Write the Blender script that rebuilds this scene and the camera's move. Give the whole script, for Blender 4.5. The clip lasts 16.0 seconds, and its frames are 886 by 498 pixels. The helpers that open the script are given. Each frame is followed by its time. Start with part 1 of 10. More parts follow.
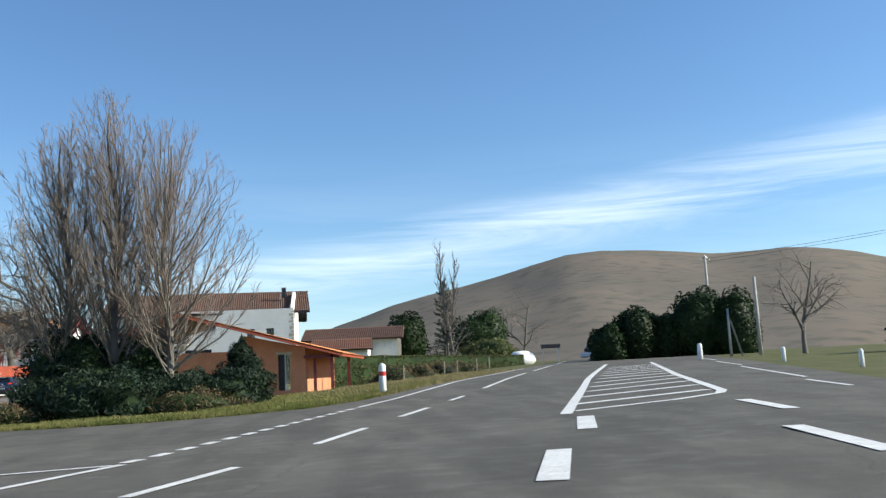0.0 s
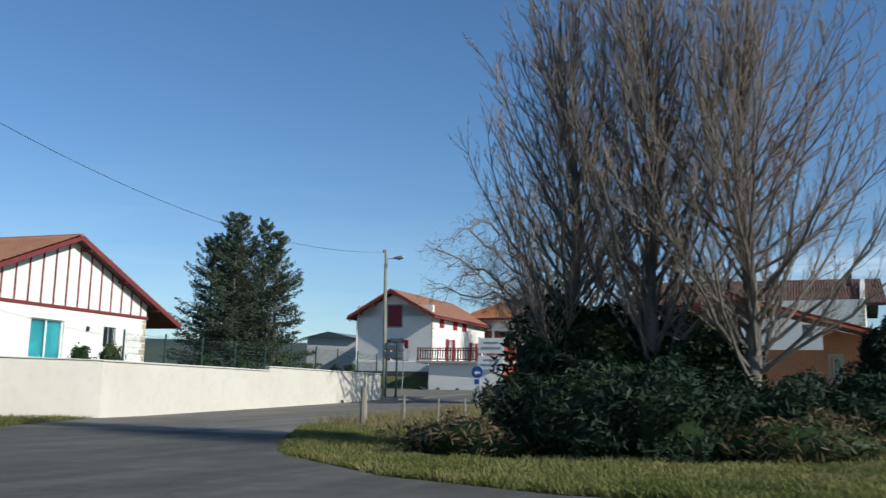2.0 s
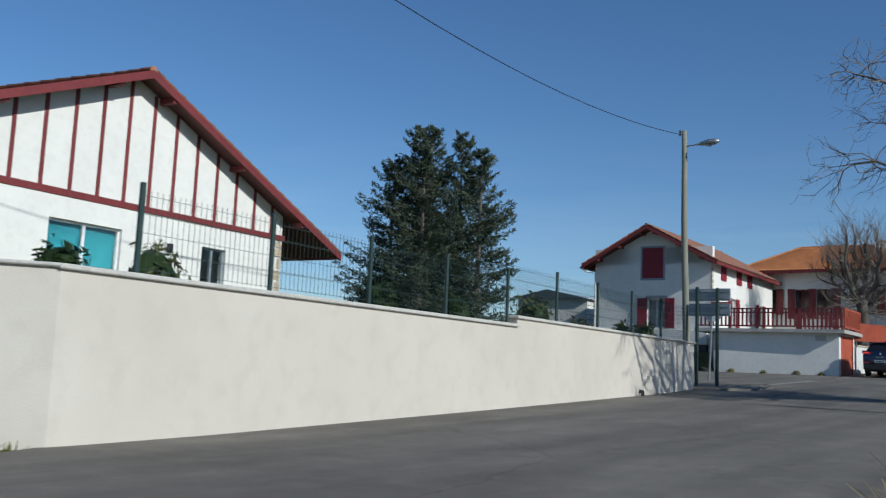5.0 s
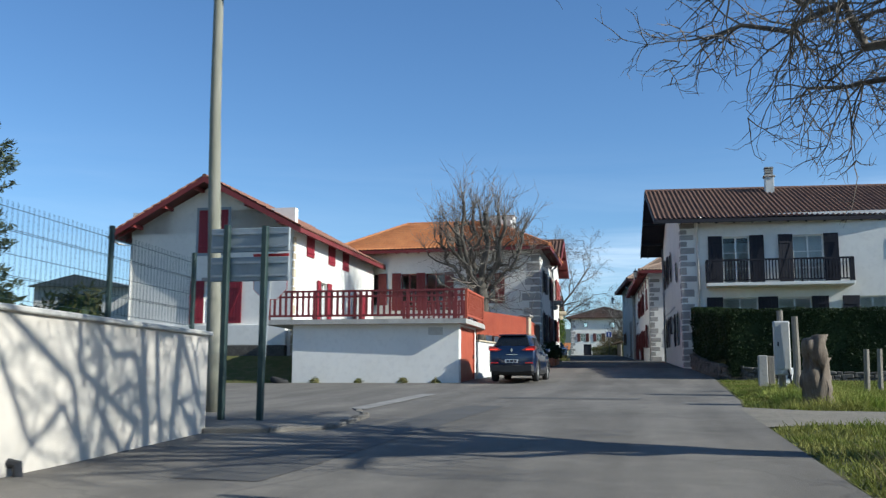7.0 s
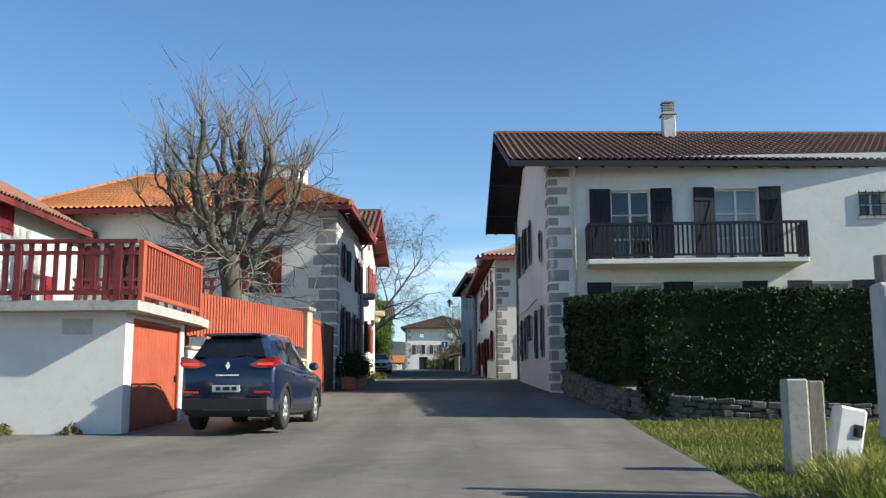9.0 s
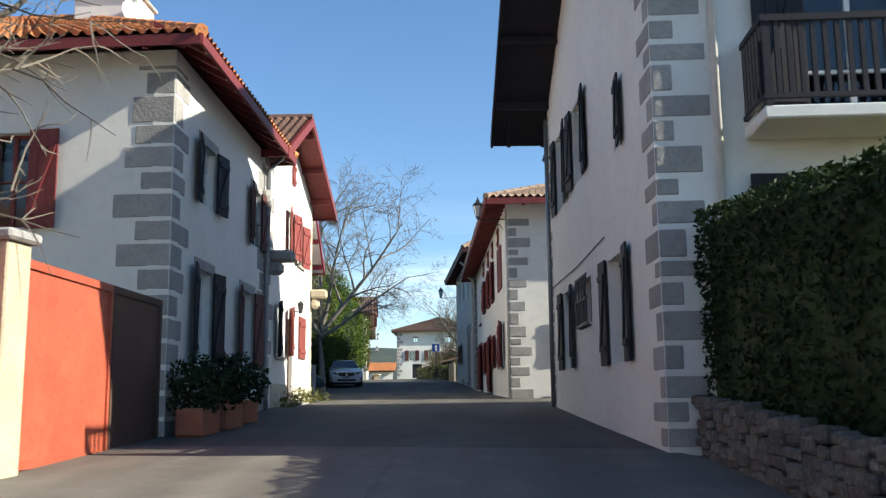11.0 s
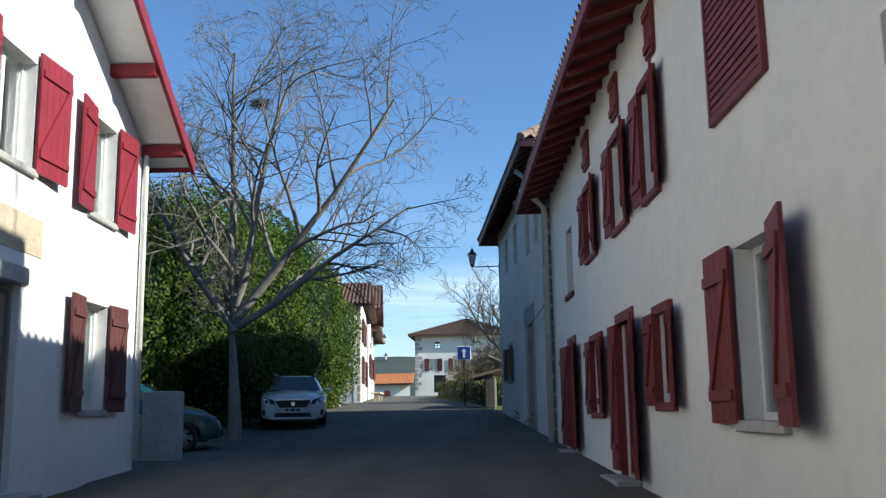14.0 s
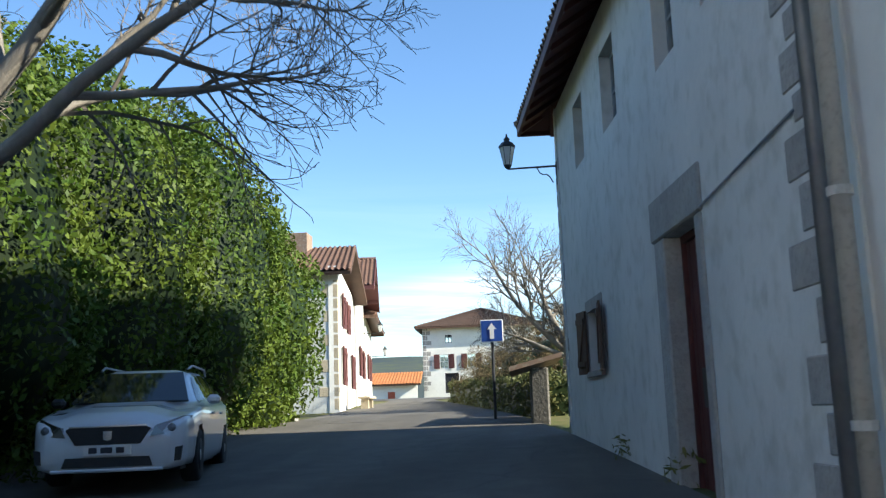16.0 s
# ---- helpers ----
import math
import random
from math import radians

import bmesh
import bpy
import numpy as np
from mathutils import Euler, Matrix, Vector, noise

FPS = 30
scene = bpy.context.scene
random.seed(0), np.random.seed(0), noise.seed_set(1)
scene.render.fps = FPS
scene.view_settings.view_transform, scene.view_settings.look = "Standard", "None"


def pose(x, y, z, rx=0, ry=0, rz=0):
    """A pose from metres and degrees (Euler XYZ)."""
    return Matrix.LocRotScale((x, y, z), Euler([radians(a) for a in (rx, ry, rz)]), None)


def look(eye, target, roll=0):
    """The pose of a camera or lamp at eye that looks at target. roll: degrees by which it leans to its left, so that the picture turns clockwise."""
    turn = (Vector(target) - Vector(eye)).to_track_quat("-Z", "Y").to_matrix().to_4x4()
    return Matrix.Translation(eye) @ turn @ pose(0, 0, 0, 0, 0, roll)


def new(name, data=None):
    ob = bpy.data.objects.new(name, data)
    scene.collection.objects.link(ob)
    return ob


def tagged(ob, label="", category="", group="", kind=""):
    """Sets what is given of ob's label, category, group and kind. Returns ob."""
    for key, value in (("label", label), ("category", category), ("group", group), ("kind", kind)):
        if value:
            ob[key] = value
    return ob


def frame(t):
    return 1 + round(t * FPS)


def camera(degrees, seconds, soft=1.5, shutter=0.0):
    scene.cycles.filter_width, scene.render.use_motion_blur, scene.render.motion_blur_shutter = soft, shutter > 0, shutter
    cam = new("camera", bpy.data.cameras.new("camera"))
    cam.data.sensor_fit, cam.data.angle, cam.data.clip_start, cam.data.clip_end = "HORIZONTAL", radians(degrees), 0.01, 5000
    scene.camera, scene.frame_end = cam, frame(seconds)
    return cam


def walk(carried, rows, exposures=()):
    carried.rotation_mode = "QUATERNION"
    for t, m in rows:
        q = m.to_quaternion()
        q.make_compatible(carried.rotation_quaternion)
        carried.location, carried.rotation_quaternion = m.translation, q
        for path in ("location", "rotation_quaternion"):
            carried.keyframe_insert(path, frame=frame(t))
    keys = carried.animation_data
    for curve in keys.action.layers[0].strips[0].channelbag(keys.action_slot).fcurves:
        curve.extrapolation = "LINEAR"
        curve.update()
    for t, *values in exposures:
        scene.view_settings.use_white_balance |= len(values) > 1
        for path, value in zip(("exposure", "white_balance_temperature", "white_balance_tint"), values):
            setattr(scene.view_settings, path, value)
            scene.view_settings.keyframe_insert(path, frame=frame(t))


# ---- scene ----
# ---------------------------------------------------------------- camera
cam = camera(50.22, 16.0, soft=1.3, shutter=0.12)
PATH = [
    (0.0, 13.243, -14.244, -1.694, -6.07, 8.39, 2.69),
    (0.5, 13.164, -9.809, -1.543, -0.92, 8.68, 2.02),
    (1.0, 12.534, -5.738, -1.396, 6.33, 8.92, 1.17),
    (1.5, 11.220, -1.641, -1.254, 15.24, 9.07, 0.06),
    (2.0, 9.215, 2.110, -1.126, 24.49, 8.79, -1.31),
    (2.5, 6.724, 5.658, -1.021, 32.94, 8.44, -2.11),
    (3.0, 3.704, 9.081, -0.958, 38.32, 7.64, -3.03),
    (3.2, 2.487, 10.422, -0.941, 39.31, 7.49, -3.20),
    (3.6, 0.068, 13.119, -0.939, 41.68, 7.09, -3.59),
    (4.0, -2.277, 15.804, -0.997, 41.82, 6.93, -3.58),
    (4.4, -4.447, 18.544, -1.074, 40.12, 6.94, -3.28),
    (4.8, -6.339, 21.402, -1.130, 37.02, 7.07, -2.80),
    (5.3, -8.156, 25.240, -1.106, 31.80, 7.29, -2.08),
    (5.5, -8.795, 26.831, -1.074, 29.49, 7.40, -1.77),
    (6.0, -10.191, 30.870, -0.966, 23.80, 7.60, -1.08),
    (6.5, -11.173, 35.243, -0.846, 17.88, 7.88, -0.41),
    (7.0, -11.808, 39.881, -0.715, 12.01, 8.13, -0.22),
    (7.5, -12.113, 44.386, -0.570, 7.31, 8.51, 0.07),
    (8.0, -12.101, 48.768, -0.401, 4.30, 8.66, 0.12),
    (8.5, -12.076, 53.029, -0.228, 2.89, 8.85, 0.17),
    (9.0, -12.074, 57.480, -0.054, 2.48, 8.92, 0.23),
    (9.5, -12.045, 62.054, 0.116, 2.57, 8.92, 0.24),
    (10.0, -12.067, 66.530, 0.282, 2.66, 8.94, 0.49),
    (10.2, -12.093, 68.344, 0.348, 2.64, 8.99, 0.45),
    (10.8, -12.149, 73.562, 0.586, 2.60, 9.21, 0.60),
    (11.3, -12.238, 77.715, 0.824, 2.53, 9.54, 0.69),
    (11.8, -12.386, 81.783, 1.071, 2.54, 9.83, 0.71),
    (12.3, -12.613, 85.852, 1.300, 2.77, 9.94, 0.66),
    (12.5, -12.724, 87.508, 1.386, 2.83, 9.93, 0.60),
    (13.0, -12.998, 91.590, 1.597, 3.31, 9.91, 0.52),
    (13.5, -13.251, 95.298, 1.802, 3.78, 9.88, 0.57),
    (14.0, -13.506, 99.008, 1.949, 4.12, 9.87, 0.85),
    (14.5, -13.797, 102.689, 2.061, 4.21, 9.86, 1.35),
    (15.0, -14.114, 106.526, 2.175, 4.33, 9.86, 1.64),
    (15.5, -14.378, 110.286, 2.272, 4.58, 9.88, 1.83),
    (16.0, -14.652, 113.851, 2.384, 4.87, 9.86, 1.96),
]
EXPOSURES = [(t, e, k, 6.0) for t, e, k in (
    (0.0, 0.82, 6450), (0.5, 0.82, 6450), (1.0, 0.68, 6350), (1.5, 0.28, 6100), (2.0, 0.16, 6000), (2.5, -0.12, 5900), (3.0, -0.28, 5850), (5.5, -0.15, 5700), (6.0, 0.2, 5700), (6.5, 0.34, 5750), (7.0, 0.5, 5900), (8.0, 0.86, 6150), (9.0, 0.83, 6400), (9.5, 0.97, 6400), (10.0, 1.18, 6400), (12.5, 0.42, 7000), (13.0, 0.22, 6300), (13.5, 0.38, 5800), (14.0, 0.8, 6000), (14.5, 0.86, 6450), (15.0, 1.25, 6500), (15.5, 1.64, 6600), (16.0, 1.5, 6600))]
walk(cam, [(t, pose(x, y, z, 90 + pitch, roll, yaw)) for t, x, y, z, yaw, pitch, roll in PATH], EXPOSURES)

# ---------------------------------------------------------------- light
SUN_AZ, SUN_EL = 9.0, 29.0          # degrees from +x towards -y; degrees above the horizon
sun_way = Vector((math.cos(radians(SUN_EL)) * math.cos(radians(SUN_AZ)), -math.cos(radians(SUN_EL)) * math.sin(radians(SUN_AZ)), math.sin(radians(SUN_EL))))
sun = new("sun", bpy.data.lights.new("sun", "SUN"))
sun.data.energy, sun.data.angle, sun.data.color = 4.6, radians(0.55), (1.0, 0.94, 0.83)
sun.matrix_world = look(tuple(sun_way * 200), (0, 0, 0))

world = bpy.data.worlds.new("world")
scene.world = world
world.use_nodes = True
wn, wl = world.node_tree.nodes, world.node_tree.links
sky = wn.new("ShaderNodeTexSky")
sky.sky_type, sky.sun_disc, sky.sun_elevation, sky.sun_rotation = "NISHITA", False, radians(SUN_EL), radians(90 + SUN_AZ)
sky.air_density, sky.dust_density, sky.ozone_density = 1.0, 0.2, 4.0
deep = wn.new("ShaderNodeHueSaturation")
deep.inputs["Hue"].default_value, deep.inputs["Saturation"].default_value = 0.502, 1.08
wl.new(sky.outputs["Color"], deep.inputs["Color"])
# thin cirrus: combed noise, gathered along an arc that rises towards the east
tc = wn.new("ShaderNodeTexCoord")
mp = wn.new("ShaderNodeMapping")
mp.inputs["Rotation"].default_value = (0.0, radians(11), radians(-20))
mp.inputs["Scale"].default_value = (1.8, 3.0, 24.0)
wl.new(tc.outputs["Generated"], mp.inputs["Vector"])
nz = wn.new("ShaderNodeTexNoise")
nz.inputs["Scale"].default_value, nz.inputs["Detail"].default_value, nz.inputs["Roughness"].default_value = 1.3, 10.0, 0.64
nz.inputs["Distortion"].default_value = 0.7
wl.new(mp.outputs["Vector"], nz.inputs["Vector"])
rp = wn.new("ShaderNodeMapRange")
rp.inputs["From Min"].default_value, rp.inputs["From Max"].default_value = 0.36, 0.78
wl.new(nz.outputs["Fac"], rp.inputs["Value"])
arc = wn.new("ShaderNodeVectorMath")
arc.operation = "DOT_PRODUCT"
arc.inputs[1].default_value = (0.180, 0.128, -0.975)
wl.new(tc.outputs["Generated"], arc.inputs[0])
side = wn.new("ShaderNodeMath")
side.operation = "ABSOLUTE"
wl.new(arc.outputs["Value"], side.inputs[0])
near = wn.new("ShaderNodeMapRange")
near.interpolation_type = "SMOOTHSTEP"
near.inputs["From Min"].default_value, near.inputs["From Max"].default_value = 0.05, 0.0
near.inputs["To Max"].default_value = 0.75
wl.new(side.outputs["Value"], near.inputs["Value"])
sx = wn.new("ShaderNodeSeparateXYZ")
wl.new(tc.outputs["Generated"], sx.inputs["Vector"])
low = wn.new("ShaderNodeMapRange")
low.inputs["From Min"].default_value, low.inputs["From Max"].default_value, low.inputs["To Max"].default_value = 0.26, 0.04, 0.20
wl.new(sx.outputs["Z"], low.inputs["Value"])
most = wn.new("ShaderNodeMath")
most.operation = "MAXIMUM"
wl.new(near.outputs["Result"], most.inputs[0]), wl.new(low.outputs["Result"], most.inputs[1])
mul = wn.new("ShaderNodeMath")
mul.operation = "MULTIPLY"
wl.new(rp.outputs["Result"], mul.inputs[0]), wl.new(most.outputs["Value"], mul.inputs[1])
mixc = wn.new("ShaderNodeMix")
mixc.data_type = "RGBA"
mixc.inputs["B"].default_value = (8.0, 8.5, 9.0, 1)
wl.new(mul.outputs["Value"], mixc.inputs["Factor"]), wl.new(deep.outputs["Color"], mixc.inputs["A"])
bg = wn["Background"]
bg.inputs["Strength"].default_value = 0.1
wl.new(mixc.outputs["Result"], bg.inputs["Color"])


# ---------------------------------------------------------------- materials
def mat(name, c1, c2=None, scale=2.0, rough=0.8, bump=0.0, bscale=40.0, metal=0.0, c3=None, stain=0.6, spread=(0.35, 0.65), objvar=0.0, spec=0.4, stretch=(1, 1, 1), coat=0.0, sub=0.0):
    """Two-scale procedural surface: c1 and c2 mixed by broad noise, c3 by a finer one, with relief."""
    m = bpy.data.materials.new(name)
    m.use_nodes = True
    n, l = m.node_tree.nodes, m.node_tree.links
    b = n["Principled BSDF"]
    b.inputs["Roughness"].default_value, b.inputs["Metallic"].default_value = rough, metal
    b.inputs["Specular IOR Level"].default_value, b.inputs["Coat Weight"].default_value = spec, coat
    t = n.new("ShaderNodeTexCoord")
    mpn = n.new("ShaderNodeMapping")
    mpn.inputs["Scale"].default_value = stretch
    l.new(t.outputs["Object"], mpn.inputs["Vector"])
    c2 = c2 or tuple(v * 0.85 for v in c1)
    a = n.new("ShaderNodeTexNoise")
    a.inputs["Scale"].default_value, a.inputs["Detail"].default_value, a.inputs["Roughness"].default_value = scale, 6.0, 0.65
    l.new(mpn.outputs["Vector"], a.inputs["Vector"])
    r = n.new("ShaderNodeMapRange")
    r.inputs["From Min"].default_value, r.inputs["From Max"].default_value = spread
    l.new(a.outputs["Fac"], r.inputs["Value"])
    x = n.new("ShaderNodeMix")
    x.data_type = "RGBA"
    x.inputs["A"].default_value, x.inputs["B"].default_value = (*c1, 1), (*c2, 1)
    l.new(r.outputs["Result"], x.inputs["Factor"])
    out = x.outputs["Result"]
    if c3:
        a3 = n.new("ShaderNodeTexNoise")
        a3.inputs["Scale"].default_value, a3.inputs["Detail"].default_value = scale * 7.3, 8.0
        l.new(mpn.outputs["Vector"], a3.inputs["Vector"])
        r3 = n.new("ShaderNodeMapRange")
        r3.inputs["From Min"].default_value, r3.inputs["From Max"].default_value, r3.inputs["To Max"].default_value = 0.5, 0.72, stain
        l.new(a3.outputs["Fac"], r3.inputs["Value"])
        x3 = n.new("ShaderNodeMix")
        x3.data_type = "RGBA"
        x3.inputs["B"].default_value = (*c3, 1)
        l.new(out, x3.inputs["A"]), l.new(r3.outputs["Result"], x3.inputs["Factor"])
        out = x3.outputs["Result"]
    if objvar:
        oi = n.new("ShaderNodeObjectInfo")
        gi = n.new("ShaderNodeNewGeometry")
        ad = n.new("ShaderNodeMath")
        ad.operation = "ADD"
        l.new(oi.outputs["Random"], ad.inputs[0]), l.new(gi.outputs["Random Per Island"], ad.inputs[1])
        mr = n.new("ShaderNodeMapRange")
        mr.inputs["From Max"].default_value, mr.inputs["To Min"].default_value, mr.inputs["To Max"].default_value = 2.0, 1 - objvar, 1 + objvar
        l.new(ad.outputs["Value"], mr.inputs["Value"])
        hv = n.new("ShaderNodeHueSaturation")
        l.new(mr.outputs["Result"], hv.inputs["Value"]), l.new(out, hv.inputs["Color"])
        out = hv.outputs["Color"]
    l.new(out, b.inputs["Base Color"])
    if bump:
        nb = n.new("ShaderNodeTexNoise")
        nb.inputs["Scale"].default_value, nb.inputs["Detail"].default_value = bscale, 5.0
        l.new(mpn.outputs["Vector"], nb.inputs["Vector"])
        bp = n.new("ShaderNodeBump")
        bp.inputs["Strength"].default_value, bp.inputs["Distance"].default_value = bump, 0.02
        l.new(nb.outputs["Fac"], bp.inputs["Height"]), l.new(bp.outputs["Normal"], b.inputs["Normal"])
    return m


def leafmat(name, c1, c2, rough=0.45, var=0.5, trans=0.25):
    m = mat(name, c1, c2, scale=0.8, rough=rough, objvar=var, spec=0.12)
    n, l = m.node_tree.nodes, m.node_tree.links
    b, o = n["Principled BSDF"], n["Material Output"]
    tr = n.new("ShaderNodeBsdfTranslucent")
    col = b.inputs["Base Color"].links[0].from_socket
    l.new(col, tr.inputs["Color"])
    ms = n.new("ShaderNodeMixShader")
    ms.inputs["Fac"].default_value = trans
    l.new(b.outputs["BSDF"], ms.inputs[1]), l.new(tr.outputs["BSDF"], ms.inputs[2]), l.new(ms.outputs["Shader"], o.inputs["Surface"])
    return m


def glassmat(name, tint=(0.9, 0.95, 0.95), rough=0.02):
    m = bpy.data.materials.new(name)
    m.use_nodes = True
    b = m.node_tree.nodes["Principled BSDF"]
    b.inputs["Base Color"].default_value, b.inputs["Roughness"].default_value = (*tint, 1), rough
    b.inputs["Transmission Weight"].default_value, b.inputs["IOR"].default_value = 1.0, 1.45
    return m


def lampmat(name, c, strength):
    m = bpy.data.materials.new(name)
    m.use_nodes = True
    b = m.node_tree.nodes["Principled BSDF"]
    b.inputs["Base Color"].default_value, b.inputs["Emission Color"].default_value, b.inputs["Emission Strength"].default_value = (*c, 1), (*c, 1), strength
    b.inputs["Roughness"].default_value = 0.2
    return m


def tarmac(name, c1, c2, grit, along):
    """Asphalt: broad patches, wheel tracks combed along the way, pale grit and fine cracks."""
    m = mat(name, c1, c2, scale=0.3, rough=0.88, bump=0.5, bscale=70, c3=grit, stain=0.45, spec=0.25)
    n, l = m.node_tree.nodes, m.node_tree.links
    b = n["Principled BSDF"]
    t = n.new("ShaderNodeTexCoord")
    col = b.inputs["Base Color"].links[0].from_socket
    for scale, stretch, lo, hi, low_, high_ in ((1.0, (1.1, along, 1.0), 0.38, 0.62, 0.84, 1.12), (90.0, (1, 1, 1), 0.35, 0.65, 0.78, 1.22)):
        mpn = n.new("ShaderNodeMapping")
        mpn.inputs["Scale"].default_value = stretch
        a = n.new("ShaderNodeTexNoise")
        a.inputs["Scale"].default_value, a.inputs["Detail"].default_value = scale, 3.0
        r = n.new("ShaderNodeMapRange")
        r.inputs["From Min"].default_value, r.inputs["From Max"].default_value = lo, hi
        r.inputs["To Min"].default_value, r.inputs["To Max"].default_value = low_, high_
        h = n.new("ShaderNodeHueSaturation")
        l.new(t.outputs["Object"], mpn.inputs["Vector"]), l.new(mpn.outputs["Vector"], a.inputs["Vector"]), l.new(a.outputs["Fac"], r.inputs["Value"])
        l.new(r.outputs["Result"], h.inputs["Value"]), l.new(col, h.inputs["Color"])
        col = h.outputs["Color"]
    v = n.new("ShaderNodeTexVoronoi")
    v.feature = "DISTANCE_TO_EDGE"
    v.inputs["Scale"].default_value, v.inputs["Randomness"].default_value = 0.33, 1.0
    wob = n.new("ShaderNodeTexNoise")
    wob.inputs["Scale"].default_value, wob.inputs["Detail"].default_value = 1.6, 4.0
    mixv = n.new("ShaderNodeMix")
    mixv.data_type = "VECTOR"
    mixv.inputs["Factor"].default_value = 0.35
    l.new(t.outputs["Object"], wob.inputs["Vector"]), l.new(t.outputs["Object"], mixv.inputs["A"]), l.new(wob.outputs["Color"], mixv.inputs["B"]), l.new(mixv.outputs["Result"], v.inputs["Vector"])
    cr = n.new("ShaderNodeMapRange")
    cr.inputs["From Max"].default_value, cr.inputs["To Min"].default_value, cr.inputs["To Max"].default_value = 0.008, 0.78, 1.0
    h = n.new("ShaderNodeHueSaturation")
    l.new(v.outputs["Distance"], cr.inputs["Value"]), l.new(cr.outputs["Result"], h.inputs["Value"]), l.new(col, h.inputs["Color"])
    l.new(h.outputs["Color"], b.inputs["Base Color"])
    return m


ASPHALT = tarmac("asphalt", (0.112, 0.103, 0.086), (0.085, 0.079, 0.067), (0.16, 0.15, 0.13), 0.25)
ASPHALT_OLD = tarmac("worn_asphalt", (0.188, 0.170, 0.142), (0.142, 0.129, 0.109), (0.225, 0.205, 0.17), 0.12)
# darker copy of the street asphalt, with the houses' shade put into its colour
ASPHALT_SHADED = tarmac("shaded_street_asphalt", (0.122, 0.112, 0.095), (0.092, 0.085, 0.074), (0.15, 0.14, 0.12), 0.12)
TILE_DARK = mat("dark_brown_roof_tile", (0.075, 0.052, 0.044), (0.10, 0.066, 0.054), scale=1.4, rough=0.95, bump=0.2, bscale=20, c3=(0.05, 0.04, 0.036), stain=0.7, spec=0.1)
DARK_STRIP = mat("dark_strip", (0.092, 0.087, 0.077), (0.108, 0.102, 0.091), scale=1, rough=0.85, bump=0.3)
GRASS = mat("grass_ground", (0.060, 0.080, 0.022), (0.115, 0.105, 0.045), scale=0.45, rough=0.95, bump=0.9, bscale=18, c3=(0.16, 0.13, 0.07), stain=0.6, spec=0.15)
ROADPAINT = mat("road_paint", (0.72, 0.71, 0.68), (0.58, 0.57, 0.54), scale=2.5, rough=0.7, bump=0.2, c3=(0.3, 0.29, 0.27), stain=0.55)
PLASTER = mat("white_plaster", (0.775, 0.755, 0.695), (0.715, 0.695, 0.64), scale=0.7, rough=0.9, bump=0.12, bscale=30, c3=(0.63, 0.61, 0.56), stain=0.45)
PLINTH = mat("yellowish_plinth_plaster", (0.56, 0.53, 0.40), (0.45, 0.43, 0.33), scale=1.4, rough=0.92, bump=0.25, bscale=25, c3=(0.33, 0.32, 0.24), stain=0.7)
PINKPATCH = mat("pinkish_bare_plaster", (0.62, 0.42, 0.37), (0.68, 0.56, 0.5), scale=6, rough=0.95, bump=0.3, bscale=40)
PLASTER_OLD = mat("weathered_plaster", (0.67, 0.665, 0.63), (0.57, 0.57, 0.54), scale=0.6, rough=0.92, bump=0.35, bscale=14, c3=(0.40, 0.40, 0.35), stain=0.55, stretch=(1, 1, 0.75))
RENDERWALL = mat("cream_render", (0.60, 0.55, 0.475), (0.545, 0.495, 0.42), scale=0.35, rough=0.92, bump=0.2, bscale=60, c3=(0.50, 0.455, 0.385), stain=0.5)
ORANGEBRICK = mat("orange_clay_block", (0.60, 0.245, 0.125), (0.52, 0.20, 0.10), scale=1.5, rough=0.9, bump=0.2, bscale=25, c3=(0.64, 0.34, 0.21), stain=0.5)
TILE_ORANGE = mat("orange_roof_tile", (0.55, 0.22, 0.08), (0.44, 0.16, 0.06), scale=1.6, rough=0.85, bump=0.2, bscale=20, c3=(0.30, 0.15, 0.08), stain=0.6)
TILE_BROWN = mat("brown_roof_tile", (0.14, 0.085, 0.068), (0.19, 0.11, 0.08), scale=1.4, rough=0.9, bump=0.2, bscale=20, c3=(0.08, 0.06, 0.052), stain=0.7, spec=0.2)
TILE_RED = mat("red_brown_roof_tile", (0.27, 0.125, 0.08), (0.20, 0.095, 0.065), scale=1.2, rough=0.85, bump=0.2, bscale=20, c3=(0.13, 0.08, 0.06), stain=0.7)
TILE_TERRA = mat("terracotta_roof_tile", (0.42, 0.20, 0.12), (0.33, 0.155, 0.095), scale=1.2, rough=0.85, bump=0.2, bscale=20, c3=(0.24, 0.13, 0.09), stain=0.6)
LAMPDARK = mat("smoked_headlamp", (0.05, 0.052, 0.055), (0.03, 0.03, 0.032), scale=4, rough=0.12, spec=0.6, coat=1.0)
TILE_OLD = mat("mossy_roof_tile", (0.30, 0.20, 0.14), (0.22, 0.15, 0.11), scale=1.5, rough=0.9, bump=0.25, bscale=20, c3=(0.36, 0.32, 0.25), stain=0.7)
REDWOOD = mat("oxblood_paint", (0.185, 0.030, 0.030), (0.145, 0.025, 0.025), scale=2.0, rough=0.6, bump=0.12, bscale=30, c3=(0.23, 0.06, 0.05), stain=0.5, objvar=0.16)
REDBRIGHT = mat("bright_red_paint", (0.36, 0.040, 0.032), (0.30, 0.036, 0.03), scale=2.0, rough=0.5, bump=0.08, bscale=30, c3=(0.24, 0.04, 0.03), stain=0.4, objvar=0.1)
CRIMSON = mat("crimson_paint", (0.25, 0.022, 0.034), (0.21, 0.018, 0.03), scale=2.0, rough=0.55, bump=0.08, bscale=30, c3=(0.16, 0.02, 0.03), stain=0.4, objvar=0.1)
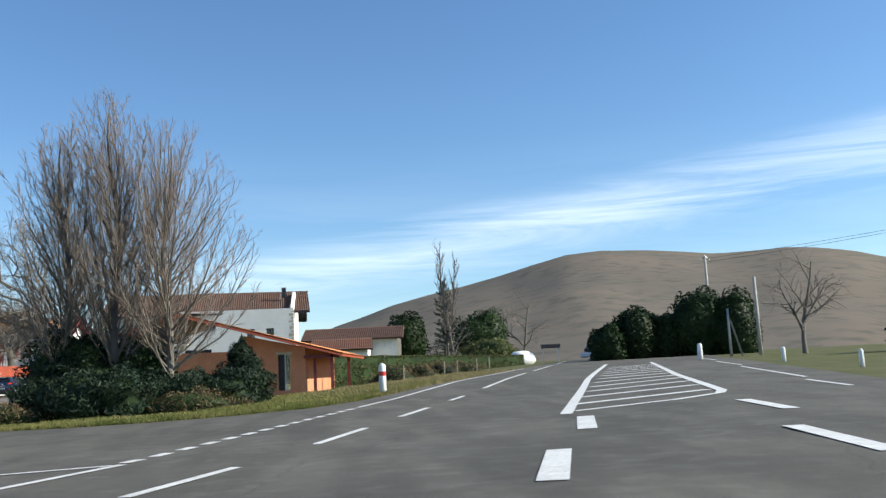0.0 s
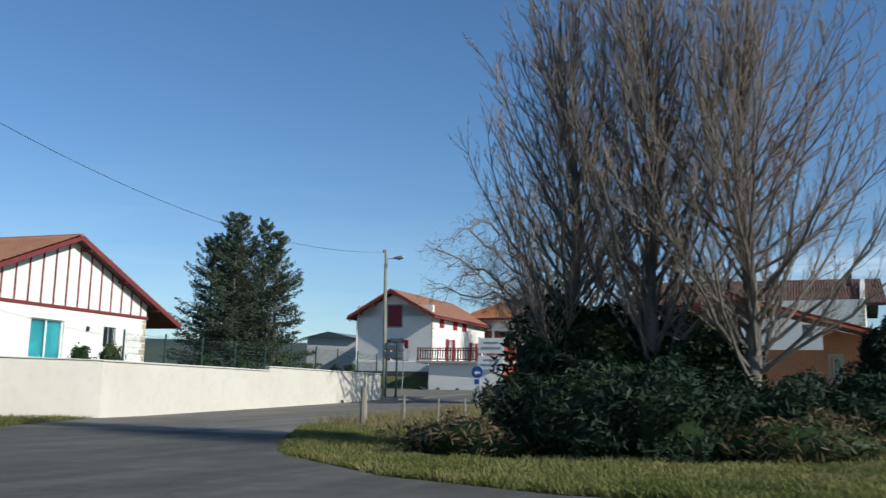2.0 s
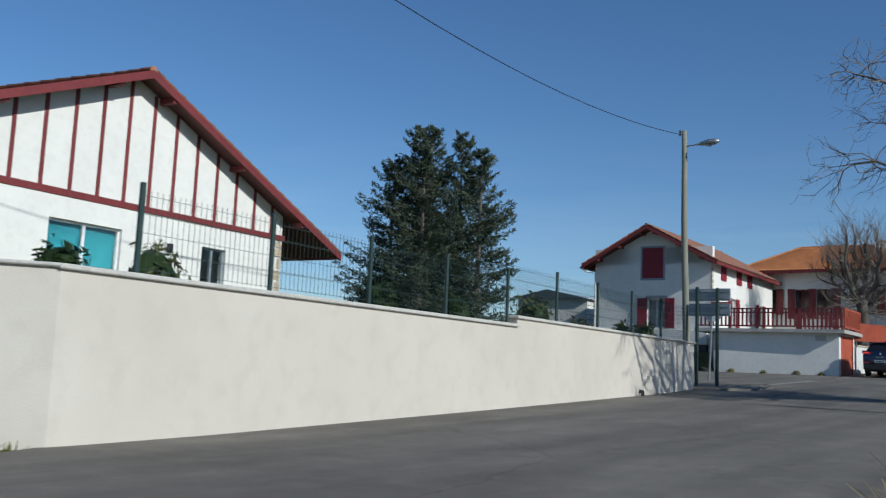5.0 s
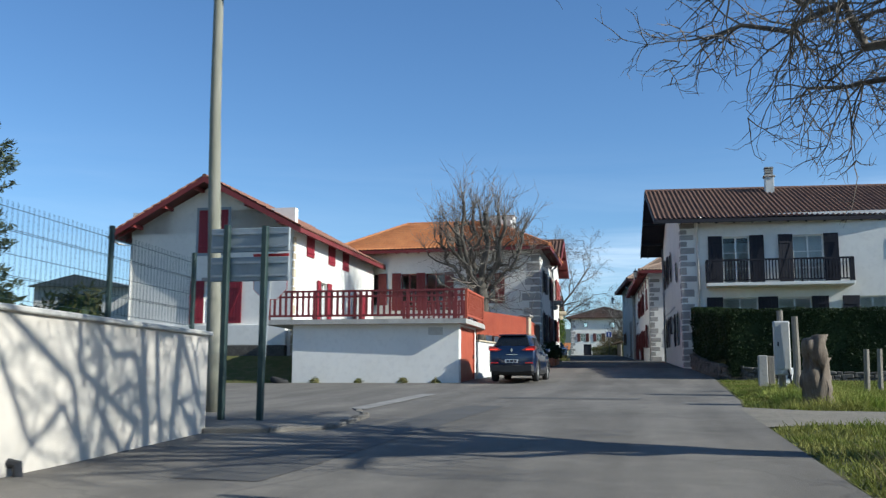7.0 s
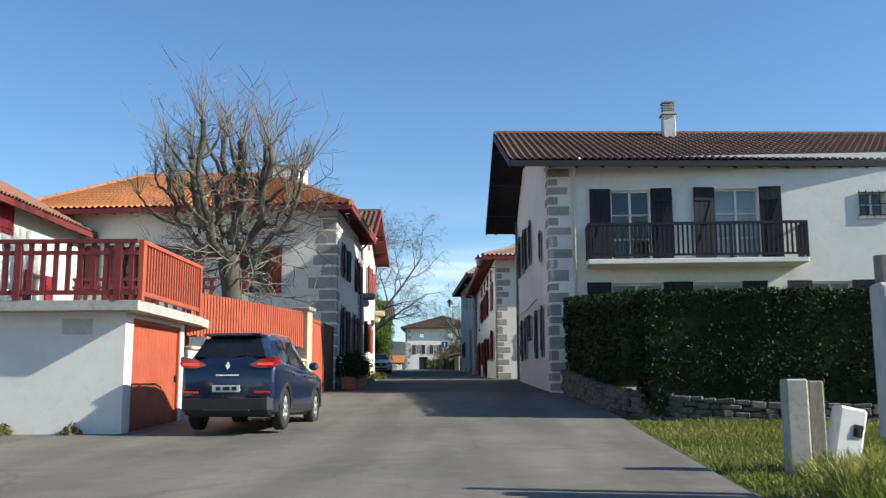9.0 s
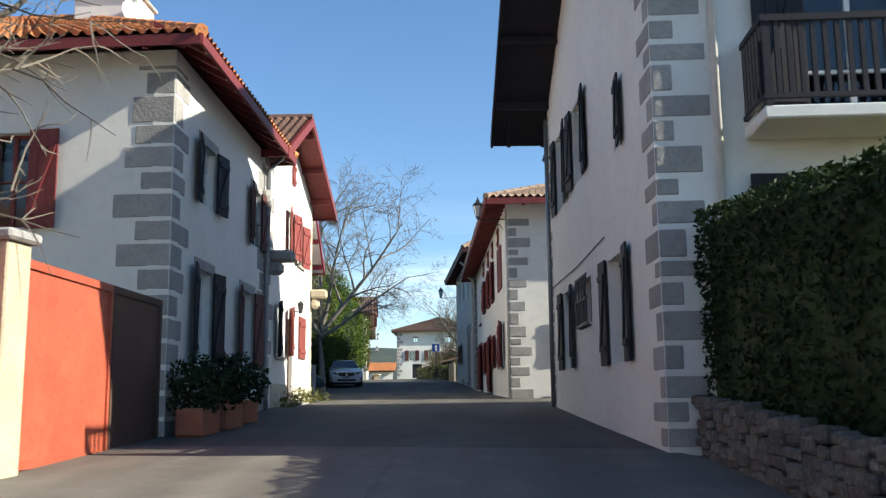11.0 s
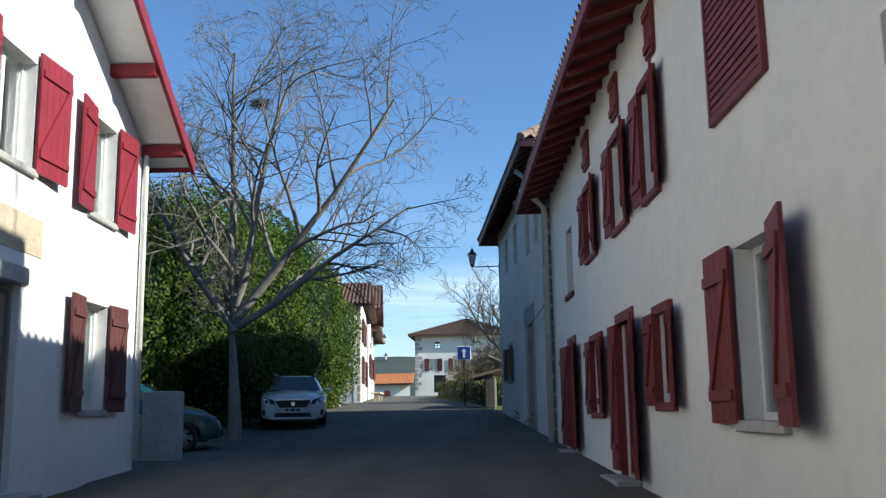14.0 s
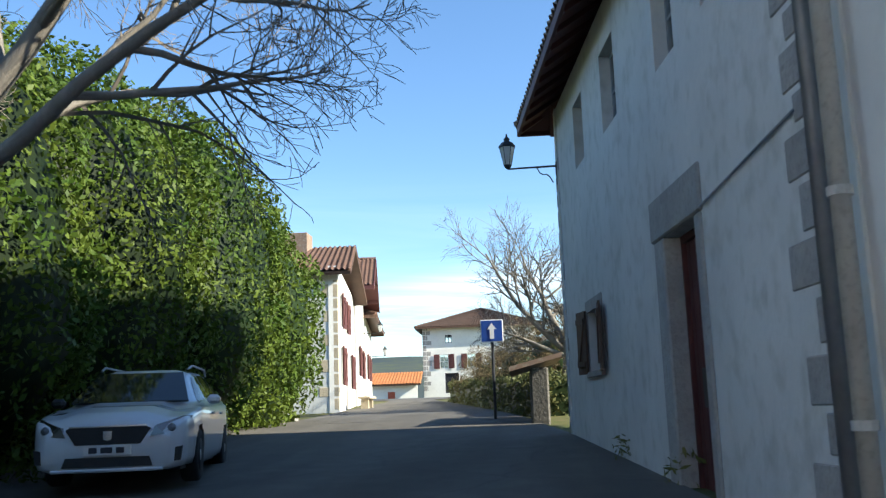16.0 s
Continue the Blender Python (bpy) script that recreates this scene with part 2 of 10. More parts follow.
REDORANGE = mat("red_orange_stain", (0.44, 0.105, 0.055), (0.36, 0.08, 0.045), scale=2.0, rough=0.5, bump=0.1, bscale=30, c3=(0.32, 0.05, 0.03), stain=0.5, objvar=0.12)
FADEDRED = mat("faded_red_paint", (0.27, 0.062, 0.052), (0.22, 0.05, 0.043), scale=2.0, rough=0.6, bump=0.12, bscale=30, c3=(0.33, 0.11, 0.09), stain=0.5, objvar=0.12)
BROWNRED = mat("brown_red_paint", (0.105, 0.034, 0.03), (0.08, 0.027, 0.025), scale=2, rough=0.65, bump=0.1, bscale=30, objvar=0.12)
DARKWOOD = mat("dark_stained_wood", (0.016, 0.017, 0.024), (0.024, 0.022, 0.027), scale=2, rough=0.65, spec=0.25, bump=0.12, bscale=30, objvar=0.15)
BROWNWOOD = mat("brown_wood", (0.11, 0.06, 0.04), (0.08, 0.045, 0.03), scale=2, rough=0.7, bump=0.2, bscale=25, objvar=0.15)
OLDWOOD = mat("grey_weathered_wood", (0.30, 0.27, 0.22), (0.20, 0.18, 0.15), scale=3, rough=0.9, bump=0.5, bscale=25, stretch=(4, 4, 0.6), c3=(0.12, 0.10, 0.08), objvar=0.15)
POLEWOOD = mat("green_treated_pole", (0.20, 0.20, 0.15), (0.27, 0.26, 0.21), scale=2, rough=0.85, bump=0.3, bscale=25, stretch=(4, 4, 0.4))
CONCRETE = mat("concrete", (0.44, 0.42, 0.38), (0.35, 0.335, 0.30), scale=2, rough=0.9, bump=0.1, bscale=60, c3=(0.24, 0.23, 0.2), stain=0.6)
COPING = mat("stone_coping", (0.55, 0.53, 0.48), (0.45, 0.43, 0.39), scale=3, rough=0.9, bump=0.2, c3=(0.33, 0.31, 0.27))
STONE = mat("grey_sandstone", (0.36, 0.345, 0.32), (0.28, 0.27, 0.255), scale=2.2, rough=0.92, bump=0.6, bscale=22, c3=(0.22, 0.21, 0.2), objvar=0.18)
STONE_WARM = mat("warm_sandstone", (0.52, 0.44, 0.31), (0.44, 0.36, 0.25), scale=2.2, rough=0.92, bump=0.5, bscale=22, c3=(0.34, 0.28, 0.2), objvar=0.15)
RUBBLE = mat("rubble_stone", (0.125, 0.115, 0.10), (0.085, 0.08, 0.07), scale=3, rough=0.95, bump=0.8, bscale=16, c3=(0.22, 0.21, 0.18), stain=0.7, objvar=0.45, spec=0.15)
WHITEPAINT = mat("white_joinery", (0.78, 0.78, 0.76), (0.70, 0.70, 0.68), scale=4, rough=0.5)
TEAL = mat("teal_curtain", (0.006, 0.105, 0.13), (0.012, 0.14, 0.165), scale=6, rough=0.6, stretch=(8, 8, 0.5))
CURTAIN = mat("pale_curtain", (0.55, 0.56, 0.56), (0.42, 0.43, 0.44), scale=4, rough=0.9, stretch=(6, 6, 0.3))
GLASS = glassmat("window_glass")
CARGLASS = mat("tinted_car_glass", (0.010, 0.012, 0.013), (0.016, 0.018, 0.02), scale=3, rough=0.05, spec=0.5)
GALV = mat("galvanised_steel", (0.42, 0.44, 0.45), (0.34, 0.36, 0.37), scale=5, rough=0.45, metal=0.8)
SIGNBACK = mat("grey_sign_back", (0.30, 0.34, 0.36), (0.25, 0.285, 0.30), scale=3, rough=0.5, metal=0.3)
DARKMETAL = mat("dark_metal", (0.03, 0.032, 0.035), (0.045, 0.045, 0.05), scale=5, rough=0.5, metal=0.5)
GREENMETAL = mat("dark_green_metal", (0.03, 0.055, 0.05), (0.04, 0.065, 0.06), scale=5, rough=0.5, metal=0.2)
ZINC = mat("zinc_pipe", (0.30, 0.31, 0.32), (0.24, 0.25, 0.26), scale=5, rough=0.5, metal=0.6)
PVCWHITE = mat("pale_pipe", (0.68, 0.66, 0.62), (0.58, 0.56, 0.52), scale=5, rough=0.5)
PLASTICGREY = mat("grey_plastic", (0.5, 0.5, 0.47), (0.42, 0.42, 0.40), scale=4, rough=0.6)
BLUE = mat("sign_blue", (0.015, 0.06, 0.28), (0.02, 0.07, 0.3), scale=3, rough=0.4)
SIGNWHITE = mat("sign_white", (0.78, 0.78, 0.76), (0.72, 0.72, 0.70), scale=3, rough=0.45)
SIGNRED = mat("sign_red", (0.5, 0.03, 0.03), None, scale=3, rough=0.4)
BARK = mat("grey_brown_bark", (0.125, 0.108, 0.09), (0.18, 0.16, 0.135), scale=3, rough=0.95, bump=0.6, bscale=20, stretch=(3, 3, 0.6), c3=(0.085, 0.075, 0.062))
BARK_PALE = mat("pale_bark", (0.235, 0.21, 0.175), (0.17, 0.152, 0.125), scale=3, rough=0.95, bump=0.4, bscale=20, stretch=(3, 3, 0.6))
MOSSBARK = mat("dark_mossy_bark", (0.080, 0.071, 0.058), (0.145, 0.128, 0.106), scale=3, rough=0.95, bump=0.7, bscale=18, stretch=(3, 3, 0.6), c3=(0.035, 0.034, 0.024), stain=0.6, spec=0.15)
DARKBARK = mat("dark_stump_wood", (0.13, 0.10, 0.075), (0.20, 0.165, 0.125), scale=4, rough=0.95, bump=0.8, bscale=18, stretch=(3, 3, 0.6), c3=(0.06, 0.05, 0.04), stain=0.7)
WORNPAINT = mat("worn_road_paint", (0.34, 0.32, 0.28), (0.20, 0.19, 0.17), scale=3, rough=0.85, bump=0.3, bscale=50, c3=(0.15, 0.14, 0.125), stain=0.7)
TWIG = mat("grey_brown_twig", (0.20, 0.155, 0.122), (0.27, 0.21, 0.165), scale=1.0, rough=0.9, objvar=0.3)
TWIG_GREY = mat("grey_twig", (0.215, 0.185, 0.15), (0.155, 0.132, 0.105), scale=1.0, rough=0.9, objvar=0.3)
# also colours the solid cores that darken bushes and hedges inside
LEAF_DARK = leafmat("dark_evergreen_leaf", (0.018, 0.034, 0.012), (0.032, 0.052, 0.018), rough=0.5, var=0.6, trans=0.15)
LEAF_LAUREL = leafmat("laurel_leaf", (0.032, 0.066, 0.010), (0.085, 0.115, 0.018), rough=0.5, var=0.6)
LEAF_HEDGE = leafmat("clipped_hedge_leaf", (0.010, 0.021, 0.006), (0.022, 0.036, 0.011), rough=0.55, var=0.7, trans=0.12)
LEAF_OLIVE = leafmat("olive_hedge_leaf", (0.09, 0.105, 0.035), (0.12, 0.12, 0.05), rough=0.5)
NEEDLE = leafmat("spruce_needle", (0.045, 0.066, 0.045), (0.085, 0.10, 0.06), rough=0.65, trans=0.12)
NEEDLE_BLUE = leafmat("blue_juniper_needle", (0.018, 0.036, 0.022), (0.045, 0.068, 0.04), rough=0.65, var=0.7, trans=0.1)
GREENBLADE = leafmat("green_grass_blade", (0.13, 0.175, 0.028), (0.27, 0.26, 0.075), rough=0.7, var=0.6)
BLADE = leafmat("grass_blade", (0.085, 0.108, 0.026), (0.215, 0.19, 0.075), rough=0.7, var=0.6)
DRYGRASS = leafmat("dry_grass", (0.30, 0.25, 0.13), (0.22, 0.19, 0.09), rough=0.8, var=0.4)
BRAMBLE = leafmat("dry_bramble", (0.17, 0.12, 0.07), (0.10, 0.09, 0.045), rough=0.8, var=0.5)
CAR_BLUE = mat("dark_blue_car_paint", (0.006, 0.016, 0.046), (0.008, 0.019, 0.054), scale=3, rough=0.3, metal=0.2, coat=1.0)
CAR_WHITE = mat("pearl_white_car_paint", (0.62, 0.64, 0.66), (0.58, 0.60, 0.62), scale=3, rough=0.3, coat=1.0)
CAR_TEAL = mat("teal_car_paint", (0.007, 0.062, 0.068), (0.009, 0.071, 0.077), scale=3, rough=0.3, metal=0.3, coat=1.0)
BLACKPLASTIC = mat("black_plastic", (0.02, 0.02, 0.021), (0.03, 0.03, 0.03), scale=8, rough=0.6)
TYRE = mat("tyre_rubber", (0.018, 0.018, 0.018), (0.03, 0.029, 0.028), scale=8, rough=0.85, bump=0.3)
ALLOY = mat("alloy_wheel", (0.36, 0.36, 0.35), (0.28, 0.28, 0.27), scale=6, rough=0.45, metal=0.5)
CHROME = mat("chrome", (0.7, 0.7, 0.7), None, scale=5, rough=0.15, metal=1.0)
TAILRED = mat("tail_lamp_red", (0.35, 0.008, 0.01), (0.42, 0.012, 0.012), scale=6, rough=0.15, coat=1.0)
TAILLIT = lampmat("lit_tail_lamp", (0.9, 0.03, 0.02), 0.8)
LAMPGLASS = mat("headlamp_glass", (0.16, 0.17, 0.19), (0.09, 0.095, 0.10), scale=10, rough=0.1, coat=1.0)
PLATE = mat("number_plate", (0.7, 0.7, 0.68), None, scale=5, rough=0.4)
PLATEBAR = mat("plate_bars", (0.03, 0.03, 0.04), None, scale=5, rough=0.5)
TERRACOTTA = mat("terracotta_pot", (0.42, 0.16, 0.08), (0.34, 0.13, 0.07), scale=4, rough=0.85, bump=0.1)
GRAVELMAT = mat("pale_gravel", (0.26, 0.225, 0.175), (0.19, 0.17, 0.135), scale=1.2, rough=0.95, bump=0.8, bscale=60, c3=(0.13, 0.13, 0.075), stain=0.7)
# distance haze is mixed into both hill colours: brown greyed, green blued
MOUNTAIN = mat("bracken_hillside", (0.185, 0.155, 0.125), (0.15, 0.135, 0.115), scale=0.004, rough=1.0, c3=(0.09, 0.095, 0.08), stain=0.7, spec=0.0)
HILL_HAZED = mat("hazy_wooded_hillside", (0.060, 0.078, 0.085), (0.085, 0.10, 0.085), scale=0.008, rough=1.0, c3=(0.10, 0.12, 0.07), stain=0.7, spec=0.0)


# ---------------------------------------------------------------- mesh helpers
class Mesh:
    """Vertices and faces gathered before they become one mesh object."""

    def __init__(self):
        self.v, self.f = [], []

    def add(self, verts, faces):
        o = len(self.v)
        self.v.extend(verts)
        self.f.extend(tuple(i + o for i in q) for q in faces)
        return self

    def box(self, x0, x1, y0, y1, z0, z1, m=None, bev=0.0):
        if bev:
            b = min(bev, abs(x1 - x0) / 3, abs(y1 - y0) / 3, abs(z1 - z0) / 3)
            pts, idx = [], {}
            for i, (sx_, xx) in enumerate(((1, x0), (-1, x1))):
                for j, (sy_, yy) in enumerate(((1, y0), (-1, y1))):
                    for k, (sz_, zz) in enumerate(((1, z0), (-1, z1))):
                        for a in range(3):
                            p = [xx + sx_ * b, yy + sy_ * b, zz + sz_ * b]
                            p[a] = (xx, yy, zz)[a]
                            idx[i, j, k, a] = len(pts)
                            pts.append(tuple(p))
            fs = []
            I = lambda i, j, k, a: idx[i, j, k, a]
            fs += [(I(0, 0, 0, 0), I(0, 0, 1, 0), I(0, 1, 1, 0), I(0, 1, 0, 0)), (I(1, 0, 0, 0), I(1, 1, 0, 0), I(1, 1, 1, 0), I(1, 0, 1, 0))]
            fs += [(I(0, 0, 0, 1), I(1, 0, 0, 1), I(1, 0, 1, 1), I(0, 0, 1, 1)), (I(0, 1, 0, 1), I(0, 1, 1, 1), I(1, 1, 1, 1), I(1, 1, 0, 1))]
            fs += [(I(0, 0, 0, 2), I(0, 1, 0, 2), I(1, 1, 0, 2), I(1, 0, 0, 2)), (I(0, 0, 1, 2), I(1, 0, 1, 2), I(1, 1, 1, 2), I(0, 1, 1, 2))]
            for i in (0, 1):
                for j in (0, 1):
                    fs.append((I(i, j, 0, 0), I(i, j, 1, 0), I(i, j, 1, 1), I(i, j, 0, 1)))
                    fs.append((I(i, 0, j, 0), I(i, 1, j, 0), I(i, 1, j, 2), I(i, 0, j, 2)))
                    fs.append((I(0, i, j, 1), I(1, i, j, 1), I(1, i, j, 2), I(0, i, j, 2)))
                    for k in (0, 1):
                        fs.append((I(i, j, k, 0), I(i, j, k, 1), I(i, j, k, 2)))
        else:
            pts = [(x, y, z) for x in (x0, x1) for y in (y0, y1) for z in (z0, z1)]
            fs = [(0, 1, 3, 2), (4, 6, 7, 5), (0, 4, 5, 1), (2, 3, 7, 6), (0, 2, 6, 4), (1, 5, 7, 3)]
        if m is not None:
            pts = [tuple(m @ Vector(p)) for p in pts]
        return self.add(pts, fs)

    def prism(self, poly, y0, y1, m=None):
        """A polygon in x, z drawn out along y."""
        n = len(poly)
        pts = [(x, y0, z) for x, z in poly] + [(x, y1, z) for x, z in poly]
        if m is not None:
            pts = [tuple(m @ Vector(p)) for p in pts]
        fs = [tuple(range(n)), tuple(range(2 * n - 1, n - 1, -1))] + [(i, i + n, (i + 1) % n + n, (i + 1) % n) for i in range(n)]
        return self.add(pts, fs)

    def tube(self, pts, radii, n=6, cap=True):
        rings = []
        pts = [Vector(p) for p in pts]
        side = None
        for i, p in enumerate(pts):
            d = (pts[min(i + 1, len(pts) - 1)] - pts[max(i - 1, 0)]).normalized()
            if side is None or abs(side.dot(d)) > 0.95:
                side = d.orthogonal().normalized()
            side = (side - d * side.dot(d)).normalized()
            up = d.cross(side)
            rings.append([tuple(p + (side * math.cos(a) + up * math.sin(a)) * radii[i]) for a in (2 * math.pi * k / n for k in range(n))])
        fs = []
        for i in range(len(pts) - 1):
            for k in range(n):
                fs.append((i * n + k, i * n + (k + 1) % n, (i + 1) * n + (k + 1) % n, (i + 1) * n + k))
        if cap:
            fs += [tuple(range(n - 1, -1, -1)), tuple((len(pts) - 1) * n + k for k in range(n))]
        return self.add([q for r in rings for q in r], fs)

    def lathe(self, prof, n=16, m=None, axis="z"):
        """A profile of (radius, height) turned round an axis."""
        pts = []
        for r, h in prof:
            for k in range(n):
                a = 2 * math.pi * k / n
                c, s = r * math.cos(a), r * math.sin(a)
                pts.append((c, s, h) if axis == "z" else ((h, c, s) if axis == "x" else (c, h, s)))
        if m is not None:
            pts = [tuple(m @ Vector(p)) for p in pts]
        fs = []
        for i in range(len(prof) - 1):
            for k in range(n):
                fs.append((i * n + k, i * n + (k + 1) % n, (i + 1) * n + (k + 1) % n, (i + 1) * n + k))
        fs += [tuple(range(n - 1, -1, -1)), tuple((len(prof) - 1) * n + k for k in range(n))]
        return self.add(pts, fs)

    def data(self, name, material, smooth=False):
        me = bpy.data.meshes.new(name)
        me.from_pydata([tuple(p) for p in self.v], [], self.f)
        bm = bmesh.new()
        bm.from_mesh(me)
        if len(bm.faces) < 60000:
            bmesh.ops.recalc_face_normals(bm, faces=bm.faces)
        bm.to_mesh(me)
        bm.free()
        me.materials.append(material)
        if smooth:
            me.polygons.foreach_set("use_smooth", [True] * len(me.polygons))
        return me


def thing(name, label, category, at=(0, 0, 0), turn=0.0, group="", kind=""):
    """The root of a thing: an empty at its base."""
    ob = new(name)
    ob.matrix_basis = pose(*at, 0, 0, turn)
    ob.empty_display_size = 0.2
    return tagged(ob, label, category, group, kind)


def whole(ob):
    return whole(ob.parent) @ ob.matrix_basis if ob.parent else ob.matrix_basis.copy()


def part(name, me, material, parent, label="", smooth=False, local=False, kind=""):
    """One mesh object under a thing or a part; its points are given in the world unless local."""
    ob = new(name, me if isinstance(me, bpy.types.Mesh) else me.data(name, material, smooth))
    ob.parent = parent
    if not local:
        ob.matrix_basis = whole(parent).inverted()
    return tagged(ob, label, kind=kind)


def solo(name, me, material, label, category, group="", kind="", smooth=False):
    """A thing of one mesh, in world points."""
    ob = new(name, me.data(name, material, smooth))
    return tagged(ob, label, category, group, kind)


def wallframe(p0, p1, z=0.0):
    """x along the wall from p0 to p1, y into the house (the house lies left of the way), z up."""
    dx, dy = p1[0] - p0[0], p1[1] - p0[1]
    length = math.hypot(dx, dy)
    m = Matrix(((dx / length, -dy / length, 0, p0[0]), (dy / length, dx / length, 0, p0[1]), (0, 0, 1, z), (0, 0, 0, 1)))
    return m, length


def pierced(mesh, m, length, z0, z1, thick, holes=()):
    """A wall with openings (s0, s1, za, zb) that go right through it."""
    xs = sorted({round(v, 4) for v in (0.0, length, *[h[0] for h in holes], *[h[1] for h in holes])})
    zs = sorted({round(v, 4) for v in (z0, z1, *[h[2] for h in holes], *[h[3] for h in holes])})
    nx, nz_ = len(xs) - 1, len(zs) - 1
    solid = {}
    for i in range(nx):
        for j in range(nz_):
            cx, cz_ = (xs[i] + xs[i + 1]) / 2, (zs[j] + zs[j + 1]) / 2
            solid[i, j] = not any(h[0] < cx < h[1] and h[2] < cz_ < h[3] for h in holes)
    verts, faces, index = [], [], {}

    def corner(i, j, back):
        if (i, j, back) not in index:
            index[i, j, back] = len(verts)
            verts.append(tuple(m @ Vector((xs[i], thick if back else 0.0, zs[j]))))
        return index[i, j, back]

    for (i, j), full in solid.items():
        if not full:
            continue
        q = ((i, j), (i + 1, j), (i + 1, j + 1), (i, j + 1))
        faces.append(tuple(corner(*p, 0) for p in q))
        faces.append(tuple(corner(*p, 1) for p in reversed(q)))
        for di, dj, a, b in ((0, -1, q[0], q[1]), (1, 0, q[1], q[2]), (0, 1, q[2], q[3]), (-1, 0, q[3], q[0])):
            if not solid.get((i + di, j + dj), False):
                faces.append((corner(*a, 0), corner(*a, 1), corner(*b, 1), corner(*b, 0)))
    mesh.add(verts, faces)


# ---------------------------------------------------------------- lie of the land
KY = [-400, -100, -14, 2, 20, 31, 40, 50, 57.5, 66.5, 75, 86, 92, 97, 103, 110, 120, 137, 160, 210, 320, 900]
KZ = [-4, -3.3, -2.95, -2.5, -2.4, -2.27, -2.0, -1.68, -1.36, -1.02, -0.68, 0, 0.3, 0.58, 0.78, 0.97, 1.3, 2.2, 2.9, 4.0, 5.0, 6.0]


def main_road(x, y):
    """Distance along the main road and to its left."""
    return (x - 13.2) * 0.306 + (y + 14) * 0.952, -(x - 13.2) * 0.952 + (y + 14) * 0.306


def from_road(u, w):
    return 13.2 + 0.306 * u - 0.952 * w, -14 + 0.952 * u + 0.306 * w


def land(x, y):
    u, w = main_road(x, y)
    r = -2.95 + 0.034 * max(-120, min(u, 118)) - (0.02 * min(u - 118, 150) if u > 118 else 0)
    dip = min(1, max(0, (u - 6) / 8)) * min(1, max(0, (46 - u) / 14)) * min(1, max(0, (w + 2) / 6))
    r -= 0.15 * dip
    l = float(np.interp(y, KY, KZ))
    s = min(1, max(0, (w - 10) / 16))
    s = s * s * (3 - 2 * s)
    return r * (1 - s) + l * s


def drape(mesh, outline, lift, step=1.0):
    """Fills a flat outline (x, y) with a grid and lays it on the land."""
    bm = bmesh.new()
    vs = [bm.verts.new((x, y, 0)) for x, y in outline]
    bm.faces.new(vs)
    xs, ys = [p[0] for p in outline], [p[1] for p in outline]
    for axis, lo, hi in ((0, min(xs), max(xs)), (1, min(ys), max(ys))):
        c = math.floor(lo / step) * step + step
        while c < hi:
            co, no = [0, 0, 0], [0, 0, 0]
            co[axis], no[axis] = c, 1
            bmesh.ops.bisect_plane(bm, geom=bm.verts[:] + bm.edges[:] + bm.faces[:], plane_co=co, plane_no=no)
            c += step
    bm.verts.ensure_lookup_table()
    for i, v in enumerate(bm.verts):
        v.index = i
    mesh.add([(v.co.x, v.co.y, land(v.co.x, v.co.y) + lift) for v in bm.verts], [tuple(v.index for v in f.verts) for f in bm.faces])
    bm.free()
    return mesh


# ---------------------------------------------------------------- ground and roads
def axis(lo, hi, step, far):
    a = list(np.arange(lo, hi + step / 2, step))
    d, out = step * 2, []
    x = hi
    while x < far:
        x += d
        d *= 1.35
        out.append(x)
    d, head = step * 2, []
    x = lo
    while x > -far:
        x -= d
        d *= 1.35
        head.append(x)
    return head[::-1] + a + out


gx, gy = axis(-56, 60, 1.0, 3500), axis(-30, 230, 1.0, 3500)
g = Mesh()
g.v = [(x, y, land(x, y) - 0.004) for y in gy for x in gx]
nx = len(gx)
g.f = [(j * nx + i, j * nx + i + 1, (j + 1) * nx + i + 1, (j + 1) * nx + i) for j in range(len(gy) - 1) for i in range(nx - 1)]
solo("ground", g, GRASS, "uneven winter grass with dry and mossy patches", "ground", kind="structure", smooth=True)

# the main road, the mouth of the village street and the street itself, one sheet of asphalt each
road = Mesh()
outline = [from_road(u, -6.6) for u in range(-60, 121, 20)] + [from_road(120, 8.0), (25.2, 52.0), (18.9, 33.4), (14.2, 20.0), (12.3, 15.9), (10.2, 14.1), (7.9, 13.4), (5.6, 13.5), (2.4, 14.9), (-1.7, 18.4), (-4.0, 21.6), (-6.0, 25.0), (-8.2, 29.0), (-9.4, 36.0), (-9.9, 46.0), (-9.9, 60.0), (-9.6, 64.0), (-9.2, 78.0), (-9.6, 86.0), (-10.0, 87.4), (-10.6, 97.5), (-8.0, 98.2), (-8.0, 103.2), (-11.42, 103.35), (-12.6, 120.2), (-13.8, 131.6), (-14.2, 134.0), (-15.2, 141.0), (-18.9, 163.0), (-20.5, 176.0), (-18.0, 200.0), (-30.0, 208.0), (-33.0, 206.0), (-24.0, 180.0), (-22.2, 165.0), (-20.9, 141.0), (-22.4, 134.0), (-24.6, 126.0), (-24.6, 119.0), (-19.8, 113.6), (-17.5, 104.5), (-17.3, 97.0), (-17.2, 90.2), (-18.4, 88.8), (-18.6, 74.6), (-24.9, 74.0), (-30.0, 73.0), (-46.0, 70.0), (-46.0, 57.0), (-26.0, 57.0), (-18.7, 54.0), (-18.3, 45.0), (-17.5, 29.6), (-14.5, 22.8), (-12.0, 19.4), (-30.0, 0.0), from_road(2, 19), from_road(-8, 11.5), from_road(-60, 9.0)]
i0, i1 = outline.index((-6.0, 25.0)), outline.index((-14.5, 22.8))
drape(road, outline[:i0 + 1] + outline[i1:], 0.03, 1.25)
solo("road", road, ASPHALT, "grey worn asphalt of the main road and its junction", "road", kind="structure")
